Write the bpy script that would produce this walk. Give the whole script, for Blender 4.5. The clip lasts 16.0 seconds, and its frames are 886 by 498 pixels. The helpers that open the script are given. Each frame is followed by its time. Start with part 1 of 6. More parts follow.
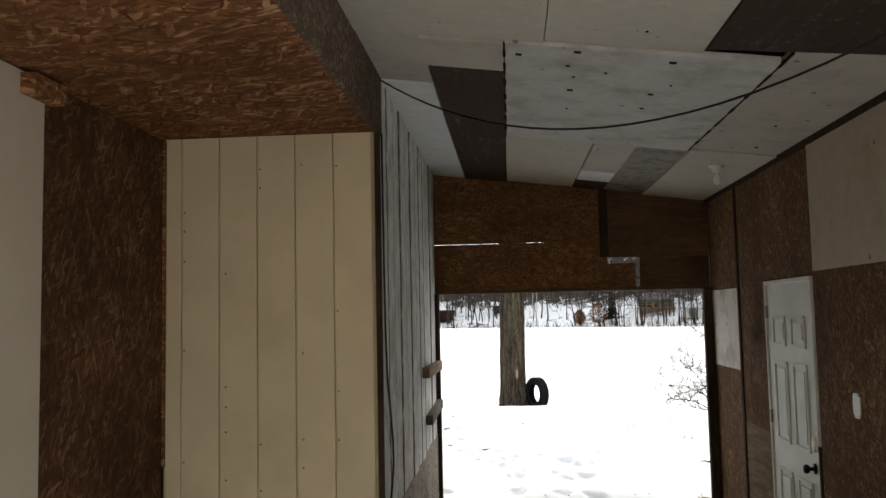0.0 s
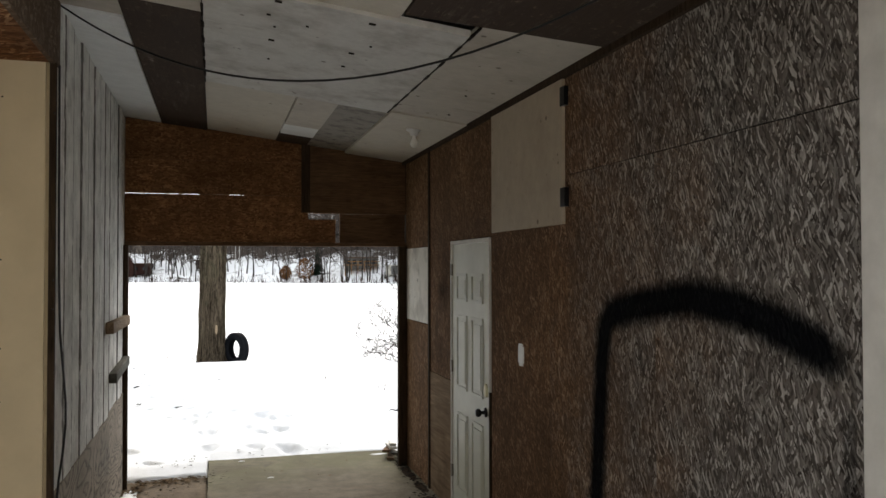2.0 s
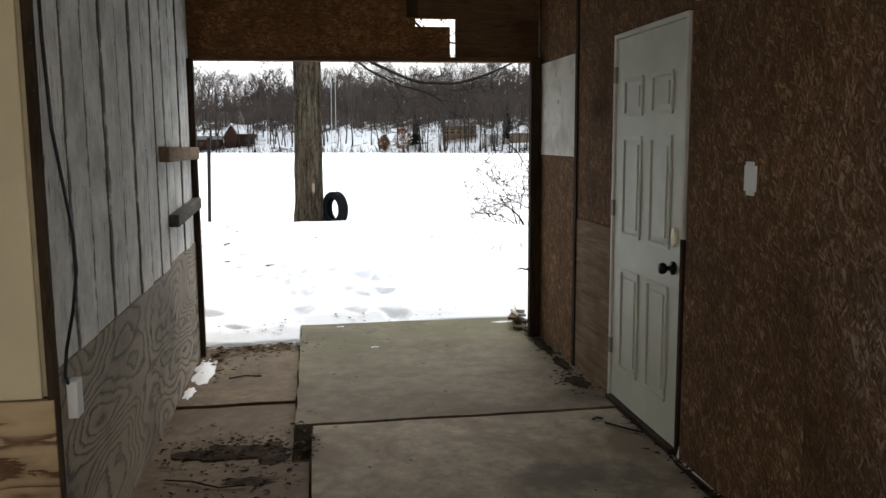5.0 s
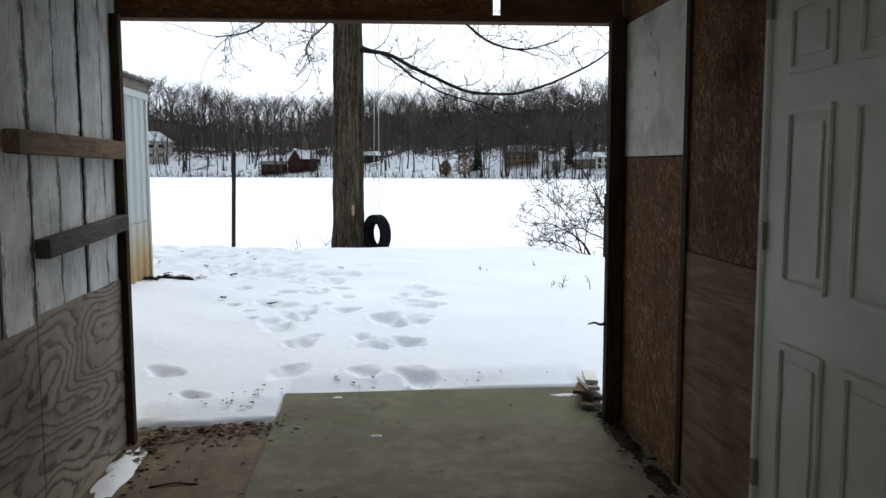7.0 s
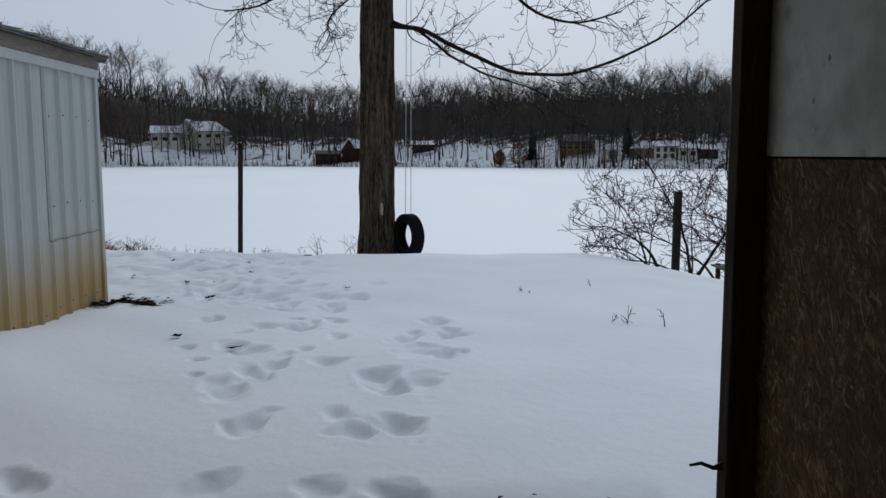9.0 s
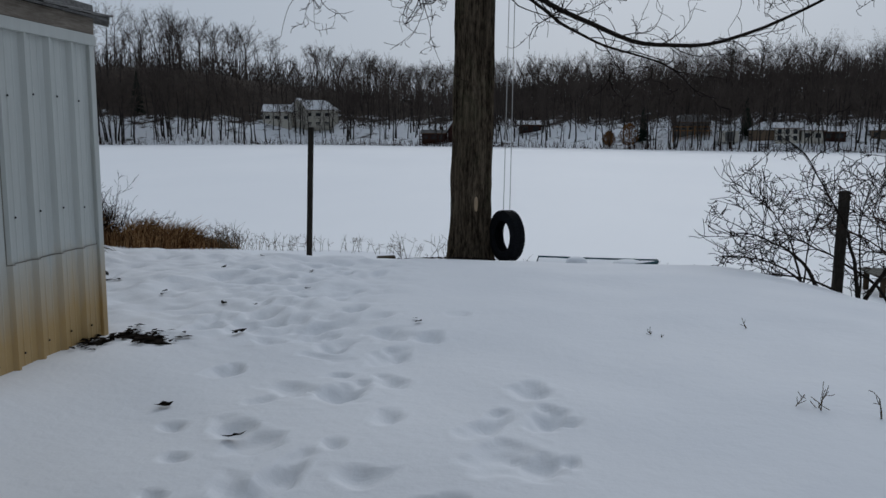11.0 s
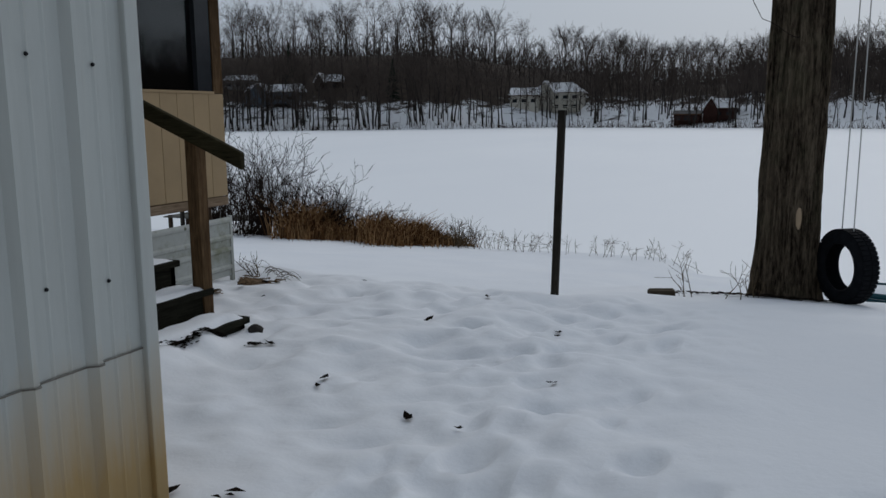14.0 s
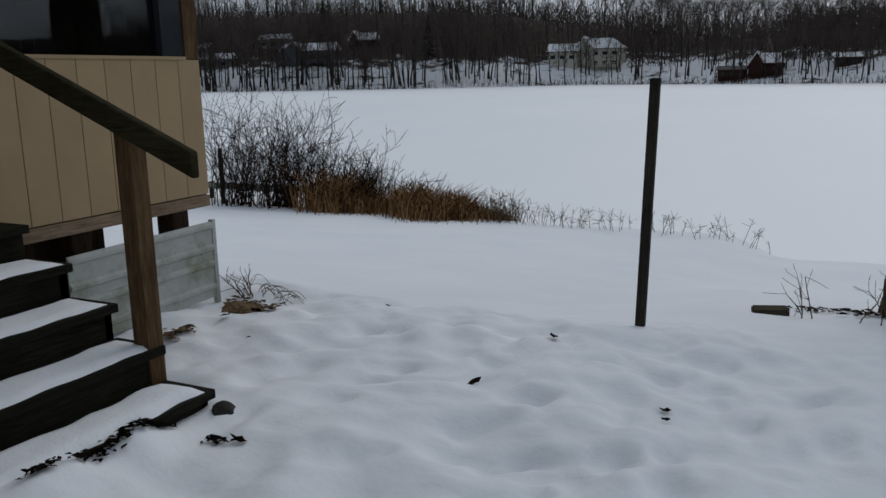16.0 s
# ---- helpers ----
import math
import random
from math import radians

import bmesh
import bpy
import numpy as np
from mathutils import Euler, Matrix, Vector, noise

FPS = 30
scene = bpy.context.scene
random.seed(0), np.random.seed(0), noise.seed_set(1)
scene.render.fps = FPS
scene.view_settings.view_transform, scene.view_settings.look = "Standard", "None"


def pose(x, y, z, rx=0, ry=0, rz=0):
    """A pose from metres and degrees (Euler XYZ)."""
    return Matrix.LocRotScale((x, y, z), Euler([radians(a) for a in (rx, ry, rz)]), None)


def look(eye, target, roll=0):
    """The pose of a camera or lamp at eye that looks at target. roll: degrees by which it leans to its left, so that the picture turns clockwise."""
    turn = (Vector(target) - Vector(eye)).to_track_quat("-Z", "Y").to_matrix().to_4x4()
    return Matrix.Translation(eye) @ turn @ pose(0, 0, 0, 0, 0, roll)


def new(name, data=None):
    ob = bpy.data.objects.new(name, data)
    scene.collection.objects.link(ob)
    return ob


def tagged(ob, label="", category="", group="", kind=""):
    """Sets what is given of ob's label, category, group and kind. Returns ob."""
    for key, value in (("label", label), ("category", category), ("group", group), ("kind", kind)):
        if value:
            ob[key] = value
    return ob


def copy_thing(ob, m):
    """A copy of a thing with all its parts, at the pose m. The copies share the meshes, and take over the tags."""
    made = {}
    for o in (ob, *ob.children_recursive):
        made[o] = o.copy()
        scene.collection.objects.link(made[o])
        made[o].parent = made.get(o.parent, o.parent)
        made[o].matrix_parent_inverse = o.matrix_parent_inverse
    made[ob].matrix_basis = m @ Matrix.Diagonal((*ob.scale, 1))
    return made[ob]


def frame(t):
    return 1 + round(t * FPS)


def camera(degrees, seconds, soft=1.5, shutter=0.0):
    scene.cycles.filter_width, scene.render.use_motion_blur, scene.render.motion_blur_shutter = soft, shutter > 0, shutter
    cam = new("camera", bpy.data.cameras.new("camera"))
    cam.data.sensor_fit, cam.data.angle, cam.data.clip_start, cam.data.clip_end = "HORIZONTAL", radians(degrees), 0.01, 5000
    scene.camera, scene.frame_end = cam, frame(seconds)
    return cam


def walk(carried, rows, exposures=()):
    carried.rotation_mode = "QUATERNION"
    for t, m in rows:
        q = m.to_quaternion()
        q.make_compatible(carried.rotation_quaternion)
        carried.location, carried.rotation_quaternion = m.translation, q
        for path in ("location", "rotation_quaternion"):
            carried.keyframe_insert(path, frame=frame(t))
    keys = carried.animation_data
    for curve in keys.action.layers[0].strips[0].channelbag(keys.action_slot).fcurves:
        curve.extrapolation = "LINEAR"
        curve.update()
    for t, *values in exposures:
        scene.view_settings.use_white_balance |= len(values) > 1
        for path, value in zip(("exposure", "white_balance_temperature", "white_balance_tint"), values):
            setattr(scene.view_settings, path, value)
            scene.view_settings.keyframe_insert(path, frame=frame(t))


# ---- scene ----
cam = camera(56.3, 16.0)
PATH = [
    (0, (0.288, -0.13, 1.894), (0.13, 1.858, 2.052), -1.2),
    (0.5, (0.212, -0.229, 1.933), (0.368, 1.762, 2.046), -1.1),
    (1, (0.241, -0.229, 1.934), (0.545, 1.745, 2.038), -0.5),
    (1.5, (0.351, -0.16, 1.922), (0.818, 1.782, 2.026), 0.0),
    (2, (0.356, -0.135, 1.885), (0.888, 1.793, 1.929), -0.1),
    (2.5, (0.277, -0.084, 1.81), (0.749, 1.849, 1.602), -0.5),
    (3, (0.28, 0.087, 1.746), (0.664, 2.03, 1.472), -0.8),
    (5.3, (0.489, 1.789, 1.495), (0.785, 3.75, 1.234), -0.3),
    (5.5, (0.517, 1.975, 1.477), (0.811, 3.939, 1.242), -0.1),
    (6, (0.657, 2.449, 1.424), (0.859, 4.427, 1.211), -0.2),
    (6.5, (0.744, 2.927, 1.384), (0.931, 4.907, 1.175), -0.2),
    (7, (0.869, 3.406, 1.358), (1.023, 5.39, 1.156), -0.1),
    (7.5, (0.976, 3.881, 1.356), (1.06, 5.869, 1.154), -0.2),
    (8, (1.044, 4.388, 1.373), (1.134, 6.375, 1.16), -0.3),
    (8.2, (1.089, 4.588, 1.364), (1.164, 6.576, 1.154), -0.3),
    (10.5, (1.326, 6.778, 1.513), (1.226, 8.757, 1.237), 0.4),
    (11, (1.269, 7.266, 1.495), (1.041, 9.234, 1.219), 0.3),
    (11.5, (1.071, 7.745, 1.474), (0.663, 9.683, 1.191), -0.3),
    (12, (0.959, 8.243, 1.458), (0.485, 10.165, 1.175), -0.4),
    (12.5, (0.876, 8.751, 1.5), (0.314, 10.65, 1.217), -0.4),
    (13, (0.706, 9.25, 1.51), (0.138, 11.147, 1.223), 0.2),
    (13.5, (0.586, 9.746, 1.51), (-0.098, 11.602, 1.214), -0.2),
    (14, (0.409, 10.202, 1.518), (-0.378, 12.013, 1.203), -0.6),
    (14.5, (0.186, 10.634, 1.532), (-0.604, 12.439, 1.19), -0.4),
    (15, (0.028, 11.065, 1.541), (-0.768, 12.856, 1.14), -0.6),
    (15.5, (-0.164, 11.436, 1.556), (-0.972, 13.218, 1.143), -1.0),
    (16, (-0.364, 11.799, 1.603), (-1.224, 13.557, 1.192), -1.1),
]
EXPOSURES = [(0, 1.33, 7300, 11), (1.5, 1.5, 7250, 11), (2, 1.40, 7300, 11), (3, 0.98, 7100, 10), (5.5, 1.42, 6900, 10), (6, 1.18, 6700, 10), (7, 0.66, 6350, 9), (8, 0.08, 6100, 10), (10.5, -0.62, 6150, 10), (16, -0.62, 6350, 10)]
walk(cam, [(t, look(eye, target, roll)) for t, eye, target, roll in PATH], EXPOSURES)

# ---- light ----
SUN_ELEV, SUN_TURN = 36, 8
world = bpy.data.worlds.new("overcast")
scene.world = world
world.use_nodes = True
wn, wl = world.node_tree.nodes, world.node_tree.links
sky = wn.new("ShaderNodeTexSky")
sky.sky_type, sky.sun_disc = "NISHITA", False
sky.sun_elevation, sky.sun_rotation = radians(SUN_ELEV), radians(SUN_TURN)
sky.dust_density, sky.air_density = 4.0, 1.0
grey = wn.new("ShaderNodeHueSaturation")
grey.inputs["Saturation"].default_value = 0.45
cloud = wn.new("ShaderNodeMix")
cloud.data_type = "RGBA"
cloud.inputs["Factor"].default_value = 0.82
cloud.inputs["B"].default_value = (6.4, 7.25, 8.3, 1)
wl.new(sky.outputs["Color"], grey.inputs["Color"])
wl.new(grey.outputs["Color"], cloud.inputs["A"])
wl.new(cloud.outputs["Result"], wn["Background"].inputs["Color"])
wn["Background"].inputs["Strength"].default_value = 0.092
sun = new("sun", bpy.data.lights.new("sun", "SUN"))
sun.data.energy, sun.data.angle, sun.data.color = 0.85, radians(40), (1.0, 0.97, 0.93)
sun.matrix_world = pose(0, 0, 30, 90 - SUN_ELEV, 0, 180 - SUN_TURN)


# ---- materials ----
class Mat:
    """A node material; colour(), bump() and rough() plug into its surface shader."""

    def __init__(self, name, rough=0.8, metal=0.0, spec=0.3):
        self.m = bpy.data.materials.new(name)
        self.m.use_nodes = True
        self.n, self.l = self.m.node_tree.nodes, self.m.node_tree.links
        self.b = self.n["Principled BSDF"]
        self.b.inputs["Roughness"].default_value = rough
        self.b.inputs["Metallic"].default_value = metal
        self.b.inputs["Specular IOR Level"].default_value = spec
        tc = self.n.new("ShaderNodeTexCoord")
        self.obj = tc.outputs["Object"]

    def put(self, socket, value):
        if isinstance(value, bpy.types.NodeSocket):
            self.l.new(value, socket)
        elif isinstance(value, (tuple, list)) and len(value) == 3 and socket.type == "RGBA":
            socket.default_value = (*value, 1)
        else:
            socket.default_value = value

    def at(self, scale=(1, 1, 1), turn=(0, 0, 0), shift=(0, 0, 0), src=None):
        mp = self.n.new("ShaderNodeMapping")
        self.put(mp.inputs["Vector"], src or self.obj)
        mp.inputs["Scale"].default_value = scale
        mp.inputs["Rotation"].default_value = [radians(a) for a in turn]
        mp.inputs["Location"].default_value = shift
        return mp.outputs["Vector"]

    def loose(self, src=None):
        """Coordinates shifted at random from object to object."""
        info = self.n.new("ShaderNodeObjectInfo")
        mul = self.math("MULTIPLY", info.outputs["Random"], 37.0)
        add = self.n.new("ShaderNodeVectorMath")
        add.operation = "ADD"
        self.put(add.inputs[0], src or self.obj)
        self.put(add.inputs[1], mul)
        return add.outputs[0]

    def rand(self):
        return self.n.new("ShaderNodeObjectInfo").outputs["Random"]

    def noise(self, vec, scale=5, detail=4, rough=0.6, warp=0.0):
        t = self.n.new("ShaderNodeTexNoise")
        self.put(t.inputs["Vector"], vec)
        t.inputs["Scale"].default_value, t.inputs["Detail"].default_value = scale, detail
        t.inputs["Roughness"].default_value, t.inputs["Distortion"].default_value = rough, warp
        return t.outputs["Fac"]

    def cells(self, vec, scale=1, out="Color", feature="F1"):
        t = self.n.new("ShaderNodeTexVoronoi")
        t.feature = feature
        self.put(t.inputs["Vector"], vec)
        t.inputs["Scale"].default_value = scale
        return t.outputs[out]

    def wave(self, vec, scale=5, warp=4, detail=2, dscale=1.0, kind="RINGS"):
        t = self.n.new("ShaderNodeTexWave")
        t.wave_type = kind
        self.put(t.inputs["Vector"], vec)
        t.inputs["Scale"].default_value, t.inputs["Distortion"].default_value = scale, warp
        t.inputs["Detail"].default_value, t.inputs["Detail Scale"].default_value = detail, dscale
        return t.outputs["Fac"]

    def math(self, op, a, b=0.0, clamp=False):
        t = self.n.new("ShaderNodeMath")
        t.operation, t.use_clamp = op, clamp
        self.put(t.inputs[0], a)
        self.put(t.inputs[1], b)
        return t.outputs[0]

    def ramp(self, fac, *stops):
        t = self.n.new("ShaderNodeValToRGB")
        e = t.color_ramp.elements
        while len(e) < len(stops):
            e.new(0.5)
        for k, (p, c) in zip(e, stops):
            k.position = p
            k.color = (*c, 1) if isinstance(c, tuple) else (c, c, c, 1)
        self.put(t.inputs["Fac"], fac)
        return t.outputs["Color"]

    def mix(self, fac, a, b, how="MIX"):
        t = self.n.new("ShaderNodeMix")
        t.data_type, t.blend_type = "RGBA", how
        self.put(t.inputs["Factor"], fac)
        self.put(t.inputs["A"], a)
        self.put(t.inputs["B"], b)
        return t.outputs["Result"]

    def axis(self, which, src=None):
        t = self.n.new("ShaderNodeSeparateXYZ")
        self.put(t.inputs[0], src or self.obj)
        return t.outputs[which]

    def span(self, v, a, b):
        t = self.n.new("ShaderNodeMapRange")
        self.put(t.inputs["Value"], v)
        t.inputs["From Min"].default_value, t.inputs["From Max"].default_value = a, b
        return t.outputs["Result"]

    def colour(self, c):
        self.put(self.b.inputs["Base Color"], c)
        return self

    def rough(self, v):
        self.put(self.b.inputs["Roughness"], v)
        return self

    def bump(self, h, strength=0.4, dist=0.01):
        t = self.n.new("ShaderNodeBump")
        t.inputs["Strength"].default_value, t.inputs["Distance"].default_value = strength, dist
        self.put(t.inputs["Height"], h)
        self.put(self.b.inputs["Normal"], t.outputs["Normal"])
        return self


def plain(name, c, rough=0.7, metal=0.0, vary=0.15, scale=8.0, bump=0.1):
    k = Mat(name, rough, metal, 0.04 if rough >= 0.75 else 0.3)
    v = k.loose()
    n1, n2 = k.noise(v, scale, 5), k.noise(v, scale * 9, 3)
    dark = tuple(a * (1 - vary * 1.6) for a in c)
    lite = tuple(min(0.9, a * (1 + vary)) for a in c)
    k.colour(k.mix(k.math("MULTIPLY", n2, 0.35), k.ramp(n1, (0.3, dark), (0.7, lite)), dark))
    return k.bump(n2, bump, 0.004).m


def osb(name, tones, grey=0.0, flat=False, big=1.0):
    """Pressed board of long wood strands lying roughly one way."""
    k = Mat(name, 0.85, spec=0.06)
    v = k.loose()
    bend = k.n.new("ShaderNodeTexNoise")
    bend.inputs["Scale"].default_value = 9.0
    k.l.new(v, bend.inputs["Vector"])
    sway = k.n.new("ShaderNodeVectorMath")
    sway.operation = "MULTIPLY_ADD"
    k.l.new(bend.outputs["Color"], sway.inputs[0])
    sway.inputs[1].default_value = (0.05, 0.05, 0.05)
    k.l.new(v, sway.inputs[2])
    v = sway.outputs[0]
    s = (15 / big, 95 / big, 95 / big) if flat else (95 / big, 95 / big, 15 / big)
    turns = [(0, 0, a) if flat else (a, 0, 0) for a in (6, -24, 27, 66)]
    a, b, c, e = (k.cells(k.at([q * f for q in s], (0, 0, 0), (3 * i, 5 * i, 7 * i), src=k.at((1, 1, 1), t, src=v))) for i, (t, f) in enumerate(zip(turns, (0.85, 0.95, 1.1, 1.2))))
    ar, br, cr = k.axis("X", a), k.axis("Y", b), k.axis("Z", c)
    lo, mid, hi = tones
    half = tuple((p + q) / 2 for p, q in zip(lo, mid))
    col = k.ramp(ar, (0.0, lo), (0.4, half), (0.75, mid), (1.0, hi))
    for cell, over, top in ((b, 0.45, br), (c, 0.55, cr), (e, 0.80, k.axis("Y", e))):
        col = k.mix(k.math("GREATER_THAN", k.axis("X", cell), over), col, k.ramp(top, (0.0, lo), (0.4, half), (0.75, mid), (1.0, hi)))
    blot = k.noise(v, 13, 4, 0.6)
    col = k.mix(k.ramp(blot, (0.35, 0.55), (0.55, 0.0)), col, lo)
    soil = k.noise(v, 1.3, 5, 0.65)
    col = k.mix(k.ramp(soil, (0.3, 0.75), (0.62, 0.0)), col, tuple(q * 0.45 for q in lo))
    fine = k.noise(k.at((40, 40, 240) if not flat else (240, 40, 40), src=v), 1.0, 3)
    col = k.mix(k.math("MULTIPLY", fine, 0.3), col, tuple(q * 0.6 for q in mid))
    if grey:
        # Grey share grows along y, from 4.4 towards 1.6, broken by noise.
        greyish = k.math("MULTIPLY", k.ramp(k.math("ADD", k.math("MULTIPLY", k.noise(v, 2.2, 5), 0.7), k.span(k.axis("Y", k.obj), 4.4, 1.6)), (0.46, 0.0), (1.1, 1.0)), grey)
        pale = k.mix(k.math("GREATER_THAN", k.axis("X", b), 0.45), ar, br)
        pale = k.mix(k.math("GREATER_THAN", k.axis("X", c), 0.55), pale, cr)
        col = k.mix(greyish, col, k.ramp(pale, (0.0, (0.03, 0.028, 0.027)), (0.35, (0.09, 0.086, 0.081)), (0.75, (0.185, 0.178, 0.169)), (0.97, (0.46, 0.445, 0.425))))
    k.colour(col)
    return k.bump(k.math("ADD", k.math("ADD", ar, br), fine), 0.5, 0.004).m


def wood(name, dark, lite, along="Z", scale=1.0, rough=0.8, paint=None, cover=0.5, swirl=2.0):
    """Sawn wood; paint: a worn coat over it."""
    k = Mat(name, rough, spec=0.05)
    v = k.loose()
    s = {"X": (1.2, 14, 14), "Y": (14, 1.2, 14), "Z": (14, 14, 1.2)}[along]
    s = [q * scale for q in s]
    g = k.noise(k.at(s, src=v), 2.2, 6, 0.65, swirl)
    f = k.noise(k.at([q * 5 for q in s], src=v), 2.0, 4, 0.7)
    col = k.ramp(k.math("ADD", k.math("MULTIPLY", g, 0.7), k.math("MULTIPLY", f, 0.3)), (0.33, dark), (0.66, lite))
    col = k.mix(k.ramp(k.noise(v, 1.8, 5), (0.45, 0.0), (0.7, 0.55)), col, tuple(q * 0.4 for q in dark))
    h = k.math("ADD", g, f)
    if paint:
        chips = k.math("ADD", k.math("MULTIPLY", k.noise(k.at([q * 1.4 for q in s], src=v), 1.5, 7, 0.75), 0.75), k.math("MULTIPLY", k.noise(v, 2.5, 4), 0.35))
        mask = k.ramp(chips, (cover - 0.05, 1.0), (cover + 0.04, 0.0))
        tint = k.ramp(k.noise(v, 4, 6, 0.7), (0.34, tuple(q * 0.62 for q in paint)), (0.62, paint))
        specks = k.ramp(k.noise(k.at([q * 3.2 for q in s], src=v), 1.6, 6, 0.75), (0.575, 0.0), (0.63, 0.8))
        edge = k.math("ABSOLUTE", k.math("SUBTRACT", k.axis("Y", k.obj), 0.1365))
        flake = k.math("ADD", k.math("MULTIPLY", k.span(edge, 0.09, 0.14), 0.30), k.noise(k.at((22, 22, 7), src=v), 1.0, 6, 0.75))
        specks = k.math("MAXIMUM", specks, k.ramp(flake, (0.66, 0.0), (0.72, 0.85)))
        col = k.mix(specks, k.mix(mask, col, tint), tuple(q * 0.8 for q in dark))
        h = k.math("ADD", h, mask)
    k.colour(col)
    return k.bump(h, 0.35, 0.004).m


def snow_mat():
    k = Mat("snow", 0.75, spec=0.25)
    v = k.obj
    big, fine = k.noise(v, 0.7, 4), k.noise(v, 60, 4, 0.7)
    k.colour(k.mix(k.math("MULTIPLY", fine, 0.5), k.ramp(big, (0.3, (0.78, 0.795, 0.82)), (0.7, (0.86, 0.865, 0.875))), (0.74, 0.755, 0.785)))
    return k.bump(k.math("ADD", k.math("MULTIPLY", k.noise(v, 9, 5), 1.0), k.math("MULTIPLY", fine, 0.25)), 0.35, 0.03).m


def land_mat():
    """Snow near by; on the far bank snow broken by leaf litter and brush."""
    k = Mat("snowy_ground", 0.8, spec=0.2)
    v = k.obj
    big, fine = k.noise(v, 0.7, 4), k.noise(v, 60, 4, 0.7)
    snow = k.mix(k.math("MULTIPLY", fine, 0.5), k.ramp(big, (0.3, (0.78, 0.795, 0.82)), (0.7, (0.86, 0.865, 0.875))), (0.74, 0.755, 0.785))
    litter = k.ramp(k.noise(v, 0.5, 5), (0.3, (0.025, 0.019, 0.014)), (0.7, (0.07, 0.05, 0.036)))
    patch = k.math("ADD", k.noise(k.at((0.16, 0.16, 0.5)), 1.0, 7, 0.72), k.math("MULTIPLY", k.span(k.axis("Z"), 3.0, 10.0), 0.34))
    far = k.math("MULTIPLY", k.ramp(patch, (0.55, 0.0), (0.64, 1.0)), k.math("GREATER_THAN", k.axis("Y"), 150.0))
    k.colour(k.mix(far, snow, litter))
    return k.bump(k.math("ADD", k.noise(v, 9, 5), k.math("MULTIPLY", fine, 0.10)), 0.22, 0.03).m


def concrete(name, lite, moss):
    k = Mat(name, 0.85, spec=0.2)
    v = k.loose()
    n1, n2, n3 = k.noise(k.obj, 1.5, 7, 0.7, 0.6), k.noise(v, 9, 7, 0.75), k.noise(v, 120, 3)
    col = k.ramp(n2, (0.36, tuple(q * 0.5 for q in lite)), (0.62, lite))
    col = k.mix(k.ramp(n1, (0.46, 0.0), (0.60, 0.95)), col, tuple(q * p for q, p in zip(lite, (0.42, 0.38, 0.33))))
    green = k.math("MULTIPLY", k.span(k.axis("Y"), 6.2, 8.0), k.ramp(k.noise(k.obj, 1.1, 4), (0.35, 0.2), (0.6, 0.9)))
    col = k.mix(k.math("MULTIPLY", green, moss), col, (0.125, 0.13, 0.052))
    ax = k.math("DIVIDE", k.math("SUBTRACT", k.axis("X", k.obj), 1.58), 0.34)
    ay = k.math("DIVIDE", k.math("SUBTRACT", k.axis("Y", k.obj), 4.98), 0.20)
    blot = k.math("ADD", k.math("ADD", k.math("MULTIPLY", ax, ax), k.math("MULTIPLY", ay, ay)), k.math("MULTIPLY", k.math("SUBTRACT", k.noise(k.obj, 7, 6, 0.7), 0.5), 3.0))
    col = k.mix(k.ramp(k.math("DIVIDE", blot, 2.0), (0.05, 0.85), (0.65, 0.0)), col, tuple(q * 0.2 for q in lite))
    col = k.mix(k.ramp(k.noise(k.obj, 3.3, 7, 0.75, 1.0), (0.56, 0.0), (0.68, 0.7)), col, tuple(q * 0.34 for q in lite))
    col = k.mix(k.math("MULTIPLY", n3, 0.35), col, tuple(q * 0.5 for q in lite))
    return k.colour(col).bump(k.math("ADD", n2, k.math("MULTIPLY", n3, 0.5)), 0.35, 0.006).m


def sheet_metal(name, base, rust):
    """White ribbed steel, yellowed towards its lower sheet."""
    k = Mat(name, 0.45, spec=0.4)
    v = k.obj
    n = k.noise(k.at((6, 6, 0.7)), 1.6, 6, 0.7)
    col = k.ramp(n, (0.3, tuple(q * 0.86 for q in base)), (0.7, base))
    low = k.math("ADD", k.span(k.axis("Z"), 0.90, 0.36), k.math("MULTIPLY", k.math("SUBTRACT", n, 0.5), 0.9))
    col = k.mix(k.math("MULTIPLY", k.ramp(low, (0.1, 0.0), (0.95, 1.0)), rust), col, (0.40, 0.25, 0.075))
    drip = k.ramp(k.noise(k.at((30, 30, 1.0)), 1.0, 4, 0.7), (0.60, 0.0), (0.8, 0.35))
    col = k.mix(drip, col, (0.33, 0.30, 0.24))
    k.colour(col)
    return k.bump(n, 0.06, 0.004).m


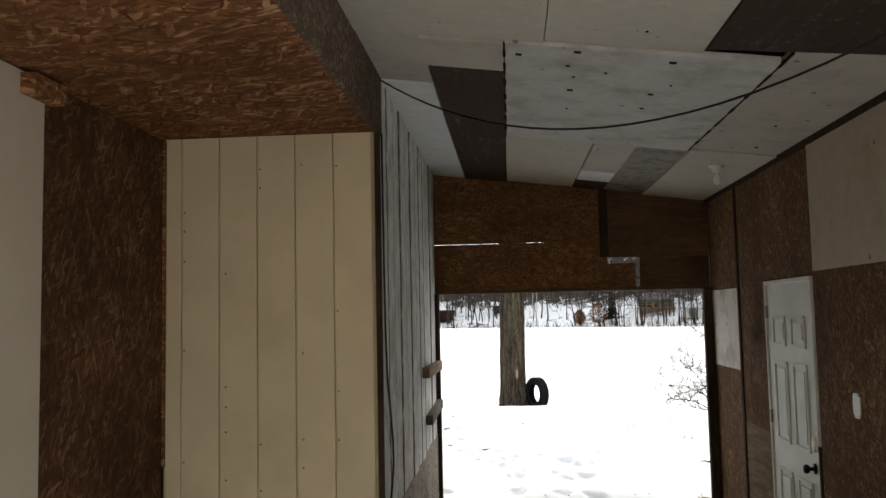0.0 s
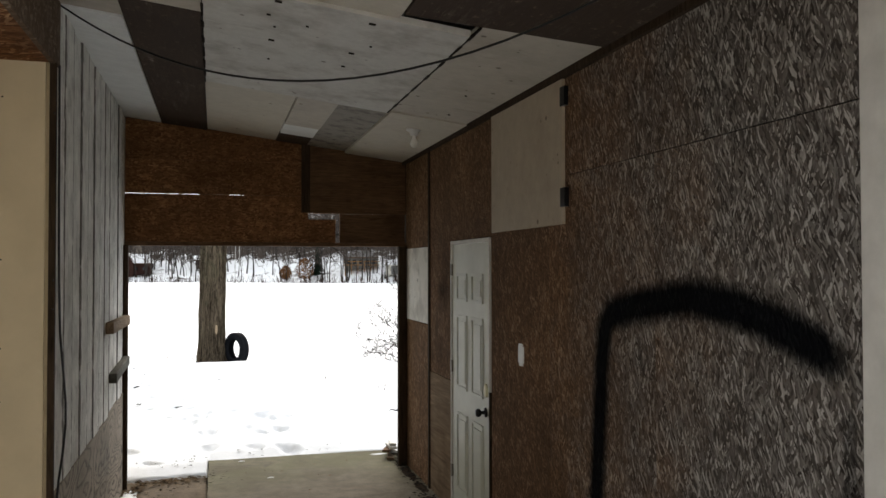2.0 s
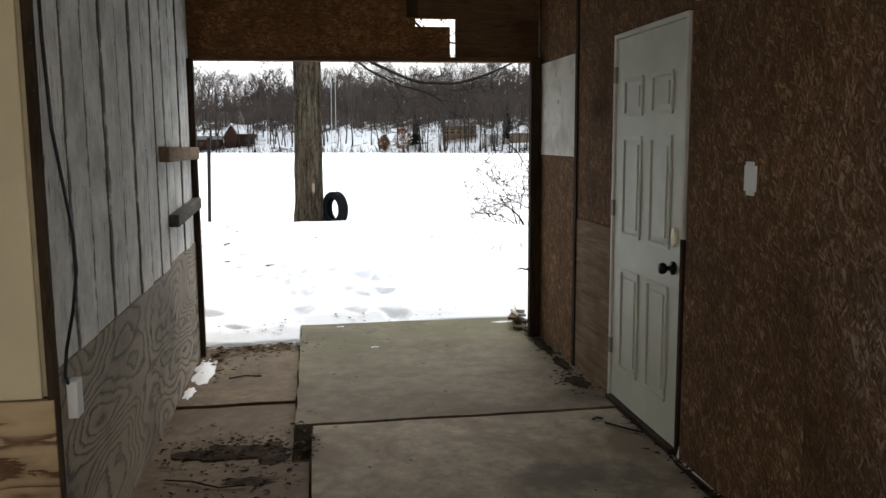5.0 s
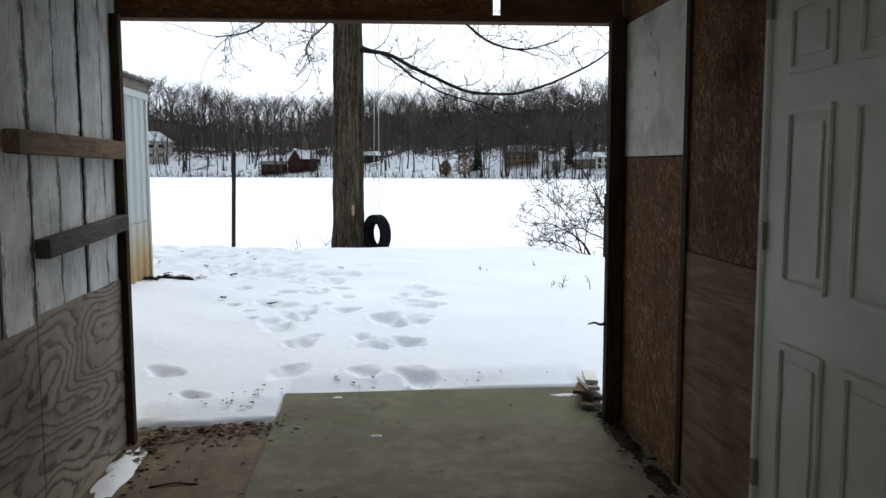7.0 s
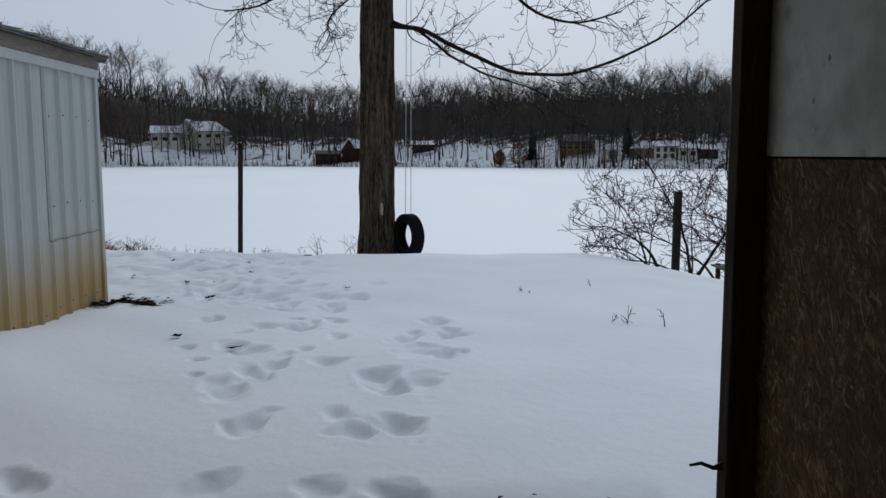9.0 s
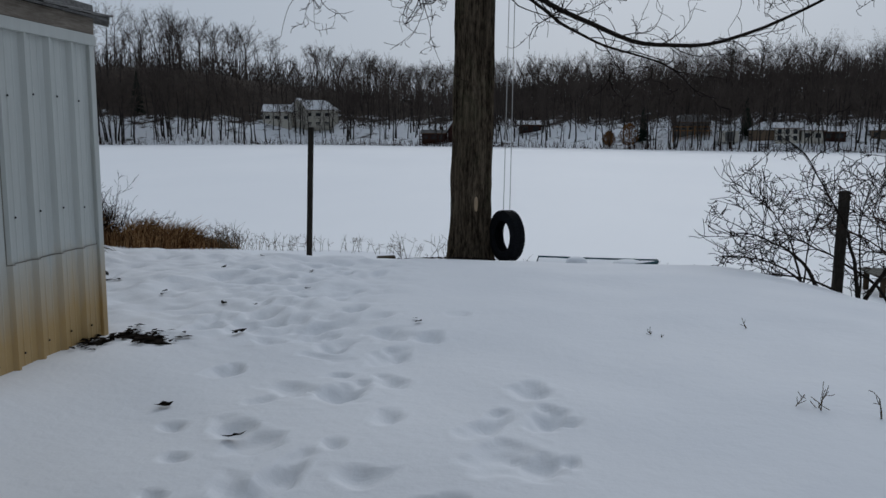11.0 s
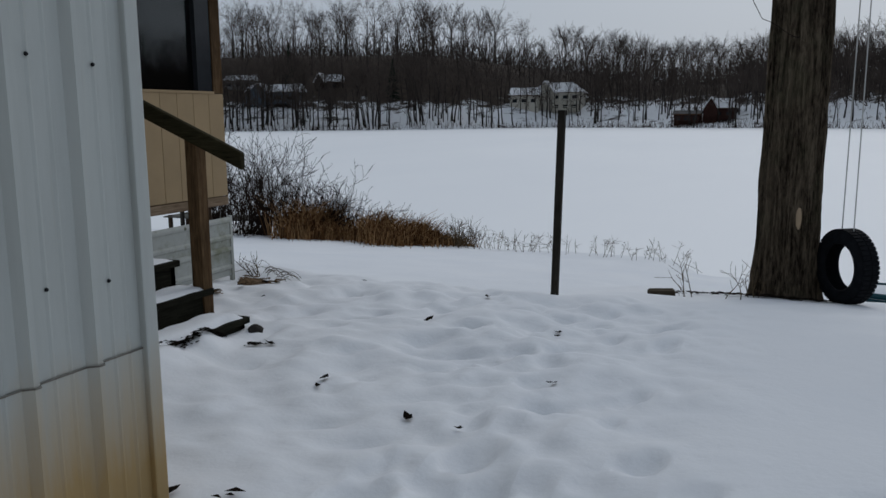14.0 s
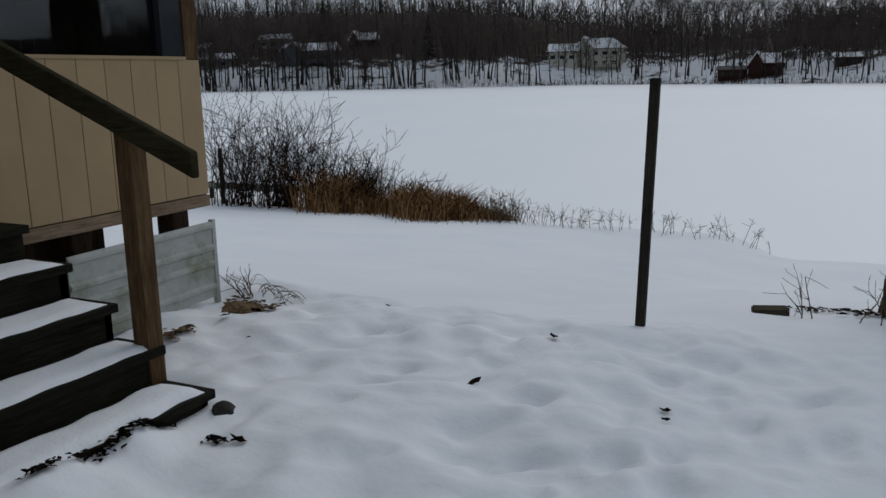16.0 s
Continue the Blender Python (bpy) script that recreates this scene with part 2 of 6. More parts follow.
def plywood(name, dark, lite, along=0.9, across=3.0, lines=24.0, seed=0.0):
    """Rotary-cut veneer: growth rings cut as long ovals and flames, the grain level."""
    k = Mat(name, 0.8, spec=0.2)
    v = k.obj
    sway = k.noise(k.at((2.6, 2.6, 9.0)), 1.0, 6, 0.62)
    field = k.math("ADD", k.noise(k.at((along, along, across), (0, 0, 0), (seed, seed, seed)), 1.0, 1.2, 0.4), k.math("MULTIPLY", sway, 0.11))
    ring = k.math("FRACT", k.math("MULTIPLY", field, lines))
    fine = k.noise(k.at((7, 7, 130)), 1.0, 4, 0.7)
    mid = tuple((a + 3 * b) / 4 for a, b in zip(dark, lite))
    col = k.ramp(k.math("ADD", ring, k.math("MULTIPLY", k.math("SUBTRACT", fine, 0.5), 0.35)), (0.0, mid), (0.25, lite), (0.62, mid), (0.88, dark), (0.95, dark), (1.0, mid))
    col = k.mix(k.ramp(k.noise(k.at((1.2, 1.2, 2.5)), 1.0, 3), (0.35, 0.05), (0.68, 0.5)), col, k.mix(fine, mid, lite))
    knots = k.cells(k.at((2.1, 2.1, 2.6), (0, 0, 0), (seed, 0, seed)), 1.0, "Distance")
    col = k.mix(k.ramp(knots, (0.05, 0.85), (0.09, 0.0)), col, tuple(q * 0.5 for q in dark))
    col = k.mix(k.ramp(k.noise(v, 1.6, 5, 0.65), (0.45, 0.0), (0.72, 0.6)), col, tuple(q * 0.5 for q in dark))
    return k.colour(col).bump(k.math("ADD", ring, fine), 0.2, 0.003).m


def spotted(name, base, stain, amount=0.5, scale=2.2):
    """Painted board with drips, smears and stains."""
    k = Mat(name, 0.7, spec=0.25)
    v = k.loose()
    n1, n2, n3 = k.noise(v, scale, 6, 0.65), k.noise(v, scale * 6, 5, 0.7), k.noise(v, 90, 3)
    col = k.ramp(n2, (0.3, tuple(q * 0.86 for q in base)), (0.7, base))
    col = k.mix(k.math("MULTIPLY", k.ramp(n1, (0.48, 0.0), (0.68, 1.0)), amount), col, stain)
    smear = k.noise(k.at((1.2, 9, 9), (0, 0, 35), src=v), 1.3, 5, 0.7)
    col = k.mix(k.ramp(smear, (0.60, 0.0), (0.70, 0.45)), col, stain)
    flecks = k.cells(v, 13, "Distance")
    col = k.mix(k.math("MULTIPLY", k.ramp(flecks, (0.07, 0.8), (0.13, 0.0)), k.ramp(k.noise(v, 3.1, 3), (0.52, 0.0), (0.60, 1.0))), col, tuple(q * 0.4 for q in stain))
    spots = k.cells(v, 4.5, "Distance")
    col = k.mix(k.ramp(spots, (0.05, 0.9), (0.08, 0.0)), col, tuple(q * 0.5 for q in stain))
    return k.colour(col).bump(k.math("ADD", n2, k.math("MULTIPLY", n3, 0.4)), 0.15, 0.003).m


OSB_WALL = osb("brown_grey_osb", ((0.088, 0.046, 0.023), (0.26, 0.147, 0.078), (0.48, 0.32, 0.20)), grey=0.85, big=0.72)
OSB_DARK = osb("dark_osb", ((0.12, 0.05, 0.023), (0.32, 0.16, 0.075), (0.43, 0.24, 0.12)), flat=True, big=1.4)
OSB_ALCOVE = osb("brown_osb", ((0.065, 0.029, 0.014), (0.15, 0.075, 0.038), (0.27, 0.155, 0.09)), big=1.5)
OSB_SOFFIT = osb("reddish_osb", ((0.11, 0.042, 0.017), (0.33, 0.15, 0.064), (0.60, 0.36, 0.20)), flat=True, big=1.9)
OSB_GREY = osb("greyed_osb", ((0.10, 0.068, 0.046), (0.19, 0.14, 0.10), (0.32, 0.265, 0.215)), flat=True, big=1.7)
BOARD_WHITE = wood("flaking_white_boards", (0.12, 0.11, 0.10), (0.30, 0.285, 0.265), "Z", 0.9, paint=(0.82, 0.815, 0.78), cover=0.715)
PLY_OLD = plywood("greyed_plywood", (0.075, 0.06, 0.045), (0.34, 0.285, 0.225), 0.85, 2.6, 24.0, 1.7)
PLY_NEW = plywood("yellow_plywood", (0.085, 0.036, 0.014), (0.52, 0.375, 0.225), 1.4, 6.0, 12.0, 0.6)
CREAM = plain("cream_siding", (0.62, 0.515, 0.345), 0.55, vary=0.08, scale=2.5, bump=0.05)
CREAM_GROOVE = plain("groove_cream", (0.45, 0.365, 0.235), 0.7)
CREAM_HATCH = spotted("cream_hatch_paint", (0.46, 0.385, 0.295), (0.30, 0.235, 0.165), 0.5)
WHITE_WALL = plain("white_house_wall", (0.50, 0.43, 0.335), 0.6, vary=0.07, scale=1.5)
STUD = wood("dark_lumber", (0.02, 0.014, 0.009), (0.075, 0.05, 0.033), "Z")
STUD_X = wood("dark_lumber_level", (0.07, 0.039, 0.021), (0.20, 0.115, 0.066), "X")
LUMBER_Y = wood("brown_lumber", (0.12, 0.08, 0.05), (0.30, 0.22, 0.15), "Y")
LUMBER_GREY = wood("grey_lumber", (0.06, 0.058, 0.05), (0.15, 0.145, 0.125), "Y")
LUMBER_Z = wood("post_lumber", (0.036, 0.021, 0.010), (0.15, 0.092, 0.048), "Z")
STEP_WOOD = wood("black_green_stair_wood", (0.006, 0.006, 0.004), (0.026, 0.025, 0.017), "Y")
RAIL_WOOD = wood("mossy_rail_wood", (0.014, 0.012, 0.006), (0.05, 0.043, 0.022), "X")
FASCIA = wood("weathered_fascia", (0.12, 0.10, 0.08), (0.32, 0.28, 0.235), "Y")
SHINGLE = plain("grey_shingle", (0.16, 0.155, 0.15), 0.9, vary=0.3, scale=25)
DOOR_WHITE = plain("door_paint", (0.575, 0.59, 0.51), 0.45, vary=0.12, scale=2.2, bump=0.03)
TRIM_WHITE = plain("trim_paint", (0.62, 0.60, 0.56), 0.6, vary=0.1)
IRON = plain("black_iron", (0.02, 0.02, 0.022), 0.35, 0.7)
BRASS = plain("worn_brass", (0.80, 0.74, 0.52), 0.35, 0.1)
STEEL = plain("hinge_steel", (0.22, 0.2, 0.17), 0.5, 0.6)
SLAB = concrete("concrete_slab", (0.285, 0.238, 0.178), 0.75)
# Algae slab; base also darkened to offset the light at the doorway.
SLAB_FAR = concrete("dimmed_algae_concrete", (0.158, 0.128, 0.09), 0.6)
SLAB_LOW = concrete("dirty_concrete", (0.168, 0.116, 0.07), 0.1)
DIRT = plain("brown_dirt", (0.10, 0.07, 0.045), 0.95, vary=0.4, scale=6, bump=0.5)
LEAF = plain("dead_leaf", (0.018, 0.012, 0.008), 0.8, vary=0.5, scale=30)
LEAF_TAN = plain("tan_leaf", (0.16, 0.105, 0.06), 0.8, vary=0.4, scale=30)
SNOW = snow_mat()
LAND = land_mat()
METAL_WHITE = sheet_metal("white_ribbed_steel", (0.485, 0.505, 0.48), 0.9)
METAL_SKIRT = spotted("skirting_steel", (0.44, 0.45, 0.42), (0.16, 0.17, 0.09), 0.75, 3.0)
TAN = plain("tan_panel", (0.34, 0.24, 0.13), 0.6, vary=0.08, scale=3)
TAN_DARK = plain("tan_groove", (0.05, 0.036, 0.022), 0.8)
RUBBER = plain("tyre_rubber", (0.010, 0.011, 0.013), 0.75, vary=0.25, scale=14)
CABLE = plain("black_cable", (0.012, 0.012, 0.012), 0.5)
PLASTIC = plain("white_plastic", (0.72, 0.72, 0.70), 0.4, vary=0.04)
ROPE = plain("pale_rope", (0.45, 0.44, 0.42), 0.9)
TEAL = plain("teal_hull", (0.008, 0.055, 0.068), 0.4, vary=0.15)
TWIG = plain("grey_twig", (0.022, 0.018, 0.015), 0.9, vary=0.3, scale=20)
TWIG_RED = plain("reddish_twig", (0.05, 0.027, 0.019), 0.9, vary=0.3, scale=20)
BRUSH = plain("dark_brush", (0.024, 0.015, 0.011), 0.9, vary=0.35, scale=20)
WEED = plain("dry_weed", (0.12, 0.09, 0.055), 0.9, vary=0.3, scale=20)
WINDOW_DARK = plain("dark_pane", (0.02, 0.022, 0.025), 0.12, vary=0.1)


def reed_mat():
    k = Mat("dry_reed", 0.85, spec=0.04)
    g = k.n.new("ShaderNodeNewGeometry")
    k.colour(k.ramp(g.outputs["Random Per Island"], (0.0, (0.035, 0.017, 0.009)), (0.5, (0.165, 0.080, 0.031)), (1.0, (0.40, 0.24, 0.115))))
    return k.m


def bark_mat(name, dark, lite):
    k = Mat(name, 0.95, spec=0.03)
    v = k.obj
    a = k.noise(k.at((9, 9, 0.9)), 1.8, 7, 0.7, 0.6)
    b = k.noise(k.at((30, 30, 6)), 1.5, 5, 0.7)
    col = k.ramp(k.math("ADD", k.math("MULTIPLY", a, 0.6), k.math("MULTIPLY", b, 0.4)), (0.42, dark), (0.60, lite))
    col = k.mix(k.ramp(k.noise(v, 2.2, 4), (0.5, 0.0), (0.75, 0.4)), col, (0.10, 0.105, 0.06))
    return k.colour(col).bump(k.math("ADD", a, b), 1.0, 0.05).m


REED = reed_mat()
BARK = bark_mat("shaggy_bark", (0.018, 0.013, 0.009), (0.165, 0.13, 0.092))
BARK_PALE = plain("bare_wood", (0.40, 0.30, 0.20), 0.8)
# Far wood colours, lightened in place of haze.
FAR_BARK = plain("far_bark", (0.043, 0.037, 0.033), 0.95, vary=0.35, scale=0.3, bump=0)
FAR_TWIG = plain("far_twigs", (0.082, 0.066, 0.057), 0.95, vary=0.3, scale=0.2, bump=0)


# ---- helpers of this place ----
def box(bm, x0, x1, y0, y1, z0, z1, slot=0):
    v = [bm.verts.new((x, y, z)) for z in (z0, z1) for x, y in ((x0, y0), (x1, y0), (x1, y1), (x0, y1))]
    made = [bm.faces.new([v[i] for i in q]) for q in ((3, 2, 1, 0), (4, 5, 6, 7), (0, 1, 5, 4), (1, 2, 6, 5), (2, 3, 7, 6), (3, 0, 4, 7))]
    for q in made:
        q.material_index = slot
    return v


def boxes(*args, bevel=0.0):
    bm = bmesh.new()
    for a in args:
        box(bm, *a)
    if bevel:
        bmesh.ops.bevel(bm, geom=bm.edges[:], offset=bevel, segments=2, affect="EDGES", profile=0.6)
    return bm


def tube(bm, pts, radii, sides=6):
    pts = [Vector(p) for p in pts]
    rings = []
    for i, p in enumerate(pts):
        d = (pts[min(i + 1, len(pts) - 1)] - pts[max(i - 1, 0)]).normalized()
        u = d.cross(Vector((0.31, 0.27, 0.91)) if abs(d.z) < 0.9 else Vector((1, 0, 0))).normalized()
        w = d.cross(u)
        r = radii[i] if isinstance(radii, (list, tuple)) else radii
        rings.append([bm.verts.new(p + (u * math.cos(a) + w * math.sin(a)) * r) for a in (math.tau * k / sides for k in range(sides))])
    for a, b in zip(rings, rings[1:]):
        for k in range(sides):
            bm.faces.new((a[k], a[(k + 1) % sides], b[(k + 1) % sides], b[k]))
    bm.faces.new(list(reversed(rings[0])))
    bm.faces.new(rings[-1])


def lathe(bm, profile, steps=24, m=Matrix()):
    """Turns (radius, height) pairs round the z axis, then moves by m."""
    rings = []
    for r, z in profile:
        rings.append([bm.verts.new(m @ Vector((r * math.cos(a), r * math.sin(a), z))) for a in (math.tau * k / steps for k in range(steps))])
    for a, b in zip(rings, rings[1:]):
        for k in range(steps):
            bm.faces.new((a[k], a[(k + 1) % steps], b[(k + 1) % steps], b[k]))
    return rings


def part(name, bm, material, parent=None, label="", smooth=False):
    """One mesh object, under a thing or a part, or at top level."""
    me = bpy.data.meshes.new(name)
    if isinstance(bm, bmesh.types.BMesh):
        bmesh.ops.recalc_face_normals(bm, faces=bm.faces[:])
        bm.to_mesh(me)
        bm.free()
    else:
        verts, faces = bm
        if isinstance(verts, np.ndarray):
            n, k = faces.shape
            me.vertices.add(len(verts))
            me.vertices.foreach_set("co", verts.astype(np.float32).ravel())
            me.loops.add(n * k)
            me.loops.foreach_set("vertex_index", faces.astype(np.int32).ravel())
            me.polygons.add(n)
            me.polygons.foreach_set("loop_start", np.arange(0, n * k, k, dtype=np.int32))
            me.update(calc_edges=True)
        else:
            me.from_pydata(verts, [], faces)
    for k in material if isinstance(material, (list, tuple)) else [material]:
        me.materials.append(k)
    if smooth:
        me.polygons.foreach_set("use_smooth", [True] * len(me.polygons))
    ob = new(name, me)
    ob.parent = parent
    if label:
        ob["label"] = label
    return ob


def thing(name, x, y, z, label, category, group="", turn=0.0):
    ob = new(name)
    ob.empty_display_size = 0.1
    ob.matrix_world = pose(x, y, z, 0, 0, turn)
    return tagged(ob, label, category, group)


def setting(name, bm, material, label, smooth=False):
    return tagged(part(name, bm, material, None, "", smooth), label, "", "", "structure")


def smoothstep(a, b, v):
    t = np.clip((v - a) / (b - a), 0, 1)
    return t * t * (3 - 2 * t)


# ---- ground and lake ----
LAKE = -2.0
PRINTS = [(1.04, 10.97), (1.12, 10.60), (1.33, 11.09), (1.29, 10.51), (0.39, 12.15), (0.57, 11.03), (0.26, 11.39), (-0.04, 11.45), (0.58, 10.36), (0.27, 10.33), (0.15, 10.14), (-0.14, 10.85), (0.02, 10.67), (-0.49, 11.72),
          (0.92, 10.10), (0.97, 9.90), (1.15, 9.95), (0.09, 9.80), (-0.25, 12.90), (-0.03, 12.28), (-0.77, 13.23), (-0.70, 13.84), (-1.03, 12.70), (-0.83, 12.93)]
DOOR_PRINTS = [(-0.52, 8.71), (-0.22, 8.21), (0.28, 8.64), (0.33, 9.35), (0.06, 9.93), (0.73, 9.49), (0.88, 9.25), (1.06, 9.33), (0.78, 8.62), (1.10, 8.55), (0.55, 12.59), (0.31, 12.61), (1.25, 11.53), (0.49, 11.62)]
SCUFFS = [(-0.26, 10.48), (-0.16, 10.09), (-0.43, 10.86), (0.39, 10.67), (0.18, 11.73), (-0.11, 12.65), (1.43, 11.05), (1.42, 10.6)]
TRAIL = [(-1.23, 14.59), (-1.18, 15.33), (-1.33, 15.84), (-1.71, 15.69), (-2.1, 16.2), (-2.5, 14.7), (-3.0, 15.6), (-1.0, 14.1), (-0.7, 13.4), (-0.3, 12.9)]


def shore_y(x):
    return np.interp(x, [-420, -200, -150, -110, -70, 0, 45, 120, 420], [150, 196, 206, 222, 254, 224, 192, 182, 150])


def hill_h(x):
    return np.interp(x, [-420, -230, -120, -40, 60, 150, 420], [19, 21, 20, 8.5, 10, 14, 16])


def wobble(x, y, s, seed=0.0):
    return (np.sin(x * s + 1.3 * np.sin(y * s * 0.7 + seed) + seed) + np.sin(y * s * 1.13 + 1.7 * np.sin(x * s * 0.6 + 2 * seed) + 2.1 * seed)) * 0.5


def lumps(x, y, s, seed):
    """Smoothed random lattice, from -0.5 to 0.5."""
    x, y = x * s + 11.3 * seed, y * s - 7.1 * seed
    i, j = np.floor(x), np.floor(y)
    u, v = x - i, y - j
    u, v = u * u * (3 - 2 * u), v * v * (3 - 2 * v)

    def cell(a, b):
        q = np.sin(a * 127.1 + b * 311.7 + seed * 74.7) * 43758.5453
        return q - np.floor(q)

    return (cell(i, j) * (1 - u) + cell(i + 1, j) * u) * (1 - v) + (cell(i, j + 1) * (1 - u) + cell(i + 1, j + 1) * u) * v - 0.5


def ground_z(x, y):
    x, y = np.asarray(x, float), np.asarray(y, float)
    mid = np.interp(y, [8.3, 10, 13.5, 15.5, 16.85, 18.6, 20, 22, 24, 27, 31], [0.03, 0.13, 0.16, 0.11, 0.02, -0.25, -0.50, -0.98, -1.3, -1.62, -2.6])
    west = np.interp(y, [8.3, 10, 13.5, 15.8, 16.45, 16.62, 17.1, 18.5, 22, 26, 29.3, 33], [0.06, 0.16, 0.18, 0.16, 0.13, 0.10, -0.12, -0.42, -0.9, -1.38, -1.70, -2.7])
    k = smoothstep(-1.0, -2.6, x)
    z = mid * (1 - k) + west * k
    z = z - 0.95 * smoothstep(3, 7.5, x) * smoothstep(11.5, 17, y)
    z = z + 0.09 * np.exp(-((x + 1.6) ** 2) / 0.3 - ((y - 10.6) ** 2) / 2.0)
    z = z + (0.018 * wobble(x, y, 2.1) + 0.010 * wobble(x, y, 5.3, 1.0)) * smoothstep(8.6, 10, y)
    trodden = smoothstep(0.5, -0.5, x) * smoothstep(11.8, 13, y) * smoothstep(17.6, 16.4, y)
    z = z + trodden * (0.020 * wobble(x, y, 4.1, 0.7) + 0.055 * lumps(x, y, 2.6, 1.0) + 0.050 * lumps(x, y, 5.5, 2.0) + 0.026 * lumps(x, y, 11.0, 3.0))
    z = z + (0.10 + 0.02 * wobble(x, y, 14.0, 1.0)) * np.exp(-(((x + 2.80) / 0.14) ** 2)) * smoothstep(14.22, 13.95, y) * smoothstep(12.2, 12.8, y)
    z = z + 0.14 * np.exp(-(((x + 1.45) / 0.30) ** 2)) * smoothstep(11.4, 9.8, y) * smoothstep(8.3, 9.0, y)
    # the snow's edge on the slab, and the bare floor strip inside
    edge = np.where(x < 0.31, 7.80 + 0.03 * np.sin(x * 9), 8.22 + 0.09 * (x - 0.3)) + 0.025 * wobble(x, y, 7, 3.0)
    inside = (x > -0.45) & (x < 2.14)
    z = np.where(inside, -0.16 + (z + 0.16 - 0.045 * smoothstep(0.35, 0.0, y - edge)) * smoothstep(-0.03, 0.05, y - edge), z)
    south = 4.02 + 0.13 * np.sin(x * 2.3 + 1.2) + 0.05 * wobble(x, y, 6, 1.5) - 0.25 * smoothstep(0.3, 0.5, x) * smoothstep(1.25, 1.05, x) - 0.35 * smoothstep(1.75, 2.0, x)
    drift = -0.16 + 0.19 * smoothstep(0.0, 0.10, south - y) + 0.10 * smoothstep(0.1, 2.5, south - y)
    z = np.where(y < 6, np.where(inside, drift, 0.05), z)
    # lake bed and the far bank
    z = np.where(y > 34, -3.4, z)
    d = y - shore_y(x)
    far = -2.6 + 0.62 * smoothstep(-3, 1, d) + 4.6 * smoothstep(1, 24, d) + hill_h(x) * smoothstep(12, 60, d) + 0.5 * wobble(x, y, 0.13) * smoothstep(0, 12, d) + 2.6 * np.exp(-((x + 100) / 5.5) ** 2 - ((d - 6) / 4.0) ** 2)
    z = np.where(y > 60, far, z)
    return z


def axis_steps(fine0, fine1, step, *outer):
    return np.unique(np.round(np.concatenate([np.arange(fine0, fine1, step), *[np.linspace(a, b, n) for a, b, n in outer]]), 4))


def build_ground():
    xs = axis_steps(-5.0, 6.0, 0.042, (-1.2, 1.7, 116), (-500, -60, 40), (-60, -12, 20), (-12, -5, 22), (6, 14, 24), (14, 60, 20), (60, 500, 40))
    ys = axis_steps(7.7, 18.0, 0.042, (8.0, 12.4, 160), (-60, 3.2, 18), (3.2, 4.7, 40), (4.7, 7.7, 10), (18, 34, 50), (34, 140, 8), (140, 360, 90), (360, 900, 12))
    gx, gy = np.meshgrid(xs, ys)
    gz = ground_z(gx, gy)
    rng = np.random.default_rng(4)
    marks = []
    for x, y in PRINTS + DOOR_PRINTS:
        marks.append((x, y, -10 + 42 * math.sin(13 * x + 7 * y), (0.118 if y > 9.7 else 0.100) + 0.03 * math.sin(7 * x), (0.076 if y > 9.7 else 0.062) + 0.016 * math.sin(9 * y), 0.056 + 0.016 * math.sin(11 * x + y)))
    for x, y in SCUFFS:
        marks.append((x, y, 60 * math.sin(9 * x), 0.055, 0.042, 0.035))
    for x, y in TRAIL:
        for k in range(9):
            marks.append((x + rng.normal(0, 0.42), y + rng.normal(0, 0.38), rng.uniform(10, 60), rng.uniform(0.07, 0.15), rng.uniform(0.045, 0.075), rng.uniform(0.018, 0.044)))
    for k in range(40):
        t = rng.uniform(0, 1)
        marks.append((0.2 - 1.8 * t + rng.normal(0, 0.3), 11.5 + 4.6 * t + rng.normal(0, 0.2), rng.uniform(0, 180), rng.uniform(0.05, 0.13), rng.uniform(0.035, 0.065), rng.uniform(0.010, 0.030)))
    for x, y, a, rl, rw, dep in marks:
        near = (abs(gx - x) < 0.6) & (abs(gy - y) < 0.6)
        dx, dy = gx[near] - x, gy[near] - y
        c, s = math.cos(radians(a)), math.sin(radians(a))
        u, v = (dy * c + dx * s) / rl, (dx * c - dy * s) / rw
        v = v * (1 + 0.12 * np.sin(u * 2.2))
        q = np.sqrt(u * u + v * v) * (1 + 0.26 * wobble(gx[near], gy[near], 15.0, a) + 0.14 * wobble(gx[near], gy[near], 37.0, 2 * a))
        tilt = 1 + 0.30 * np.clip(u, -1, 1) * math.sin(3 * x + y)
        gz[near] += -dep * smoothstep(1.65, 0.25, q) * tilt * (1 + 0.10 * np.sin(u * 5)) + 0.04 * dep * np.exp(-((q - 1.7) / 0.35) ** 2)
    n, m = len(xs), len(ys)
    verts = np.stack([gx, gy, gz], -1).reshape(-1, 3)
    i = (np.arange(m - 1)[:, None] * n + np.arange(n - 1)[None, :]).reshape(-1)
    faces = np.stack([i, i + 1, i + n + 1, i + n], -1)
    ob = setting("ground", (verts, faces), LAND, "snow-covered yard with footprints sloping to a lake and far wooded bank", True)
    return ob


build_ground()
bm = bmesh.new()
box(bm, -600, 600, 24, 400, LAKE - 0.4, LAKE)
lake_snow = Mat("lake_snow", 0.6, spec=0.25)
lake_snow.colour(lake_snow.ramp(lake_snow.noise(lake_snow.at((0.05, 0.02, 1)), 1.0, 5), (0.3, (0.88, 0.89, 0.905)), (0.7, (0.93, 0.935, 0.94))))
lake_snow.bump(lake_snow.noise(lake_snow.obj, 3.0, 5), 0.25, 0.03)
setting("water", bm, lake_snow.m, "flat frozen lake under even white snow")


def floor_at(x, y):
    return float(ground_z(x, y))


# ---- passage: floor ----
bm = boxes((-0.41, 2.13, 1.75, 8.2, -0.35, -0.13))
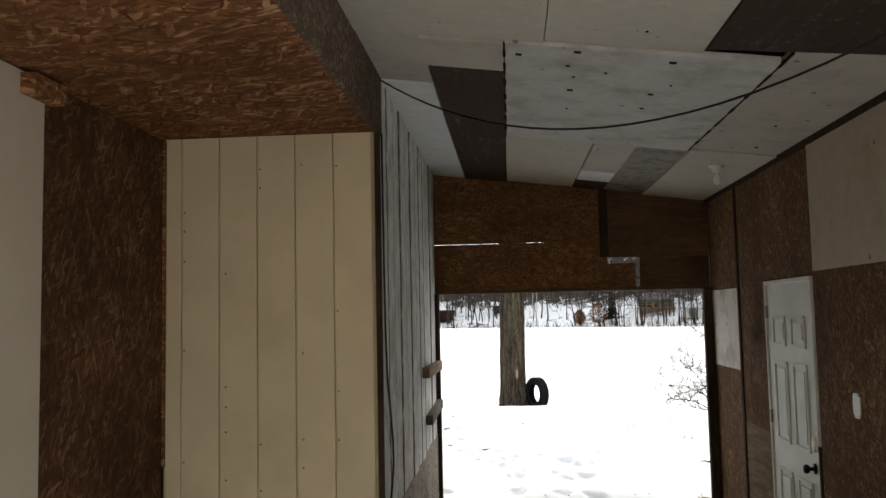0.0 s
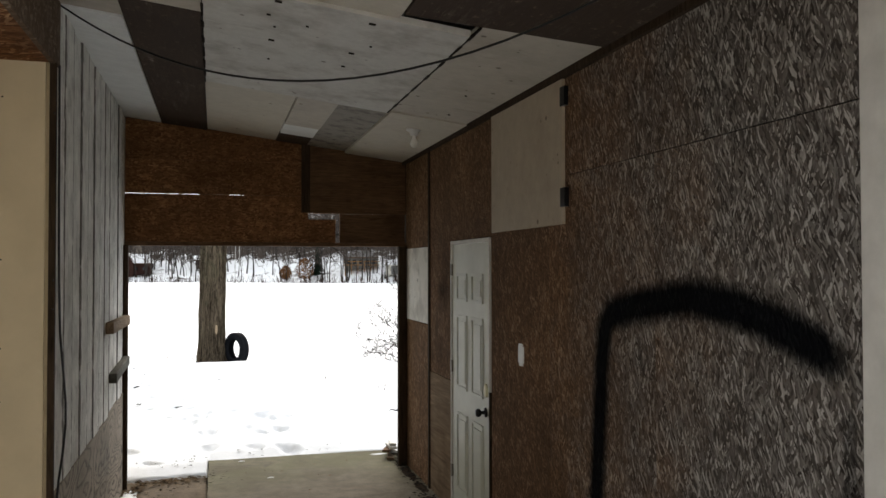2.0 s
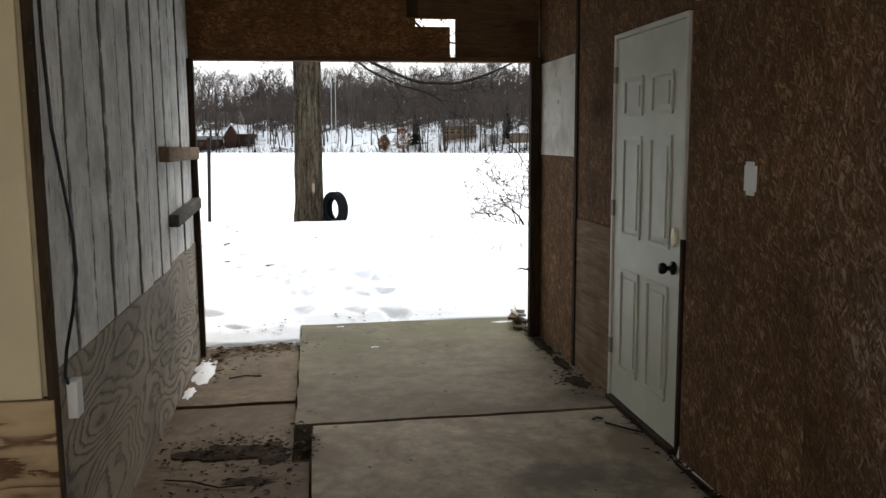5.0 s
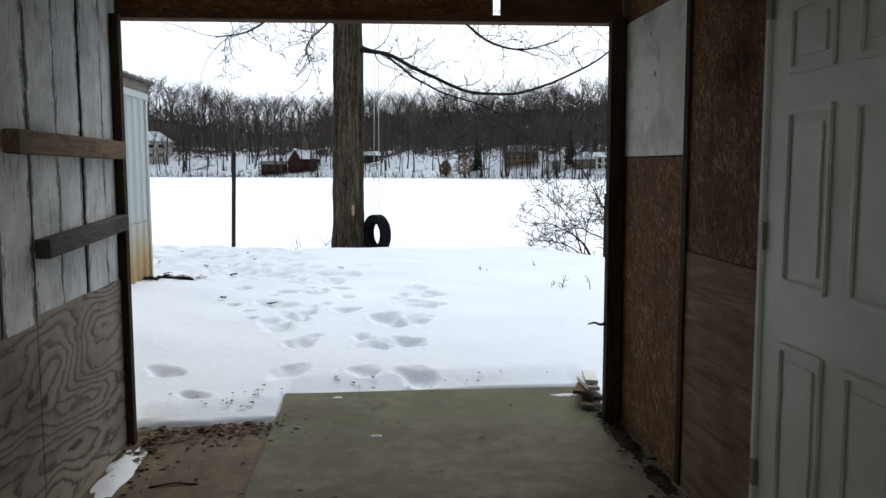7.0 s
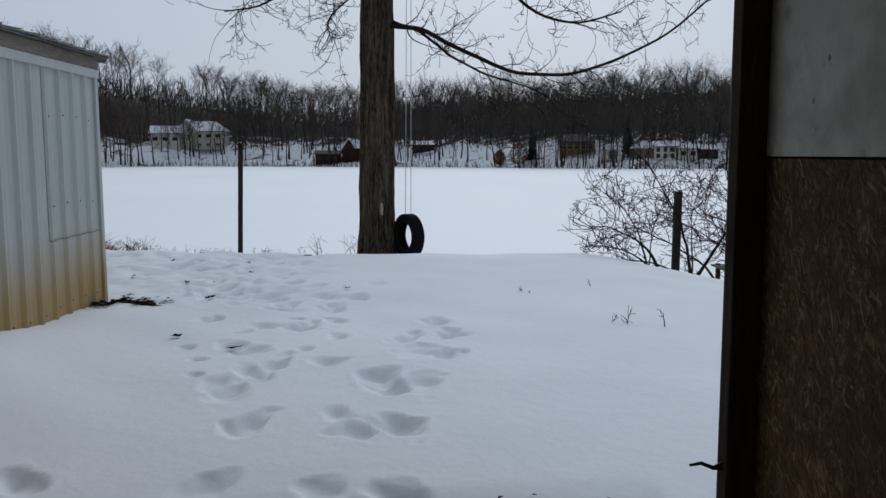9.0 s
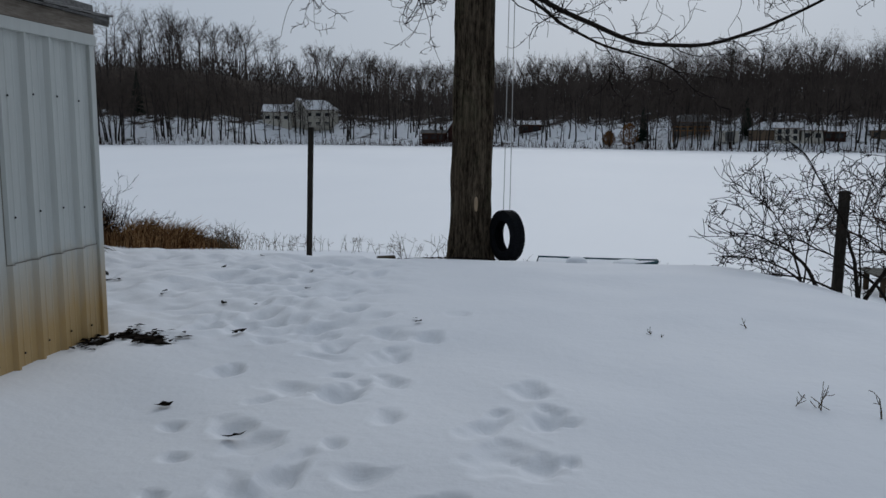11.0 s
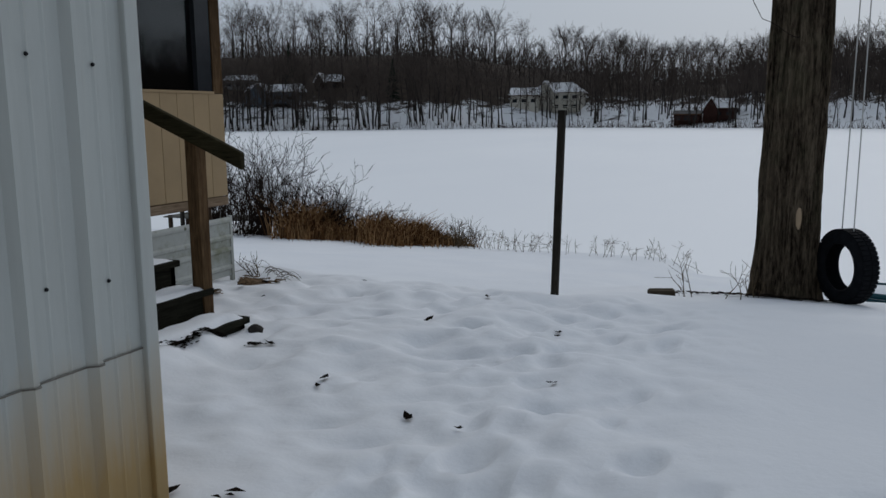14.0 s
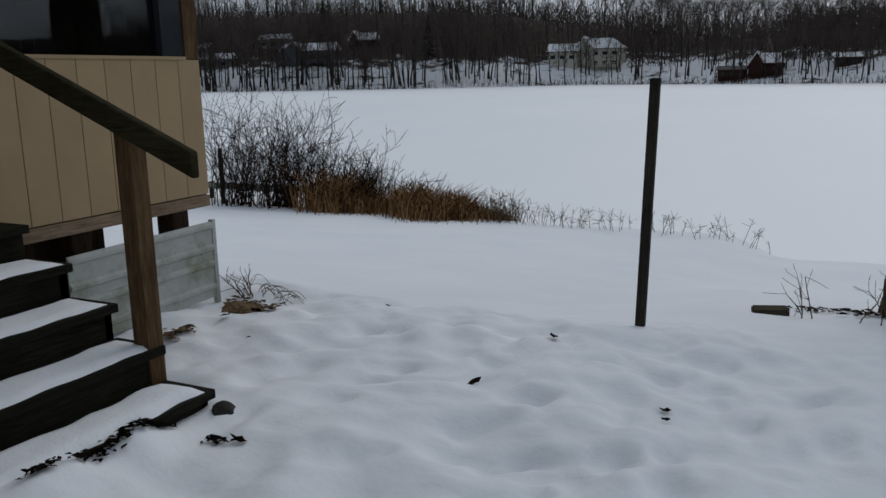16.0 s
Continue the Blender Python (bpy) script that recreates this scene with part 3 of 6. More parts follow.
floor = setting("floor", bm, DIRT, "earth bed under the passage's concrete slabs")


def slab(name, x0, x1, y0, y1, z0, z1, mat, label):
    bm = bmesh.new()
    box(bm, x0, x1, y0, y1, z0, z1)
    bmesh.ops.subdivide_edges(bm, edges=bm.edges[:], cuts=12, use_grid_fill=True)
    for v in bm.verts:
        e = 0.008 * noise.noise(v.co * 5.0)
        v.co += Vector((e if x0 + 0.01 < v.co.x < x1 - 0.01 else e * 1.5, e, 0.004 * noise.noise(v.co * 3.0)))
    return part(name, bm, mat, floor, label)


slab("slab", 0.40, 2.128, 1.78, 5.845, -0.13, 0.0, SLAB, "worn stained concrete slab")
slab("slab", 0.31, 2.128, 5.86, 8.28, -0.13, 0.008, SLAB_FAR, "concrete slab with green algae")
for y0, y1, dz in ((1.8, 5.48, -0.055), (5.50, 6.44, -0.062), (6.455, 7.86, -0.048)):
    slab("slab", -0.405, 0.30 if y0 > 5.4 else 0.385, y0, y1, -0.13, dz, SLAB_LOW, "low dirty concrete strip")


# ---- passage: walls ----
wall_west = setting("wall_west", boxes((-0.54, -0.432, 4.41, 7.70, -0.2, 3.3)), STUD, "board wall of flaking white paint over grey plywood")
proto = boxes((-0.432, -0.410, 0.0, 0.273, 0.0, 2.47), bevel=0.003)
board_mesh = None
for k in range(12):
    if board_mesh is None:
        ob = part("board", proto, BOARD_WHITE, wall_west)
        board_mesh = ob.data
    else:
        ob = new("board", board_mesh)
        ob.parent = wall_west
    ob.location = (0.004 * math.sin(k * 2.7), 4.335 + k * 0.2795, 0.772 - 0.012 * (k % 3))
# Dark strips in the board gaps, standing in for shade and dirt there.
for k in range(11):
    y0 = 4.335 + k * 0.2795 + 0.273
    part("gap_strip", boxes((-0.432, -0.4100 - 0.002 * ((k * 5) % 3), y0 + 0.0005 + 0.002 * (k % 2), y0 + 0.006, 0.78, 3.2)), STUD, wall_west)
part("plywood_panel", boxes((-0.432, -0.404, 4.33, 6.555, -0.10, 0.768), bevel=0.002), PLY_OLD, wall_west, "greyed plywood with swirling grain")
part("plywood_panel", boxes((-0.432, -0.406, 6.566, 7.66, -0.10, 0.80), bevel=0.002), PLY_OLD, wall_west, "greyed plywood offcut")
part("batten", boxes((-0.432, -0.402, 4.302, 4.33, -0.1, 2.9)), STUD, wall_west, "dark corner batten")

alcove = setting("wall_alcove_north", boxes((-1.62, -0.545, 4.325, 4.41, -0.2, 3.3)), STUD, "cream grooved siding over a yellow plywood base")
panel_mesh = None
for k in range(6):
    x0 = -1.617 + 0.2135 * k - (0.11 if k else 0.0)
    if k == 0:
        ob = part("siding_panel", boxes((-1.603, -1.5155, 4.30, 4.325, 0.685, 2.925), bevel=0.0085), CREAM, alcove)
    elif panel_mesh is None:
        ob = part("siding_panel", boxes((0, 0.2105, 4.30, 4.325, 0.685, 2.925), bevel=0.0085), CREAM, alcove)
        panel_mesh = ob.data
        ob.location.x = x0
    else:
        ob = new("siding_panel", panel_mesh)
        ob.parent = alcove
        ob.location.x = x0
part("groove_strip", boxes((-1.617, -0.43, 4.318, 4.3245, 0.69, 2.92)), CREAM_GROOVE, alcove)
part("osb_edge", boxes((-1.619, -1.604, 4.288, 4.318, 1.10, 2.893), bevel=0.003), OSB_SOFFIT, alcove, "rough reddish board edge in the corner")
part("plywood_panel", boxes((-1.617, -0.412, 4.292, 4.32, -0.12, 0.682), bevel=0.002), PLY_NEW, alcove, "knotty yellow plywood")
for k in range(26):
    r = random.Random(k)
    x, z = -1.5 + 0.2135 * (k % 6) + (0.02 if k % 2 else 0.0), r.uniform(0.75, 2.8)
    part("nail", boxes((x, x + 0.008, 4.2965, 4.2995, z, z + 0.008)), IRON, alcove)

wall_aw = setting("wall_alcove_west", boxes((-1.80, -1.632, -2.2, 4.41, -0.2, 3.3)), STUD, "alcove side wall of brown pressed board and white sheet")
part("osb_sheet", boxes((-1.632, -1.620, 3.11, 4.29, -0.1, 2.895)), OSB_ALCOVE, wall_aw, "dark brown pressed board")
part("white_sheet", boxes((-1.632, -1.614, -2.2, 3.105, -0.1, 2.895), bevel=0.003), WHITE_WALL, wall_aw, "off-white wall sheet")
part("wood_block", boxes((-1.62, -1.55, 2.93, 3.16, 2.80, 2.885), bevel=0.006), OSB_SOFFIT, wall_aw, "reddish wood block")

soffit = setting("soffit", boxes((-1.80, -0.43, 0.95, 4.30, 2.90, 2.93)), OSB_SOFFIT, "low soffit of reddish pressed board with a boxed edge")
part("soffit_edge", boxes((-0.432, -0.408, 0.95, 4.44, 2.895, 3.30)), OSB_GREY, soffit, "greyed pressed board edge")

wall_east = setting("wall_east", boxes((2.145, 2.26, 1.79, 5.11, -0.2, 3.1), (2.145, 2.26, 6.055, 7.80, -0.2, 3.1), (2.145, 2.26, 5.11, 6.055, 2.085, 3.1)), STUD, "wall of brown and grey pressed board sheets with a boarded hatch")
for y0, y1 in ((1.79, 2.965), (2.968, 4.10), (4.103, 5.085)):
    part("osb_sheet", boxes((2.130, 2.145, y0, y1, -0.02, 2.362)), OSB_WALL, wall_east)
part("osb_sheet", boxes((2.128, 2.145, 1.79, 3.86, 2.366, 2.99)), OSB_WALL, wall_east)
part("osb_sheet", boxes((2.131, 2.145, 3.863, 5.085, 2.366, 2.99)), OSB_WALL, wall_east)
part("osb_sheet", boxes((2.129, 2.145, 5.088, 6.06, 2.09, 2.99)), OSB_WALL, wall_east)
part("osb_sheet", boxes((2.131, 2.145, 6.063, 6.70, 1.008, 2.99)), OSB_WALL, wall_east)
part("plywood_panel", boxes((2.128, 2.145, 6.063, 6.70, -0.02, 1.003)), wood("brown_plywood", (0.12, 0.078, 0.046), (0.29, 0.205, 0.13), "Y", 0.35, swirl=3.5), wall_east, "brown plywood offcut")
part("stud", boxes((2.118, 2.145, 6.703, 6.745, -0.02, 2.98)), STUD, wall_east, "dark upright stud")
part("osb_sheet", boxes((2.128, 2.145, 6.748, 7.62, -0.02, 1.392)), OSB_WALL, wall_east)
part("white_board", boxes((2.124, 2.145, 6.75, 7.618, 1.398, 2.06), bevel=0.002), spotted("white_stained_board", (0.72, 0.69, 0.62), (0.16, 0.14, 0.11), 0.55, 2.6), wall_east, "white board with black stains")
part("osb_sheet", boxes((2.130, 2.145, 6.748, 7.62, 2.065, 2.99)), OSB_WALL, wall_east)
part("ceiling_strip", boxes((2.105, 2.145, 1.79, 7.7, 2.875, 2.935), bevel=0.004), STUD, wall_east, "dark strip below the ceiling")
part("corner_trim", boxes((2.10, 2.30, 1.66, 1.788, -0.15, 3.1), bevel=0.005), TRIM_WHITE, wall_east, "white corner trim")

lintel = setting("wall_north", boxes((-0.43, 2.145, 7.695, 7.80, 2.085, 2.118)), STUD_X, "dark board wall above the open doorway")
for x0, x1, z0, z1, mat in ((-0.43, 1.205, 2.12, 2.551, OSB_DARK), (-0.43, 1.20, 2.556, 2.86, OSB_DARK), (-0.43, 1.16, 2.863, 3.30, OSB_DARK), (1.205, 1.462, 2.12, 2.338, OSB_DARK),
                            (1.165, 2.145, 2.70, 3.25, STUD_X), (1.205, 2.145, 2.394, 2.70, STUD_X), (1.502, 2.137, 2.12, 2.392, STUD_X)):
    part("panel", boxes((x0, x1, 7.71, 7.735, z0, z1)), mat, lintel)
part("batten", boxes((0.22, 0.34, 7.735, 7.76, 2.50, 2.60), (0.62, 1.25, 7.735, 7.76, 2.50, 2.60)), STUD_X, lintel)
part("batten", boxes((1.14, 1.22, 7.69, 7.71, 2.40, 3.22)), STUD, lintel, "dark upright batten")
part("jamb", boxes((-0.43, -0.372, 7.575, 7.635, -0.15, 2.085), bevel=0.006), STUD, lintel, "dark worn door jamb")
part("jamb_stop", boxes((-0.431, -0.392, 7.638, 7.70, -0.15, 2.085), bevel=0.005), LUMBER_GREY, lintel, "weathered grey door stop")
part("jamb", boxes((2.044, 2.122, 7.565, 7.632, -0.1, 2.085), bevel=0.006), STUD, lintel, "dark worn door jamb")
part("jamb_stop", boxes((2.066, 2.143, 7.635, 7.70, -0.1, 2.085), bevel=0.005), LUMBER_GREY, lintel, "weathered grey door stop")
# Unseen wall, added only to cut the sky light from the south.
setting("wall_south", boxes((-9.0, 9.0, -5.2, -5.0, -0.3, 4.6)), WHITE_WALL, "plain unseen wall added to block the southern sky light")
setting("wall_front", boxes((-6.0, -0.435, 7.705, 7.80, -0.2, 3.3)), METAL_WHITE, "white steel outer wall beside the doorway")


# ---- passage: ceiling, of odd boards on a slope ----
def slope_z(x):
    return 3.24 - 0.126 * (x + 0.41)


CEIL_MATS = [spotted("cream_ceiling", (0.53, 0.49, 0.41), (0.42, 0.36, 0.28), 0.4), spotted("grey_white_ceiling", (0.57, 0.56, 0.52), (0.33, 0.305, 0.27), 0.8, 3.5),
             wood("dark_ceiling_board", (0.06, 0.043, 0.033), (0.165, 0.12, 0.09), "Y", 0.6, paint=(0.38, 0.345, 0.30), cover=0.455), spotted("beige_ceiling", (0.50, 0.46, 0.39), (0.30, 0.26, 0.21), 0.5),
             plain("white_soffit", (0.72, 0.74, 0.73), 0.5, vary=0.06), spotted("mottled_ceiling", (0.27, 0.245, 0.21), (0.08, 0.07, 0.06), 0.9, 7.0), plain("dark_knot", (0.02, 0.016, 0.012), 0.85)]
CEIL = [(-0.43, -0.11, 3.63, 4.44, 3), (-0.11, 0.29, 3.62, 4.05, 3), (-0.105, 0.285, 4.055, 7.7, 2), (-0.43, 0.47, 0.95, 3.615, 0), (0.475, 1.178, 0.95, 3.595, 0), (0.295, 1.525, 3.60, 5.60, 1),
        (1.182, 2.13, 0.95, 3.50, 2), (1.53, 2.13, 3.36, 5.55, 3), (0.29, 0.90, 5.605, 7.7, 0), (0.905, 1.185, 5.605, 6.70, 3), (0.905, 1.185, 6.71, 7.20, 4), (0.905, 1.185, 7.21, 7.7, 2),
        (1.19, 1.545, 5.56, 7.7, 5), (1.55, 2.13, 5.555, 7.7, 0)]
SPOTS = [(0.63, 3.65), (0.79, 3.94), (0.60, 3.87), (1.13, 4.07), (1.07, 3.70), (1.06, 4.56), (0.65, 4.70), (1.06, 4.26), (0.36, 3.75), (0.89, 3.31), (0.64, 4.05), (0.64, 4.30), (1.84, 4.71), (1.90, 5.30)]
bm = bmesh.new()
for k, (x0, x1, y0, y1, slot) in enumerate(CEIL):
    low = 0.006 * ((k * 7) % 4)
    for v in box(bm, x0, x1, y0, y1, 0.0 - low, 0.014, slot):
        v.co.z += slope_z(v.co.x)
        if k == 6 and v.co.x > 2 and v.co.y > 3:
            v.co.y -= 0.13
for k in range(40):
    y0 = 4.45 + k * 0.081
    for v in box(bm, -0.43, -0.112, y0, y0 + 0.074, -0.012, 0.012, 4):
        v.co.z += slope_z(v.co.x)
for x, y, r in [(x, y, 0.0065 + 0.003 * math.sin(9 * y)) for x, y in SPOTS]:
    for v in box(bm, x - r * 1.7, x + r * 1.7, y - r, y + r, -0.024, -0.0175, 6):
        v.co.z += slope_z(v.co.x)
for x, y0, y1 in ((0.292, 3.60, 5.62), (1.528, 3.45, 5.58)):
    for k in range(20):
        a, b = y0 + (y1 - y0) * k / 20, y0 + (y1 - y0) * (k + 0.94) / 20
        w = 0.005 + 0.003 * math.sin(k * 2.3)
        for v in box(bm, x - w, x + w, a, b, -0.022, -0.012, 6):
            v.co.z += slope_z(v.co.x)
setting("ceiling", bm, CEIL_MATS, "patchwork ceiling of cream, white and dark boards")
# Unseen roof added to block sky; it, soffit and ceiling lengthened south for shade.
bm = bmesh.new()
for v in box(bm, -1.85, 2.5, 0.9, 7.95, 0.06, 0.16):
    v.co.z += slope_z(v.co.x)
setting("roof", bm, SHINGLE, "shallow grey shingle roof added unseen over the passage to block sky light")


# ---- passage: things ----
def entry_door():
    t = thing("door_1", 2.13, 5.585, 0.0, "closed white six-panel entry door with black knob", "door")
    leaf = bmesh.new()
    box(leaf, 0.004, 0.045, -0.445, 0.44, 0.035, 2.055)
    leaf = part("door_leaf", leaf, DOOR_WHITE, t, "scuffed greenish-white steel leaf")
    for y0, y1 in ((-0.315, -0.055), (0.055, 0.315)):
        for z0, z1 in ((1.63, 1.84), (0.98, 1.53), (0.22, 0.80)):
            bm = bmesh.new()
            w = 0.022
            for a, b, c, d in ((y0, y1, z0, z0 + w), (y0, y1, z1 - w, z1), (y0, y0 + w, z0 + w, z1 - w), (y1 - w, y1, z0 + w, z1 - w)):
                box(bm, -0.006, 0.004, a, b, c, d)
            bmesh.ops.bevel(bm, geom=bm.edges[:], offset=0.004, segments=2, affect="EDGES")
            box(bm, -0.003, 0.004, y0 + 0.05, y1 - 0.05, z0 + 0.05, z1 - 0.05)
            part("panel_moulding", bm, DOOR_WHITE, leaf)
    knob = bmesh.new()
    lathe(knob, [(0.0, 0.0), (0.033, 0.0), (0.033, 0.008), (0.012, 0.012), (0.012, 0.035), (0.024, 0.042), (0.029, 0.056), (0.024, 0.070), (0.0, 0.074)], 20, pose(0.004, -0.365, 0.90, 0, -90, 0))
    part("knob", knob, IRON, t, "round black knob", True)
    bolt = bmesh.new()
    lathe(bolt, [(0.0, 0.0), (0.032, 0.0), (0.032, 0.010), (0.024, 0.014), (0.0, 0.015)], 20, pose(0.004, -0.378, 1.05, 0, -90, 0) @ Matrix.Diagonal((1.45, 1, 1, 1)))
    part("deadbolt", bolt, BRASS, t, "pale brass deadbolt plate", True)
    fr = boxes((-0.008, 0.09, 0.445, 0.468, 0.0, 2.06), (-0.008, 0.09, -0.468, 0.468, 2.06, 2.085), (-0.008, 0.09, -0.472, -0.449, 1.05, 2.06), bevel=0.003)
    part("door_frame", fr, TRIM_WHITE, t, "thin chipped white frame")
    part("door_frame", boxes((-0.004, 0.09, -0.472, -0.449, 0.0, 1.05)), STUD, t, "bare dark wood side of the frame")
    part("threshold", boxes((-0.03, 0.09, -0.449, 0.445, 0.0, 0.03), bevel=0.004), STUD, t, "dark threshold")
    for z in (0.28, 1.08, 1.82):
        part("hinge", boxes((-0.012, 0.004, 0.428, 0.462, z, z + 0.09), bevel=0.003), STEEL, t, "dull steel hinge")


entry_door()
hatch = thing("wall_hatch", 2.13, 4.45, 2.11, "closed cream-painted hatch board high on the wall", "hatch")
part("hatch_board", boxes((-0.018, 0.0, -0.575, 0.58, 0.0, 0.775), bevel=0.003), CREAM_HATCH, hatch)
for z in (0.09, 0.62):
    part("hinge", boxes((-0.026, 0.0, -0.622, -0.56, z, z + 0.10), bevel=0.003), IRON, hatch, "rusty steel hinge")

switch = thing("switch_plate", 2.13, 4.53, 1.30, "bare white switch box plate on the board wall", "switch")
part("plate", boxes((-0.006, 0.0, -0.045, 0.045, 0.01, 0.11), bevel=0.003), PLASTIC, switch)
part("bracket", boxes((-0.008, 0.0, -0.022, 0.03, 0.11, 0.125)), PLASTIC, switch)
part("bracket", boxes((-0.008, 0.0, -0.03, 0.022, -0.006, 0.01)), PLASTIC, switch)

lamp = thing("ceiling_lamp", 1.83, 6.04, slope_z(1.83) - 0.005, "white porcelain lamp holder with a clear bulb, unlit", "lamp")
bm = bmesh.new()
lathe(bm, [(0.0, 0.0), (0.06, 0.0), (0.058, -0.018), (0.035, -0.03), (0.03, -0.055), (0.0, -0.056)], 24)
part("lamp_holder", bm, PLASTIC, lamp, "", True)
bm = bmesh.new()
lathe(bm, [(0.014, -0.056), (0.016, -0.075), (0.030, -0.105), (0.032, -0.125), (0.022, -0.145), (0.0, -0.152)], 24)
part("bulb", bm, plain("bulb_glass", (0.75, 0.74, 0.70), 0.15, vary=0.03), lamp, "frosted bulb", True)

cable = bmesh.new()
pts = []
for k in range(25):
    t = k / 24
    x, y = -0.41 + 2.45 * t, 4.45 - 2.14 * t
    u = min(1.0, t / 0.93)
    pts.append((x, y, 3.23 - 0.28 * u - 1.60 * u * (1 - u) + (0.07 if t > 0.93 else 0.0) * (t - 0.93) / 0.07))
tube(cable, pts, 0.005, 6)
tagged(part("hanging_cable", cable, CABLE), "thin black cable sagging below the ceiling", "cable", "", "thing")

cable = bmesh.new()
tube(cable, [(-0.398, 4.36, 2.9), (-0.396, 4.365, 2.2), (-0.394, 4.37, 1.85), (-0.392, 4.40, 1.56), (-0.388, 4.48, 1.35), (-0.386, 4.54, 1.2), (-0.387, 4.555, 1.07), (-0.389, 4.49, 0.94), (-0.393, 4.40, 0.82), (-0.396, 4.38, 0.74), (-0.397, 4.42, 0.69)], 0.0062, 6)
tagged(part("wall_cable", cable, CABLE), "thin black cable running down the board wall", "cable", "", "thing")
outlet = thing("outlet_box", -0.404, 4.44, 0.58, "small white outlet box on the plywood wall", "outlet")
part("outlet_cover", boxes((0.0, 0.035, -0.035, 0.035, 0.0, 0.13), bevel=0.005), PLASTIC, outlet)

for y0, y1, z0, z1, lean, mat, label in ((6.36, 7.572, 1.40, 1.485, -0.01, LUMBER_Y, "brown lumber rail nailed across the boards"), (6.58, 7.57, 1.01, 1.085, 0.035, LUMBER_GREY, "dark grey lumber rail nailed across the boards")):
    bm = boxes((-0.410, -0.352, y0, y1, z0, z1), bevel=0.008)
    for v in bm.verts:
        v.co.z += lean * (v.co.y - y0)
    tagged(part("wall_rail", bm, mat), label, "rail", "rails on the board wall")


def spray(name, label, points, wide, strength=0.96, x=2.1262):
    """A soft-edged stroke of black along a bent line on the wall."""
    line = [Vector((0, y, z)) for y, z in points]
    dense = []
    for a, b in zip(line, line[1:]):
        n = max(2, int((b - a).length / 0.03))
        dense += [a.lerp(b, k / n) for k in range(n)]
    for _ in range(3):
        dense = [dense[0]] + [(p + q + r) / 3 for p, q, r in zip(dense, dense[1:], dense[2:])] + [dense[-1]]
    verts, faces, cover = [], [], []
    across = 9
    for i, p in enumerate(dense):
        d = (dense[min(i + 1, len(dense) - 1)] - dense[max(i - 1, 0)]).normalized()
        side = Vector((0, -d.z, d.y))
        for k in range(across):
            u = k / (across - 1) * 2 - 1
            q = p + side * u * wide
            verts.append((x, q.y, q.z))
            cover.append((0.5 + 0.5 * math.cos(math.pi * u)) * min(1.0, 0.25 + i / 40 if i > 3 else i / 12, (len(dense) - 1 - i) / 6))
        if i:
            for k in range(across - 1):
                o = (i - 1) * across + k
                faces.append((o, o + 1, o + across + 1, o + across))
    k = Mat("black_spray", 0.85, spec=0.02)
    k.colour((0.004, 0.0045, 0.006))
    at = k.n.new("ShaderNodeAttribute")
    at.attribute_name = "cover"
    mask = k.ramp(k.math("ADD", at.outputs["Fac"], k.math("MULTIPLY", k.math("SUBTRACT", k.noise(k.at((60, 60, 14)), 1.5, 5, 0.7), 0.5), 0.7)), (0.10, 0.0), (0.74, strength))
    tr, mx = k.n.new("ShaderNodeBsdfTransparent"), k.n.new("ShaderNodeMixShader")
    k.l.new(mask, mx.inputs[0])
    k.l.new(tr.outputs[0], mx.inputs[1])
    k.l.new(k.b.outputs[0], mx.inputs[2])
    k.l.new(mx.outputs[0], k.n["Material Output"].inputs[0])
    ob = part(name, (verts, faces), k.m, wall_east, label)
    ob.data.attributes.new("cover", "FLOAT", "POINT").data.foreach_set("value", cover)


spray("paint_stroke", "soft black spray-painted stroke", ((2.70, 0.46), (2.86, 0.52), (3.15, 0.49), (3.40, 0.43), (3.52, 0.43), (3.53, 0.70), (3.49, 1.10), (3.455, 1.45), (3.42, 1.62), (3.38, 1.66), (3.15, 1.71), (2.90, 1.745), (2.69, 1.765), (2.45, 1.745), (2.25, 1.71), (2.02, 1.645), (1.84, 1.575), (1.79, 1.54)), 0.125, 0.93)
spray("paint_stroke", "thin ragged black spray-painted stroke", ((1.80, 1.56), (1.86, 1.48), (1.87, 1.35), (1.865, 1.15), (1.87, 0.9)), 0.06, 0.7)
spray("soot_mark", "black soot smudge", ((6.34, 1.95), (6.2, 1.93), (6.06, 1.90)), 0.13, 0.6)
spray("stain", "black mould stain on the white board", ((7.12, 1.98), (7.08, 1.88), (7.10, 1.76)), 0.05, 0.75, 2.1222)
spray("stain", "black mould stain on the white board", ((7.22, 1.66), (7.2, 1.60), (7.18, 1.52)), 0.025, 0.8, 2.1222)
spray("stain", "dark knot stain on the white board", ((7.02, 1.93), (7.0, 1.90), (6.97, 1.88)), 0.035, 0.7, 2.1222)
spray("soot_mark", "black soot smudge", ((6.46, 1.70), (6.25, 1.70), (6.06, 1.74)), 0.11, 0.65)


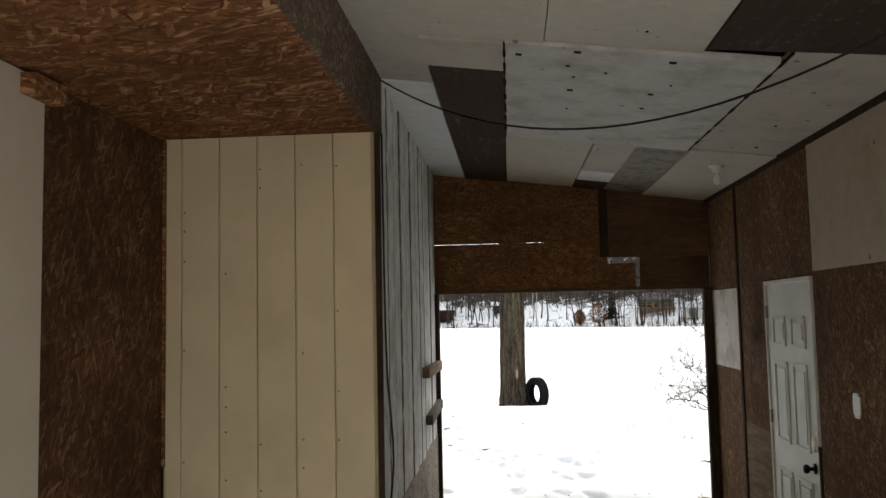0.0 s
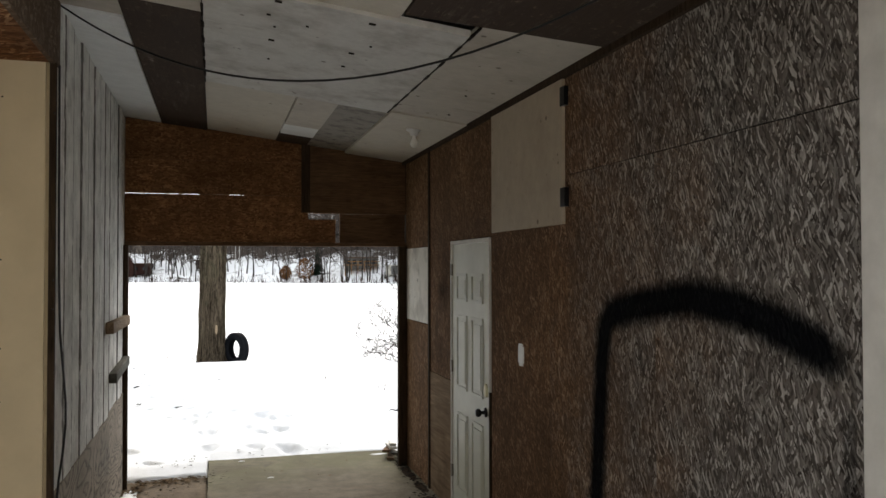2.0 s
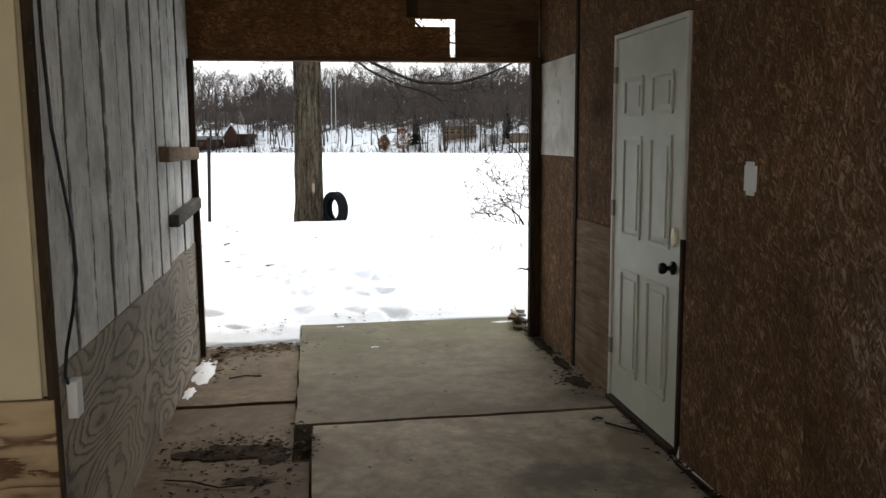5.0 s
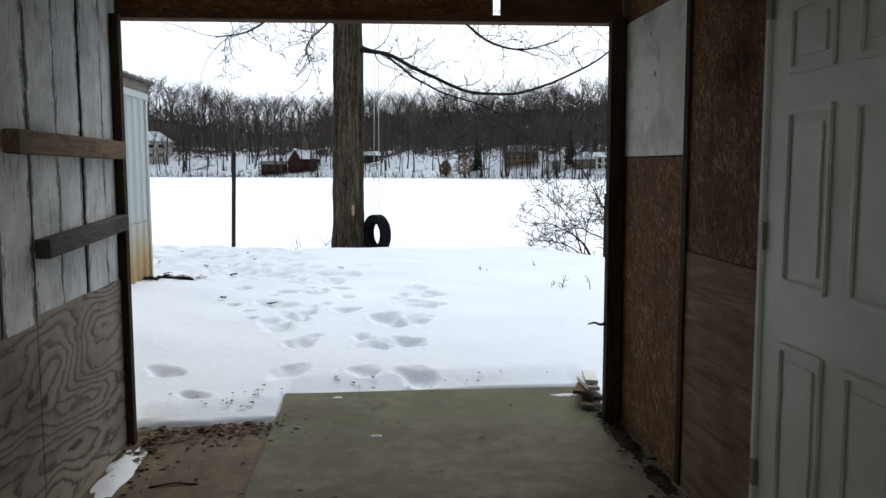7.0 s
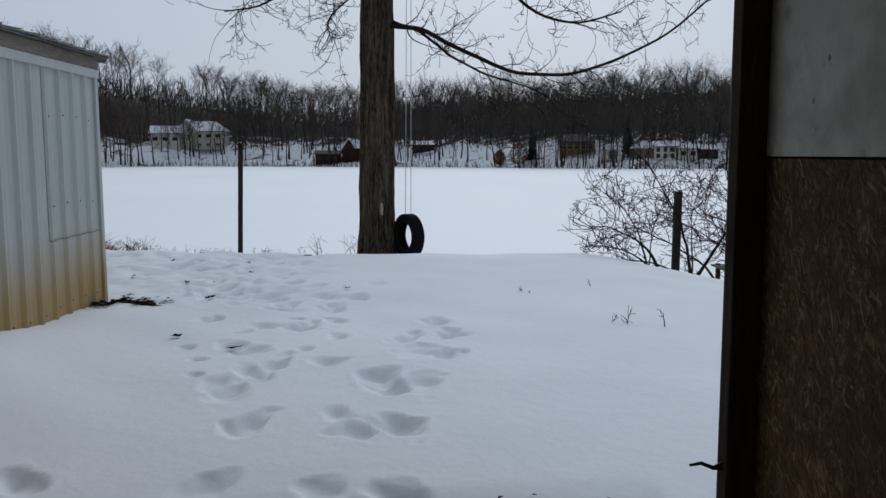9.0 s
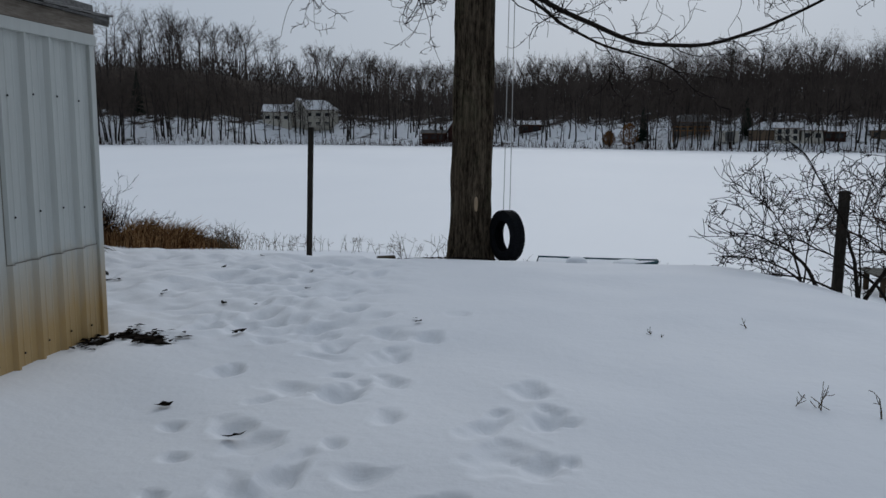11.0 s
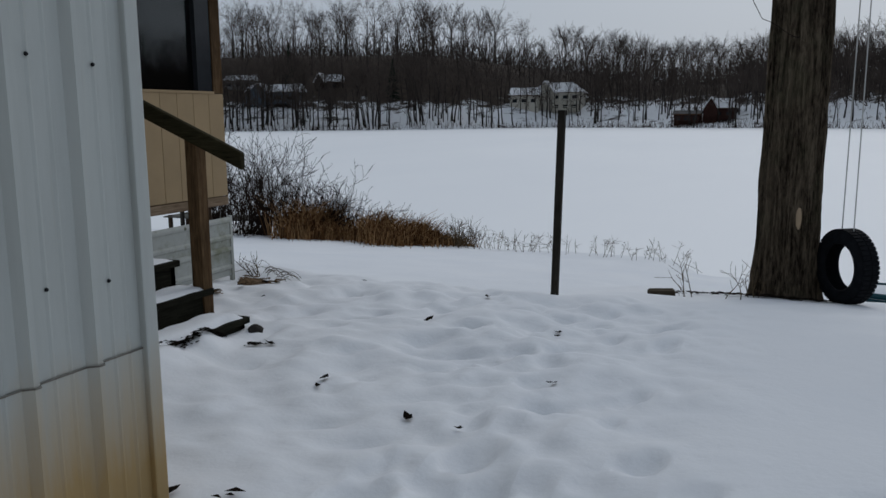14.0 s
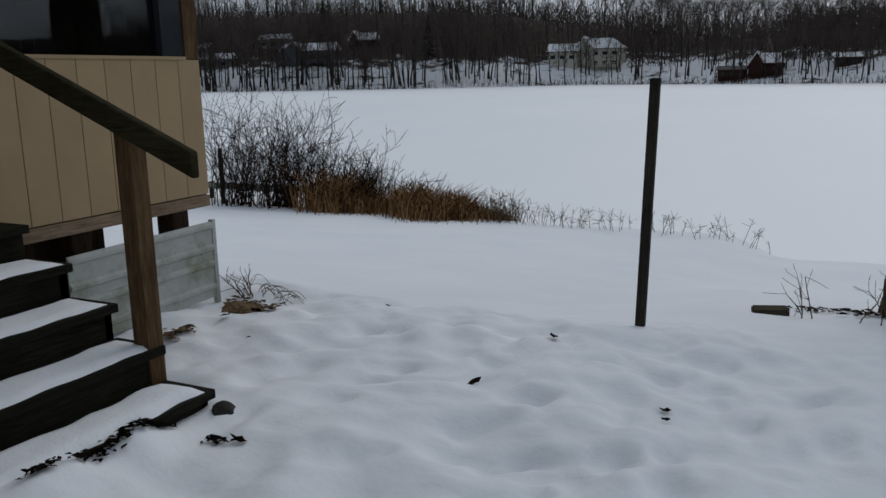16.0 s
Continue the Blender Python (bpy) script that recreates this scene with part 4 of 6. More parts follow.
# ---- shed beside the path ----
def shed():
    t = thing("shed", -1.52, 12.24, 0.0, "white ribbed steel shed with yellowed base, shingle roof", "shed")

    def ribbed(y0, y1, z0, z1, proud):
        """Steel sheet in the plane x = 0, with a rib every 22.8 cm and two faint beads between."""
        prof = [(proud, y0)]
        for k in range(20, -2, -1):
            y = -0.278 - 0.228 * k
            for dy, dx in ((0.0, 0.0), (0.022, 0.027), (0.042, 0.027), (0.056, 0.0), (0.104, 0.0), (0.113, 0.003), (0.122, 0.0), (0.164, 0.0), (0.173, 0.003), (0.182, 0.0)):
                if y0 < y + dy < y1:
                    prof.append((proud + dx, y + dy))
        prof.append((proud, y1))
        bm = bmesh.new()
        rows = [[bm.verts.new((x, q, z)) for x, q in prof] + [bm.verts.new((x - 0.004, q, z)) for x, q in reversed(prof)] for z in (z0, z1)]
        n = len(rows[0])
        for k in range(n):
            bm.faces.new((rows[0][k], rows[0][(k + 1) % n], rows[1][(k + 1) % n], rows[1][k]))
        return bm

    part("wall_sheet", ribbed(-3.9, -0.958, -0.05, 2.03, 0.008), METAL_WHITE, t, "white ribbed steel sheet yellowed at its foot")
    part("wall_sheet", ribbed(-0.978, -0.03, 0.785, 2.03, 0.0), METAL_WHITE, t, "white ribbed steel sheet")
    part("wall_sheet", ribbed(-0.978, -0.03, -0.05, 0.795, 0.004), METAL_WHITE, t, "yellowed lower steel sheet")
    # Dark strip put in for the shadow line the lap doesn't cast.
    part("seam", ribbed(-0.978, -0.03, 0.7895, 0.7945, 0.0065), STEEL, t, "dark lap seam between the sheets, a strip for its shadow line")
    part("seam", boxes((0.002, 0.0095, -0.962, -0.954, 0.79, 2.03)), STEEL, t, "dark upright lap seam")
    part("frame_body", boxes((-3.4, -0.006, -3.95, -0.02, -0.2, 2.16)), METAL_WHITE, t)
    part("corner_trim", boxes((-0.08, 0.024, -0.05, 0.006, -0.1, 2.03), bevel=0.006), METAL_WHITE, t, "folded steel corner trim")
    part("eaves_trim", boxes((-0.004, 0.034, -3.98, 0.012, 2.022, 2.088), bevel=0.004), METAL_WHITE, t, "white folded steel trim under the eaves")
    part("fascia", boxes((-0.01, 0.026, -4.0, 0.008, 2.09, 2.19), bevel=0.004), FASCIA, t, "weathered wooden fascia board")
    bm = bmesh.new()
    for v in box(bm, -3.6, 0.07, -4.15, 0.09, 2.19, 2.205):
        v.co.z -= 0.22 * v.co.x if v.co.x < 0 else 0.10 * v.co.x
    part("roof", bm, SHINGLE, t, "grey shingle roof")
    rng = random.Random(8)
    for k in range(17):
        y0 = -4.1 + 0.25 * k
        bm = bmesh.new()
        for v in box(bm, -0.45, 0.085 + rng.uniform(-0.008, 0.012), y0, y0 + 0.262, 0.0, 0.009):
            v.co.z += 2.207 + 0.018 * (v.co.y - y0) / 0.25 + rng.uniform(0, 0.004) - (0.22 if v.co.x < 0 else 0.16) * v.co.x
        part("shingle", bm, SHINGLE, t)
    bm = bmesh.new()
    for v in box(bm, -0.40, 0.085, 0.10, 0.27, 0.0, 0.008):
        v.co.z += 2.215 - (0.22 if v.co.x < 0 else 0.1) * v.co.x - 0.22 * (v.co.y - 0.1)
        if v.co.y > 0.2:
            v.co.x -= 0.10 * (v.co.x > 0)
    part("loose_shingle", bm, SHINGLE, t, "loose shingle drooping past the corner")
    for k in range(14):
        y = -0.11 - k * 0.2275
        for z in (1.68, 1.035, 0.29):
            bm = bmesh.new()
            lathe(bm, [(0.0, 0.006), (0.005, 0.005), (0.0065, 0.0)], 8, pose(0.010 if z < 0.8 else 0.004, y - 0.06, z + 0.02 * math.sin(k), 0, 90, 0))
            part("screw", bm, IRON, t)


shed()


# ---- porch and stairs ----
def porch():
    t = thing("porch", -4.1, 15.97, 0.0, "raised porch with tan grooved panels and dark windows", "porch")
    part("frame_body", boxes((-0.06, -0.02, -1.52, 0.0, 0.88, 1.72)), TAN_DARK, t)
    y = -0.003
    for k in range(8):
        part("panel", boxes((-0.02, 0.0, y - 0.186, y, 0.875, 1.725), bevel=0.004), TAN, t)
        y -= 0.190
    part("sill_beam", boxes((-0.09, 0.004, -1.62, 0.0, 0.795, 0.868), bevel=0.006), LUMBER_Y, t, "weathered wooden sill beam")
    part("corner_post", boxes((-0.10, 0.0, -0.12, 0.0, 1.73, 2.75), bevel=0.005), LUMBER_Z, t, "wooden corner post")
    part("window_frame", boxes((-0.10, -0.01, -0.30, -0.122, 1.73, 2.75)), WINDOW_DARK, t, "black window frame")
    part("window_sill", boxes((-0.10, 0.006, -1.55, -0.122, 1.725, 1.745)), TAN, t)
    gl = Mat("window_glass", 0.02, spec=0.5)
    gl.b.inputs["Transmission Weight"].default_value = 1.0
    gl.colour((0.55, 0.6, 0.6))
    part("pane", boxes((-0.062, -0.056, -1.55, -0.30, 1.745, 2.70)), gl.m, t, "dark reflecting window pane")
    part("door_post", boxes((-0.10, 0.0, -1.60, -1.525, 0.87, 2.75), bevel=0.005), wood("orange_lumber", (0.22, 0.12, 0.05), (0.42, 0.26, 0.12), "Z"), t, "orange-brown door post")
    # Near-black walls added behind the glass for the look of an unlit room.
    part("inner_wall", boxes((-3.0, -2.9, -3.6, 0.0, 0.87, 2.75), (-2.9, -0.1, -0.06, -0.003, 0.87, 2.75), (-2.9, -0.1, -3.6, -3.5, 0.87, 2.75)), WINDOW_DARK, t, "near-black interior wall added for the unlit room")
    part("floor_deck", boxes((-3.0, -0.09, -3.6, 0.0, 0.80, 0.868)), LUMBER_Y, t)
    part("roof", boxes((-3.2, 0.35, -3.7, 0.35, 2.75, 2.9)), SHINGLE, t)
    for x, y in ((-0.16, -0.17), (-0.16, -0.95), (-1.5, -0.1), (-2.8, -0.1), (-2.8, -3.3)):
        part("support_post", boxes((x - 0.09, x + 0.05, y - 0.06, y + 0.08, -0.3, 0.795), bevel=0.008), STUD, t, "dark support post")
    part("support_beam", boxes((-0.5, -0.3, -1.6, -0.62, 0.55, 0.795)), STUD, t)
    for k, (z0, z1) in enumerate(((0.18, 0.44), (0.44, 0.69))):
        bm = bmesh.new()
        prof = [(0.0, z0), (0.0, z0 + 0.05), (0.016, z0 + 0.065), (0.016, z0 + 0.085), (0.0, z0 + 0.10), (0.0, z1 - 0.055), (0.014, z1 - 0.04), (0.014, z1 - 0.02), (0.0, z1)]
        prof = prof + [(-0.006, z1), (-0.006, z0)]
        ra = [bm.verts.new((x + 0.004 * k, -1.15, z - 0.01)) for x, z in prof]
        rb = [bm.verts.new((x + 0.004 * k, -0.01, z)) for x, z in prof]
        for a, b, c, d in zip(ra, ra[1:] + ra[:1], rb[1:] + rb[:1], rb):
            bm.faces.new((a, b, c, d))
        bm.faces.new(ra)
        bm.faces.new(rb)
        part("skirting_sheet", bm, METAL_SKIRT, t, "mildewed white ribbed steel skirting")
    part("skirting_trim", boxes((-0.02, 0.012, -0.01, 0.02, 0.05, 0.70)), METAL_SKIRT, t)


porch()


def snow_cap(x0, x1, y0, y1, z, h, parent):
    bm = bmesh.new()
    nx, ny = 8, 30
    grid = []
    for i in range(nx + 1):
        row = []
        for j in range(ny + 1):
            u, v = i / nx, j / ny
            e = min(1.0, 6 * min(u, 1 - u), 20 * min(v, 1 - v))
            x = x0 + (x1 - x0) * u + (0.02 * noise.noise((j * 0.35, x0 * 9, 1)) if 0 < i else 0)
            row.append(bm.verts.new((x, y0 + (y1 - y0) * v, z + h * (math.sqrt(max(e, 0)) if e < 1 else 1) * (0.85 + 0.35 * noise.noise((x * 6, v * 7, z * 3))))))
        grid.append(row)
    for i in range(nx):
        for j in range(ny):
            bm.faces.new((grid[i][j], grid[i + 1][j], grid[i + 1][j + 1], grid[i][j + 1]))
    return part("snow_layer", bm, SNOW, parent, "thin snow left on the tread", True)


def stairs():
    t = thing("stairs", -2.79, 14.45, 0.0, "dark mossy wooden stairs with snow-covered treads", "stairs")
    for k in range(5):
        x1, z1 = -0.27 * k, 0.27 + 0.167 * k
        tread = part("tread", boxes((x1 - 0.30, x1, -1.45, 0.0, z1 - 0.042, z1), bevel=0.006), STEP_WOOD, t)
        part("riser", boxes((x1 - 0.055, x1 - 0.03, -1.43, -0.02, z1 - 0.17 if k else -0.05, z1 - 0.042)), STEP_WOOD, t)
        if k < 4:
            snow_cap(x1 - 0.255, x1 - 0.018, -1.44, -0.03 if k else -0.05, z1 - 0.002, 0.028 if k else 0.045, t)
    bm = bmesh.new()
    v = []
    for y in (-0.06, -0.02):
        v.append([bm.verts.new(p) for p in ((-0.03, y, -0.1), (-0.03, y, 0.228), (-0.30, y, 0.228), (-0.30, y, 0.395), (-0.57, y, 0.395), (-0.57, y, 0.562), (-0.84, y, 0.562), (-0.84, y, 0.729), (-1.30, y, 0.729), (-1.30, y, -0.1))])
    bm.faces.new(v[0])
    bm.faces.new(v[1])
    for k in range(10):
        bm.faces.new((v[0][k], v[0][(k + 1) % 10], v[1][(k + 1) % 10], v[1][k]))
    part("stringer", bm, STEP_WOOD, t)
    part("newel_post", boxes((-0.375, -0.285, -0.085, 0.005, 0.10, 1.40), bevel=0.006), LUMBER_Z, t, "square brown newel post")
    bm = boxes((-1.25, 0.06, -0.10, -0.055, -0.055, 0.055), bevel=0.012)
    for q in bm.verts:
        q.co = Vector((q.co.x, q.co.y, q.co.z + 1.31 - 0.43 * q.co.x - 0.02))
    part("handrail", bm, RAIL_WOOD, t, "mossy sloping wooden handrail")


stairs()


# ---- trees, shrubs and reeds ----
def prisms(segs, sides=3):
    """Thin tapered prisms for rows of (x, y, z, X, Y, Z, r, R)."""
    s = np.asarray(segs, float)
    a, b, ra, rb = s[:, :3], s[:, 3:6], s[:, 6:7], s[:, 7:8]
    d = b - a
    d /= np.maximum(np.linalg.norm(d, axis=1, keepdims=True), 1e-6)
    up = np.where(np.abs(d[:, 2:3]) < 0.9, np.array([[0.0, 0, 1]]), np.array([[1.0, 0, 0]]))
    u = np.cross(d, up)
    u /= np.linalg.norm(u, axis=1, keepdims=True)
    w = np.cross(d, u)
    ring = []
    for k in range(sides):
        t = math.tau * k / sides
        o = u * math.cos(t) + w * math.sin(t)
        ring.append((a + o * ra, b + o * rb))
    verts = np.stack([r[0] for r in ring] + [r[1] for r in ring], 1).reshape(-1, 3)
    base = np.arange(len(s))[:, None] * 2 * sides
    faces = np.concatenate([base + np.array([[k, (k + 1) % sides, sides + (k + 1) % sides, sides + k]]) for k in range(sides)])
    return verts, faces


def ribbons(segs, wide=1.0):
    """Flat slips, for twigs too far off to show their round."""
    s = np.asarray(segs, float)
    a, b = s[:, :3], s[:, 3:6]
    d = b - a
    o = np.stack([d[:, 2], np.zeros(len(s)), -d[:, 0]], 1)
    o /= np.maximum(np.linalg.norm(o, axis=1, keepdims=True), 1e-6)
    ra, rb = s[:, 6:7] * wide, s[:, 7:8] * wide
    verts = np.stack([a - o * ra, a + o * ra, b + o * rb, b - o * rb], 1).reshape(-1, 3)
    return verts, np.arange(len(s))[:, None] * 4 + np.array([[0, 1, 2, 3]])


def merge(meshes):
    vs, fs, n = [], [], 0
    for v, f in meshes:
        vs.append(v)
        fs.append(f + n)
        n += len(v)
    return np.concatenate(vs), np.concatenate(fs)


def as_lists(mesh):
    return np.asarray(mesh[0]), np.asarray(mesh[1])


def grow(rng, p, d, length, r, depth, out, kids=3, bend=0.25, lift=0.12, thin=0.6):
    """Adds a bending branch and its side branches to out."""
    p, d = np.array(p, float), np.array(d, float)
    steps = 4 if depth else 3
    for k in range(steps):
        q = p + d * length / steps
        r2 = r * (0.86 if depth else 0.7)
        out.append((*p, *q, r, r2))
        if depth:
            for _ in range(kids if k else max(1, kids - 1)):
                if rng.random() < 0.75:
                    s = d + rng.normal(0, 0.75, 3)
                    s[2] += lift
                    grow(rng, q, s / np.linalg.norm(s), length * rng.uniform(0.35, 0.6), r2 * thin, depth - 1, out, kids, bend, lift, thin)
        d = d + rng.normal(0, bend, 3) * 0.6
        d[2] += lift * 0.3
        d /= np.linalg.norm(d)
        p, r = q, r2


def curl(rng, p, d, length, r, depth, out, wind=1.0):
    """A thin twig that winds smoothly as it goes, with smaller ones on it."""
    p, d = np.array(p, float), np.array(d, float)
    steps = 8
    turn = rng.normal(0, 0.30 * wind, 3)
    for k in range(steps):
        q = p + d * length / steps
        out.append((*p, *q, r, r * 0.88))
        p, r = q, r * 0.88
        if depth and k > 0 and rng.random() < 0.5:
            e = d + rng.normal(0, 0.7, 3)
            curl(rng, q, e / np.linalg.norm(e), length * rng.uniform(0.25, 0.5), r * 0.65, depth - 1, out, wind)
        turn = turn * 0.8 + rng.normal(0, 0.17 * wind, 3)
        d = d + turn
        d[2] += 0.03
        d /= np.linalg.norm(d)


def far_tree(seed, h):
    """Trunk and fanned crown of a bare forest tree."""
    rng = np.random.default_rng(seed)
    trunk, crown = [], []

    def spray_out(p, d, length, r, depth):
        steps = (2, 3, 4)[depth]
        for k in range(steps):
            q = p + d * length / steps
            crown.append((*p, *q, r, r * 0.82))
            p, r = q, r * 0.82
            if depth and k:
                for _ in range(2):
                    e = d + rng.normal(0, 0.48, 3)
                    e[2] += 0.12
                    spray_out(p, e / np.linalg.norm(e), length * rng.uniform(0.30, 0.52), r * 0.6, depth - 1)
            d = d + rng.normal(0, 0.13, 3)
            d[2] += 0.05
            d = d / np.linalg.norm(d)

    p, r, lean = np.zeros(3), h * 0.0155, rng.normal(0, 0.05, 2)
    for k in range(7):
        q = p + np.array([(lean[0] + rng.normal(0, 0.06)) * h * 0.09, (lean[1] + rng.normal(0, 0.06)) * h * 0.09, h * 0.095])
        trunk.append((*p, *q, r, r * 0.87))
        p, r = q, r * 0.87
        for _ in range((0, 0, 1, 1, 2, 2, 4)[k]):
            a = rng.uniform(0, math.tau)
            d = np.array([math.cos(a), math.sin(a), rng.uniform(0.6, 1.2) if k < 4 else rng.uniform(1.0, 2.6)])
            spray_out(q, d / np.linalg.norm(d), h * rng.uniform(0.85, 1.1) * (0, 0, 0.16, 0.24, 0.33, 0.31, 0.30)[k], r * 0.6, 2)
    crown = [(*c[:6], max(c[6], 0.026), max(c[7], 0.016)) for c in crown]
    return prisms(trunk, 5), prisms(crown, 3), ribbons(crown, 1.15)


FAR = [far_tree(20 + k, h) for k, h in enumerate((14, 16, 17, 18, 15, 19, 16.5, 13))]


def moved(mesh, x, y, z, turn, s):
    v, f = mesh
    c, q = math.cos(turn) * s, math.sin(turn) * s
    return np.stack([v[:, 0] * c - v[:, 1] * q + x, v[:, 0] * q + v[:, 1] * c + y, v[:, 2] * s + z], 1), f


def woods():
    rng = np.random.default_rng(7)
    # trees that stand singly along the shore
    kinds = []
    for k, (tr, cr, _) in enumerate(FAR):
        t = thing("bare_tree", 0, 0, 0, "tall bare grey-brown tree on the snowy far bank", "tree", "trees along the far shore")
        part("trunk", as_lists(tr), FAR_BARK, t)
        part("crown", as_lists(cr), FAR_TWIG, t)
        kinds.append(t)
    spots = []
    while len(spots) < 120:
        x = rng.uniform(-190, 95)
        d = rng.uniform(1.0, 13)
        y = float(shore_y(x)) + d
        spots.append((x, y))
    for k in range(70):
        x = rng.uniform(-185, -55)
        spots.append((x, float(shore_y(x)) + rng.uniform(1.0, 10)))
    for k in range(60):
        x = rng.uniform(-175, -92)
        spots.append((x, float(shore_y(x)) + rng.uniform(0.5, 14)))
    for k in range(34):
        x = rng.uniform(14, 84)
        spots.append((x, float(shore_y(x)) + rng.uniform(1.0, 8)))
    for k, (x, y) in enumerate(spots):
        z = floor_at(x, y) - 0.15
        if abs(x + 70) < 8 and k % 4 and k >= len(kinds):
            continue
        m = pose(x, y, z, 0, 0, rng.uniform(0, 360)) @ Matrix.Scale(float(np.interp(x, [-110, -50, 0], [1.06, 0.85, 0.8])) * rng.uniform(0.88, 1.05), 4)
        if k < len(kinds):
            kinds[k].matrix_world = m
        else:
            copy_thing(kinds[k % len(kinds)], m)
    # the wood behind them
    tr, cr = [], []
    for k in range(1150):
        x = rng.uniform(-330, 230) if k % 3 else rng.uniform(-80, 130)
        d = 9 + 95 * rng.random() ** 1.25
        y = float(shore_y(x)) + d
        z = floor_at(x, y) - 0.2
        a, _, b = FAR[int(rng.integers(len(FAR)))]
        turn, s = rng.uniform(0, 6.28), rng.uniform(0.9, 1.1) * float(np.interp(x, [-110, -50, 0], [1.06, 0.82, 0.8]))
        tr.append(moved(a, x, y, z, turn, s))
        cr.append(moved(b, x, y, z, turn, s))
    w = tagged(part("far_wood_trunks", as_lists(merge(tr)), FAR_BARK), "dense grey-brown trunks of the wooded hillside", "woods", "", "stuff")
    w = tagged(part("far_wood_crowns", as_lists(merge(cr)), FAR_TWIG), "bare leafless crowns of the wooded hillside", "woods", "", "stuff")
    # saplings and brushwood that fill the wood between the trunks
    segs = []
    for k in range(30000):
        x = rng.uniform(-330, 230) if k % 4 else rng.uniform(-20, 130)
        d = (34 if x < -78 else 20) + 80 * rng.random()
        y = float(shore_y(x)) + d
        z = floor_at(x, y)
        h = rng.uniform(2.0, 8.0) if k % 3 else rng.uniform(0.5, 2.5)
        z = z + (0.0 if k % 2 else rng.uniform(1.0, 5.5))
        segs.append((x, y, z - 0.3, x + rng.normal(0, 0.42) * h, y, z + h * rng.uniform(0.5, 1.0), 0.10, 0.035))
    tagged(part("far_undergrowth", ribbons(segs), FAR_TWIG), "thick bare undergrowth on the far hillside", "undergrowth", "", "stuff")
    # low brush along the water
    segs = []
    for k in range(3000):
        x = rng.uniform(-230, 110)
        y = float(shore_y(x)) + rng.uniform(-1, 3) if k % 3 else float(shore_y(x)) + rng.uniform(3, 60)
        z = floor_at(x, y)
        h = rng.uniform(0.4, 2.2)
        segs.append((x, y, z - 0.1, x + rng.normal(0, 0.5), y + rng.normal(0, 0.3), z + h, 0.06, 0.03))
    tagged(part("shore_brush", as_lists(prisms(segs)), TWIG_RED), "dry brown brush along the far shore", "brush", "", "stuff")


woods()

NEEDLE = plain("dark_needles", (0.02, 0.032, 0.022), 0.9, vary=0.4, scale=1.5)


def conifer(seed, x, y, h):
    rng = np.random.default_rng(seed)
    z = floor_at(x, y)
    t = thing("conifer", x, y, z - 0.2, "dark evergreen among the bare trees", "tree", "evergreens on the far bank")
    part("trunk", as_lists(prisms([(0, 0, 0, 0, 0, h, h * 0.015, 0.03)], 5)), FAR_BARK, t)
    segs = []
    for k in range(420):
        u = rng.random() ** 0.8
        zz = h * (0.12 + 0.88 * u)
        r = h * 0.20 * (1 - u) * rng.uniform(0.5, 1.1) + 0.1
        a = rng.uniform(0, math.tau)
        segs.append((0, 0, zz, r * math.cos(a), r * math.sin(a), zz - r * rng.uniform(0.1, 0.5), 0.22, 0.10))
    part("crown", as_lists(prisms(segs)), NEEDLE, t)


for k, (x, d, h) in enumerate(((88, 12, 16), (95, 22, 19), (104, 16, 17), (26, 9, 9), (48, 14, 10), (-150, 30, 16), (-118, 26, 13), (112, 24, 20))):
    conifer(k, x, float(shore_y(x)) + d, h)


